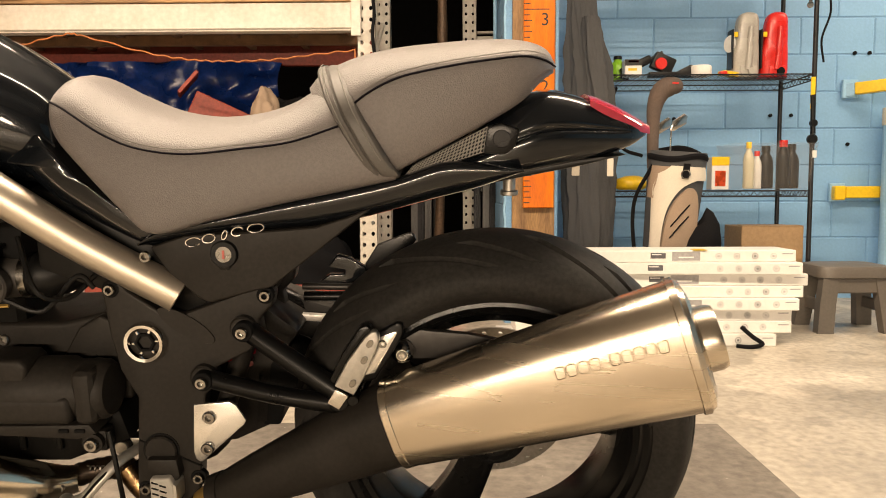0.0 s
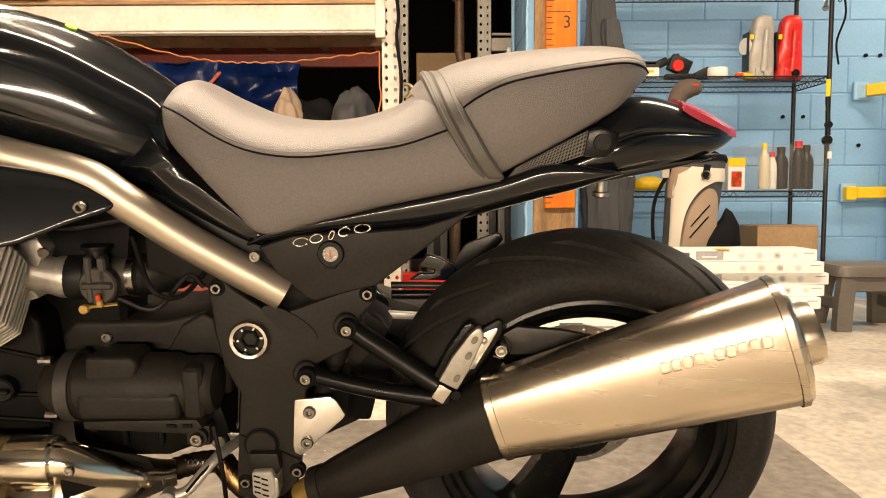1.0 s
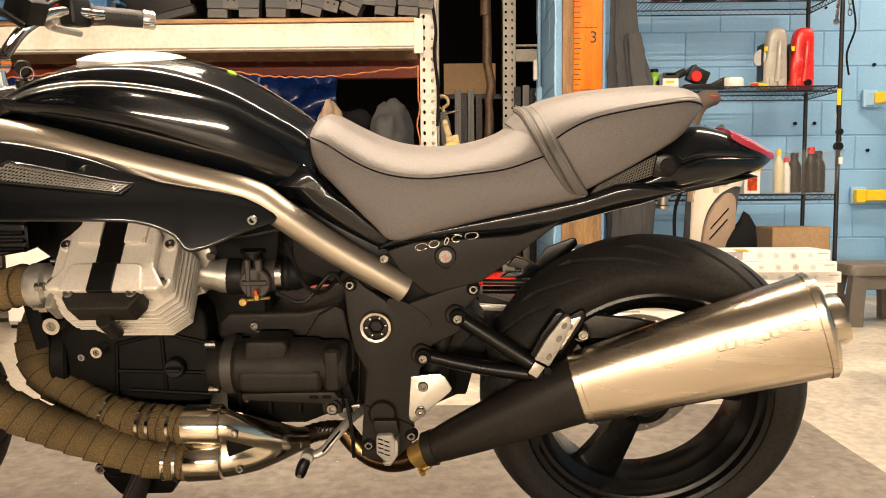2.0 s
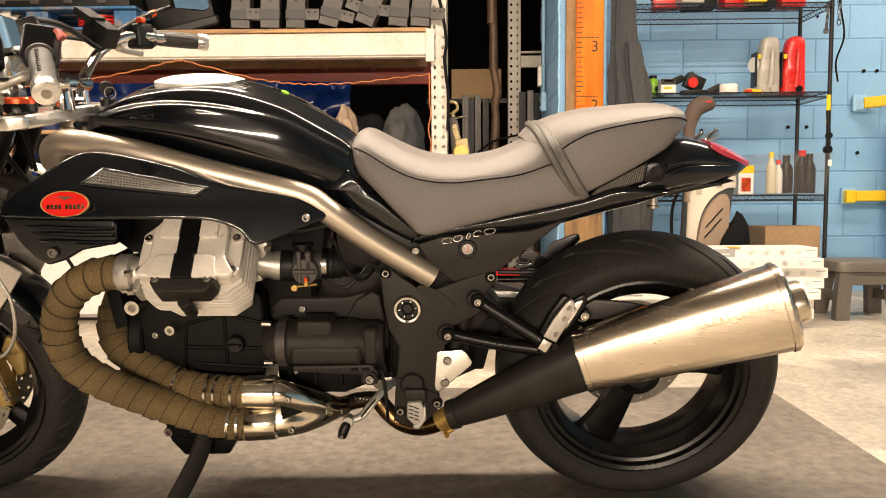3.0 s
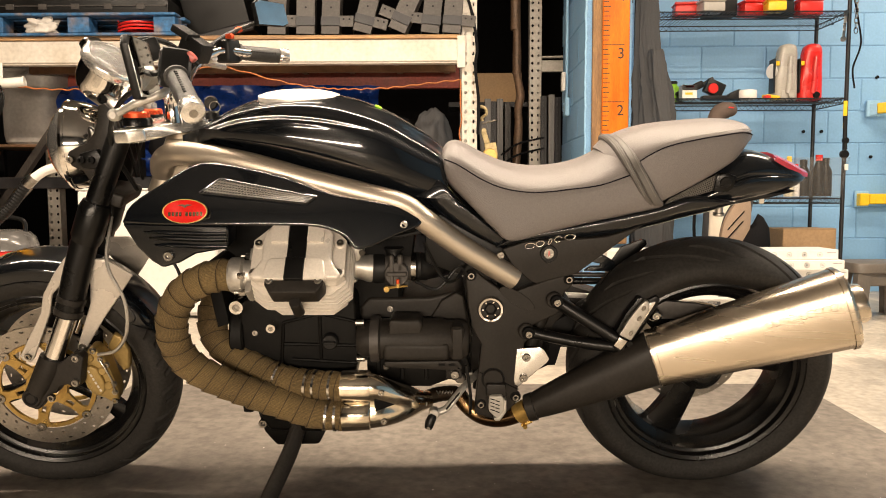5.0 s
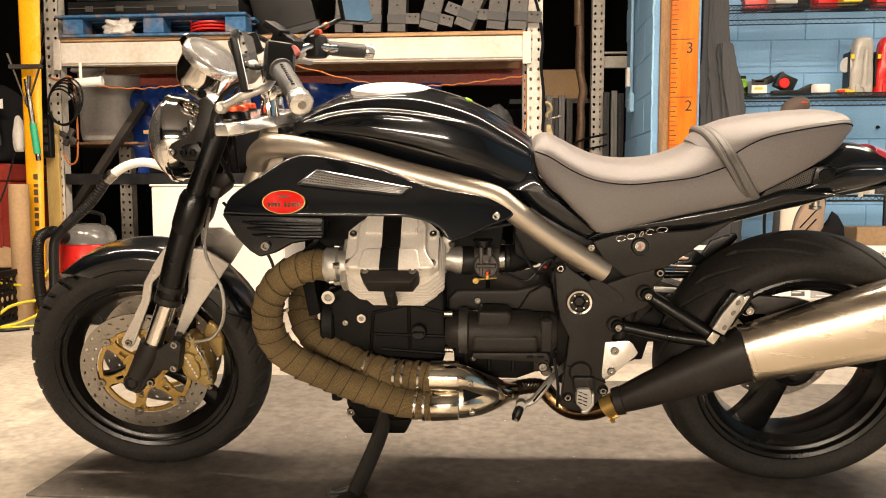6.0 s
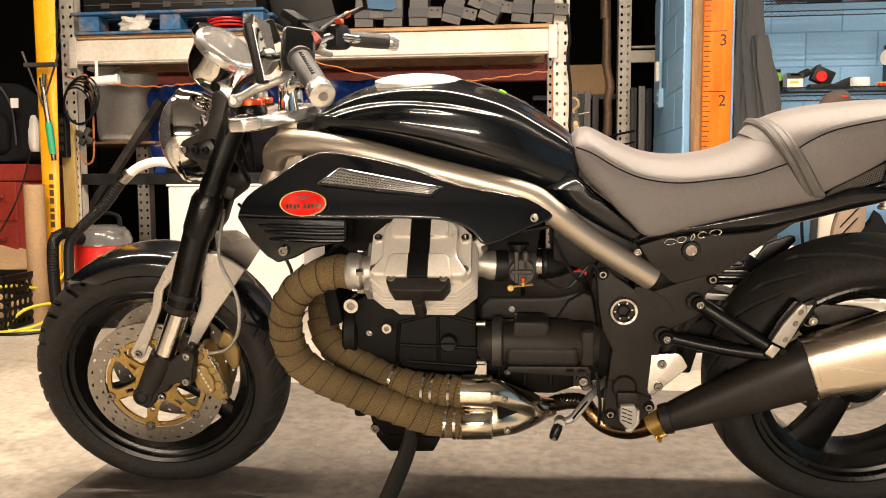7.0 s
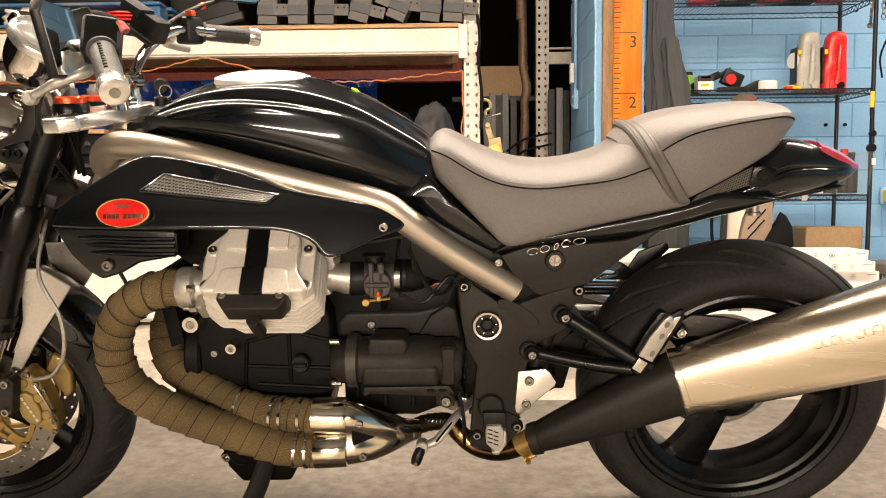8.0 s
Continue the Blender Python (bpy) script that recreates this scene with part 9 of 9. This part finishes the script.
single("black_strap", sweep(spline([(1.36, 3.5, 0.09), (1.4, 3.46, 0.05), (1.44, 3.45, 0.02), (1.38, 3.44, 0.008), (1.33, 3.47, 0.008)], 6), 0.01, 8), CLOTH_BLACK, pose(0, 0, FLOOR), "black strap lying beside the cartons", "strap")
stool = thing("step_stool", pose(2.06, 3.95, FLOOR), "taupe plastic folding step stool on the floor", "stool")
part("seat_top", loft([[(a * math.copysign(abs(math.cos(q)) ** 0.35, math.cos(q)), b * math.copysign(abs(math.sin(q)) ** 0.35, math.sin(q)), z) for q in np.linspace(0, 2 * math.pi, 41)[:-1]] for a, b, z in ((0.175, 0.13, 0.275), (0.19, 0.145, 0.28), (0.192, 0.147, 0.32), (0.185, 0.14, 0.335), (0.15, 0.11, 0.342))]), PLASTIC_BROWN, stool)
for sx in (-1, 1):
    for sy in (-1, 1):
        part("leg", loft([[(sx * (x + dx), sy * (y + dy), z) for dx, dy in ((-0.04, -0.028), (0.04, -0.028), (0.04, 0.028), (-0.04, 0.028))] for x, y, z in ((0.13, 0.1, 0.277), (0.15, 0.112, 0.14), (0.165, 0.13, 0.0))]), PLASTIC_BROWN, stool)
    part("side_brace", block(sx * 0.15 - 0.012, sx * 0.15 + 0.012, -0.1, 0.1, 0.1, 0.16, 0.006), PLASTIC_BROWN, stool)
part("front_brace", block(-0.12, 0.12, -0.125, -0.105, 0.2, 0.278, 0.006), PLASTIC_BROWN, stool)

# ---- right wall ----
for a, b, name in (((2.64, 5.02, 1.355), (3.3, 4.55, 1.4), "upper"), ((2.58, 5.0, 0.685), (3.5, 4.96, 0.69), "lower")):
    t = thing("wall_arm", pose(0, 0, 0), "yellow steel bracket arm fixed to the blue wall", "bracket", "yellow wall arms")
    d = Vector(b) - Vector(a)
    m = Matrix.Translation(a) @ d.to_track_quat("X", "Z").to_matrix().to_4x4()
    part("arm_bar", moved(block(0, d.length, -0.03, 0.03, -0.038, 0.038, 0.006), m), YELLOW, t)
    part("arm_plate", moved(block(-0.07, -0.001, -0.034, 0.034, -0.05, 0.042, 0.006), m), PALE_BLUE if name == "upper" else YELLOW, t)
    part("wall_plate", block(a[0] - 0.08, a[0] + 0.02, 5.02, 5.046, a[2] - 0.06, a[2] + 0.06, 0.004), PALE_BLUE, t)
stand_pipe = thing("stand_pipe", pose(2.83, 4.9, FLOOR), "pale blue painted pipe with taped top", "pipe")
part("pipe", turn([(0.05, 0), (0.06, 0), (0.06, 1.13), (0.05, 1.13)], 28, "z"), PALE_BLUE, stand_pipe)
part("tape", turn([(0.05, 1.131), (0.066, 1.131), (0.068, 1.15), (0.066, 1.17), (0.068, 1.2), (0.066, 1.24), (0.05, 1.24)], 28, "z"), CLOTH_CREAM, stand_pipe)
# no holes are cut: near-black discs carry their shade
for x, z in ((2.645, 1.59), (2.74, 1.59), (2.11, 1.19), (2.245, 1.19), (2.62, 1.0), (1.48, 1.17), (2.3, 1.98), (2.85, 2.02)):
    single("wall_hole", disc_body(0.012 if z < 1.8 else 0.008, WALL_Y - 0.006, WALL_Y + 0.012, 14, "y", (x, 0, z)), SHADE_AND_PART_BLACK, Matrix(), "drill hole in the blue wall, drawn as a near-black disc", "hole", "wall holes", kind="structure")
# ---- block courses of the blue walls ----
COURSE, LONG = 0.239, 0.478
START = -0.087


def piece_mesh(sx, sy, sz):
    bm = box(sx, sy, sz, 0, 0, 0, 0.004)
    me = bpy.data.meshes.new("block")
    bm.to_mesh(me)
    bm.free()
    me.materials.append(BLOCK_BLUE)
    return me


whole, half_block = piece_mesh(LONG - 0.008, 0.03, COURSE - 0.008), piece_mesh(LONG / 2 - 0.008, 0.03, COURSE - 0.008)
for row in range(15):
    z = START + row * COURSE
    shift = LONG / 2 if row % 2 else 0.0
    for k in range(8):
        x = 0.62 + shift + LONG * (k + 0.5)
        ob = new("block", whole)
        ob.parent, ob.location = blue_wall, (x, WALL_Y + 0.022, z)
    if shift:
        ob = new("block", half_block)
        ob.parent, ob.location = blue_wall, (0.62 + LONG / 4, WALL_Y + 0.022, z)
for row in range(15):
    z = START + row * COURSE
    y = 4.12 + (LONG / 2 if row % 2 else LONG) / 2
    first = True
    while y < WALL_Y - 0.02:
        small = row % 2 and first
        ob = new("block", half_block if small else whole)
        ob.parent, ob.matrix_basis = pier, pose(0.319, y, z, 0, 0, 90)
        y += LONG * (0.75 if small else 1.0)
        first = False
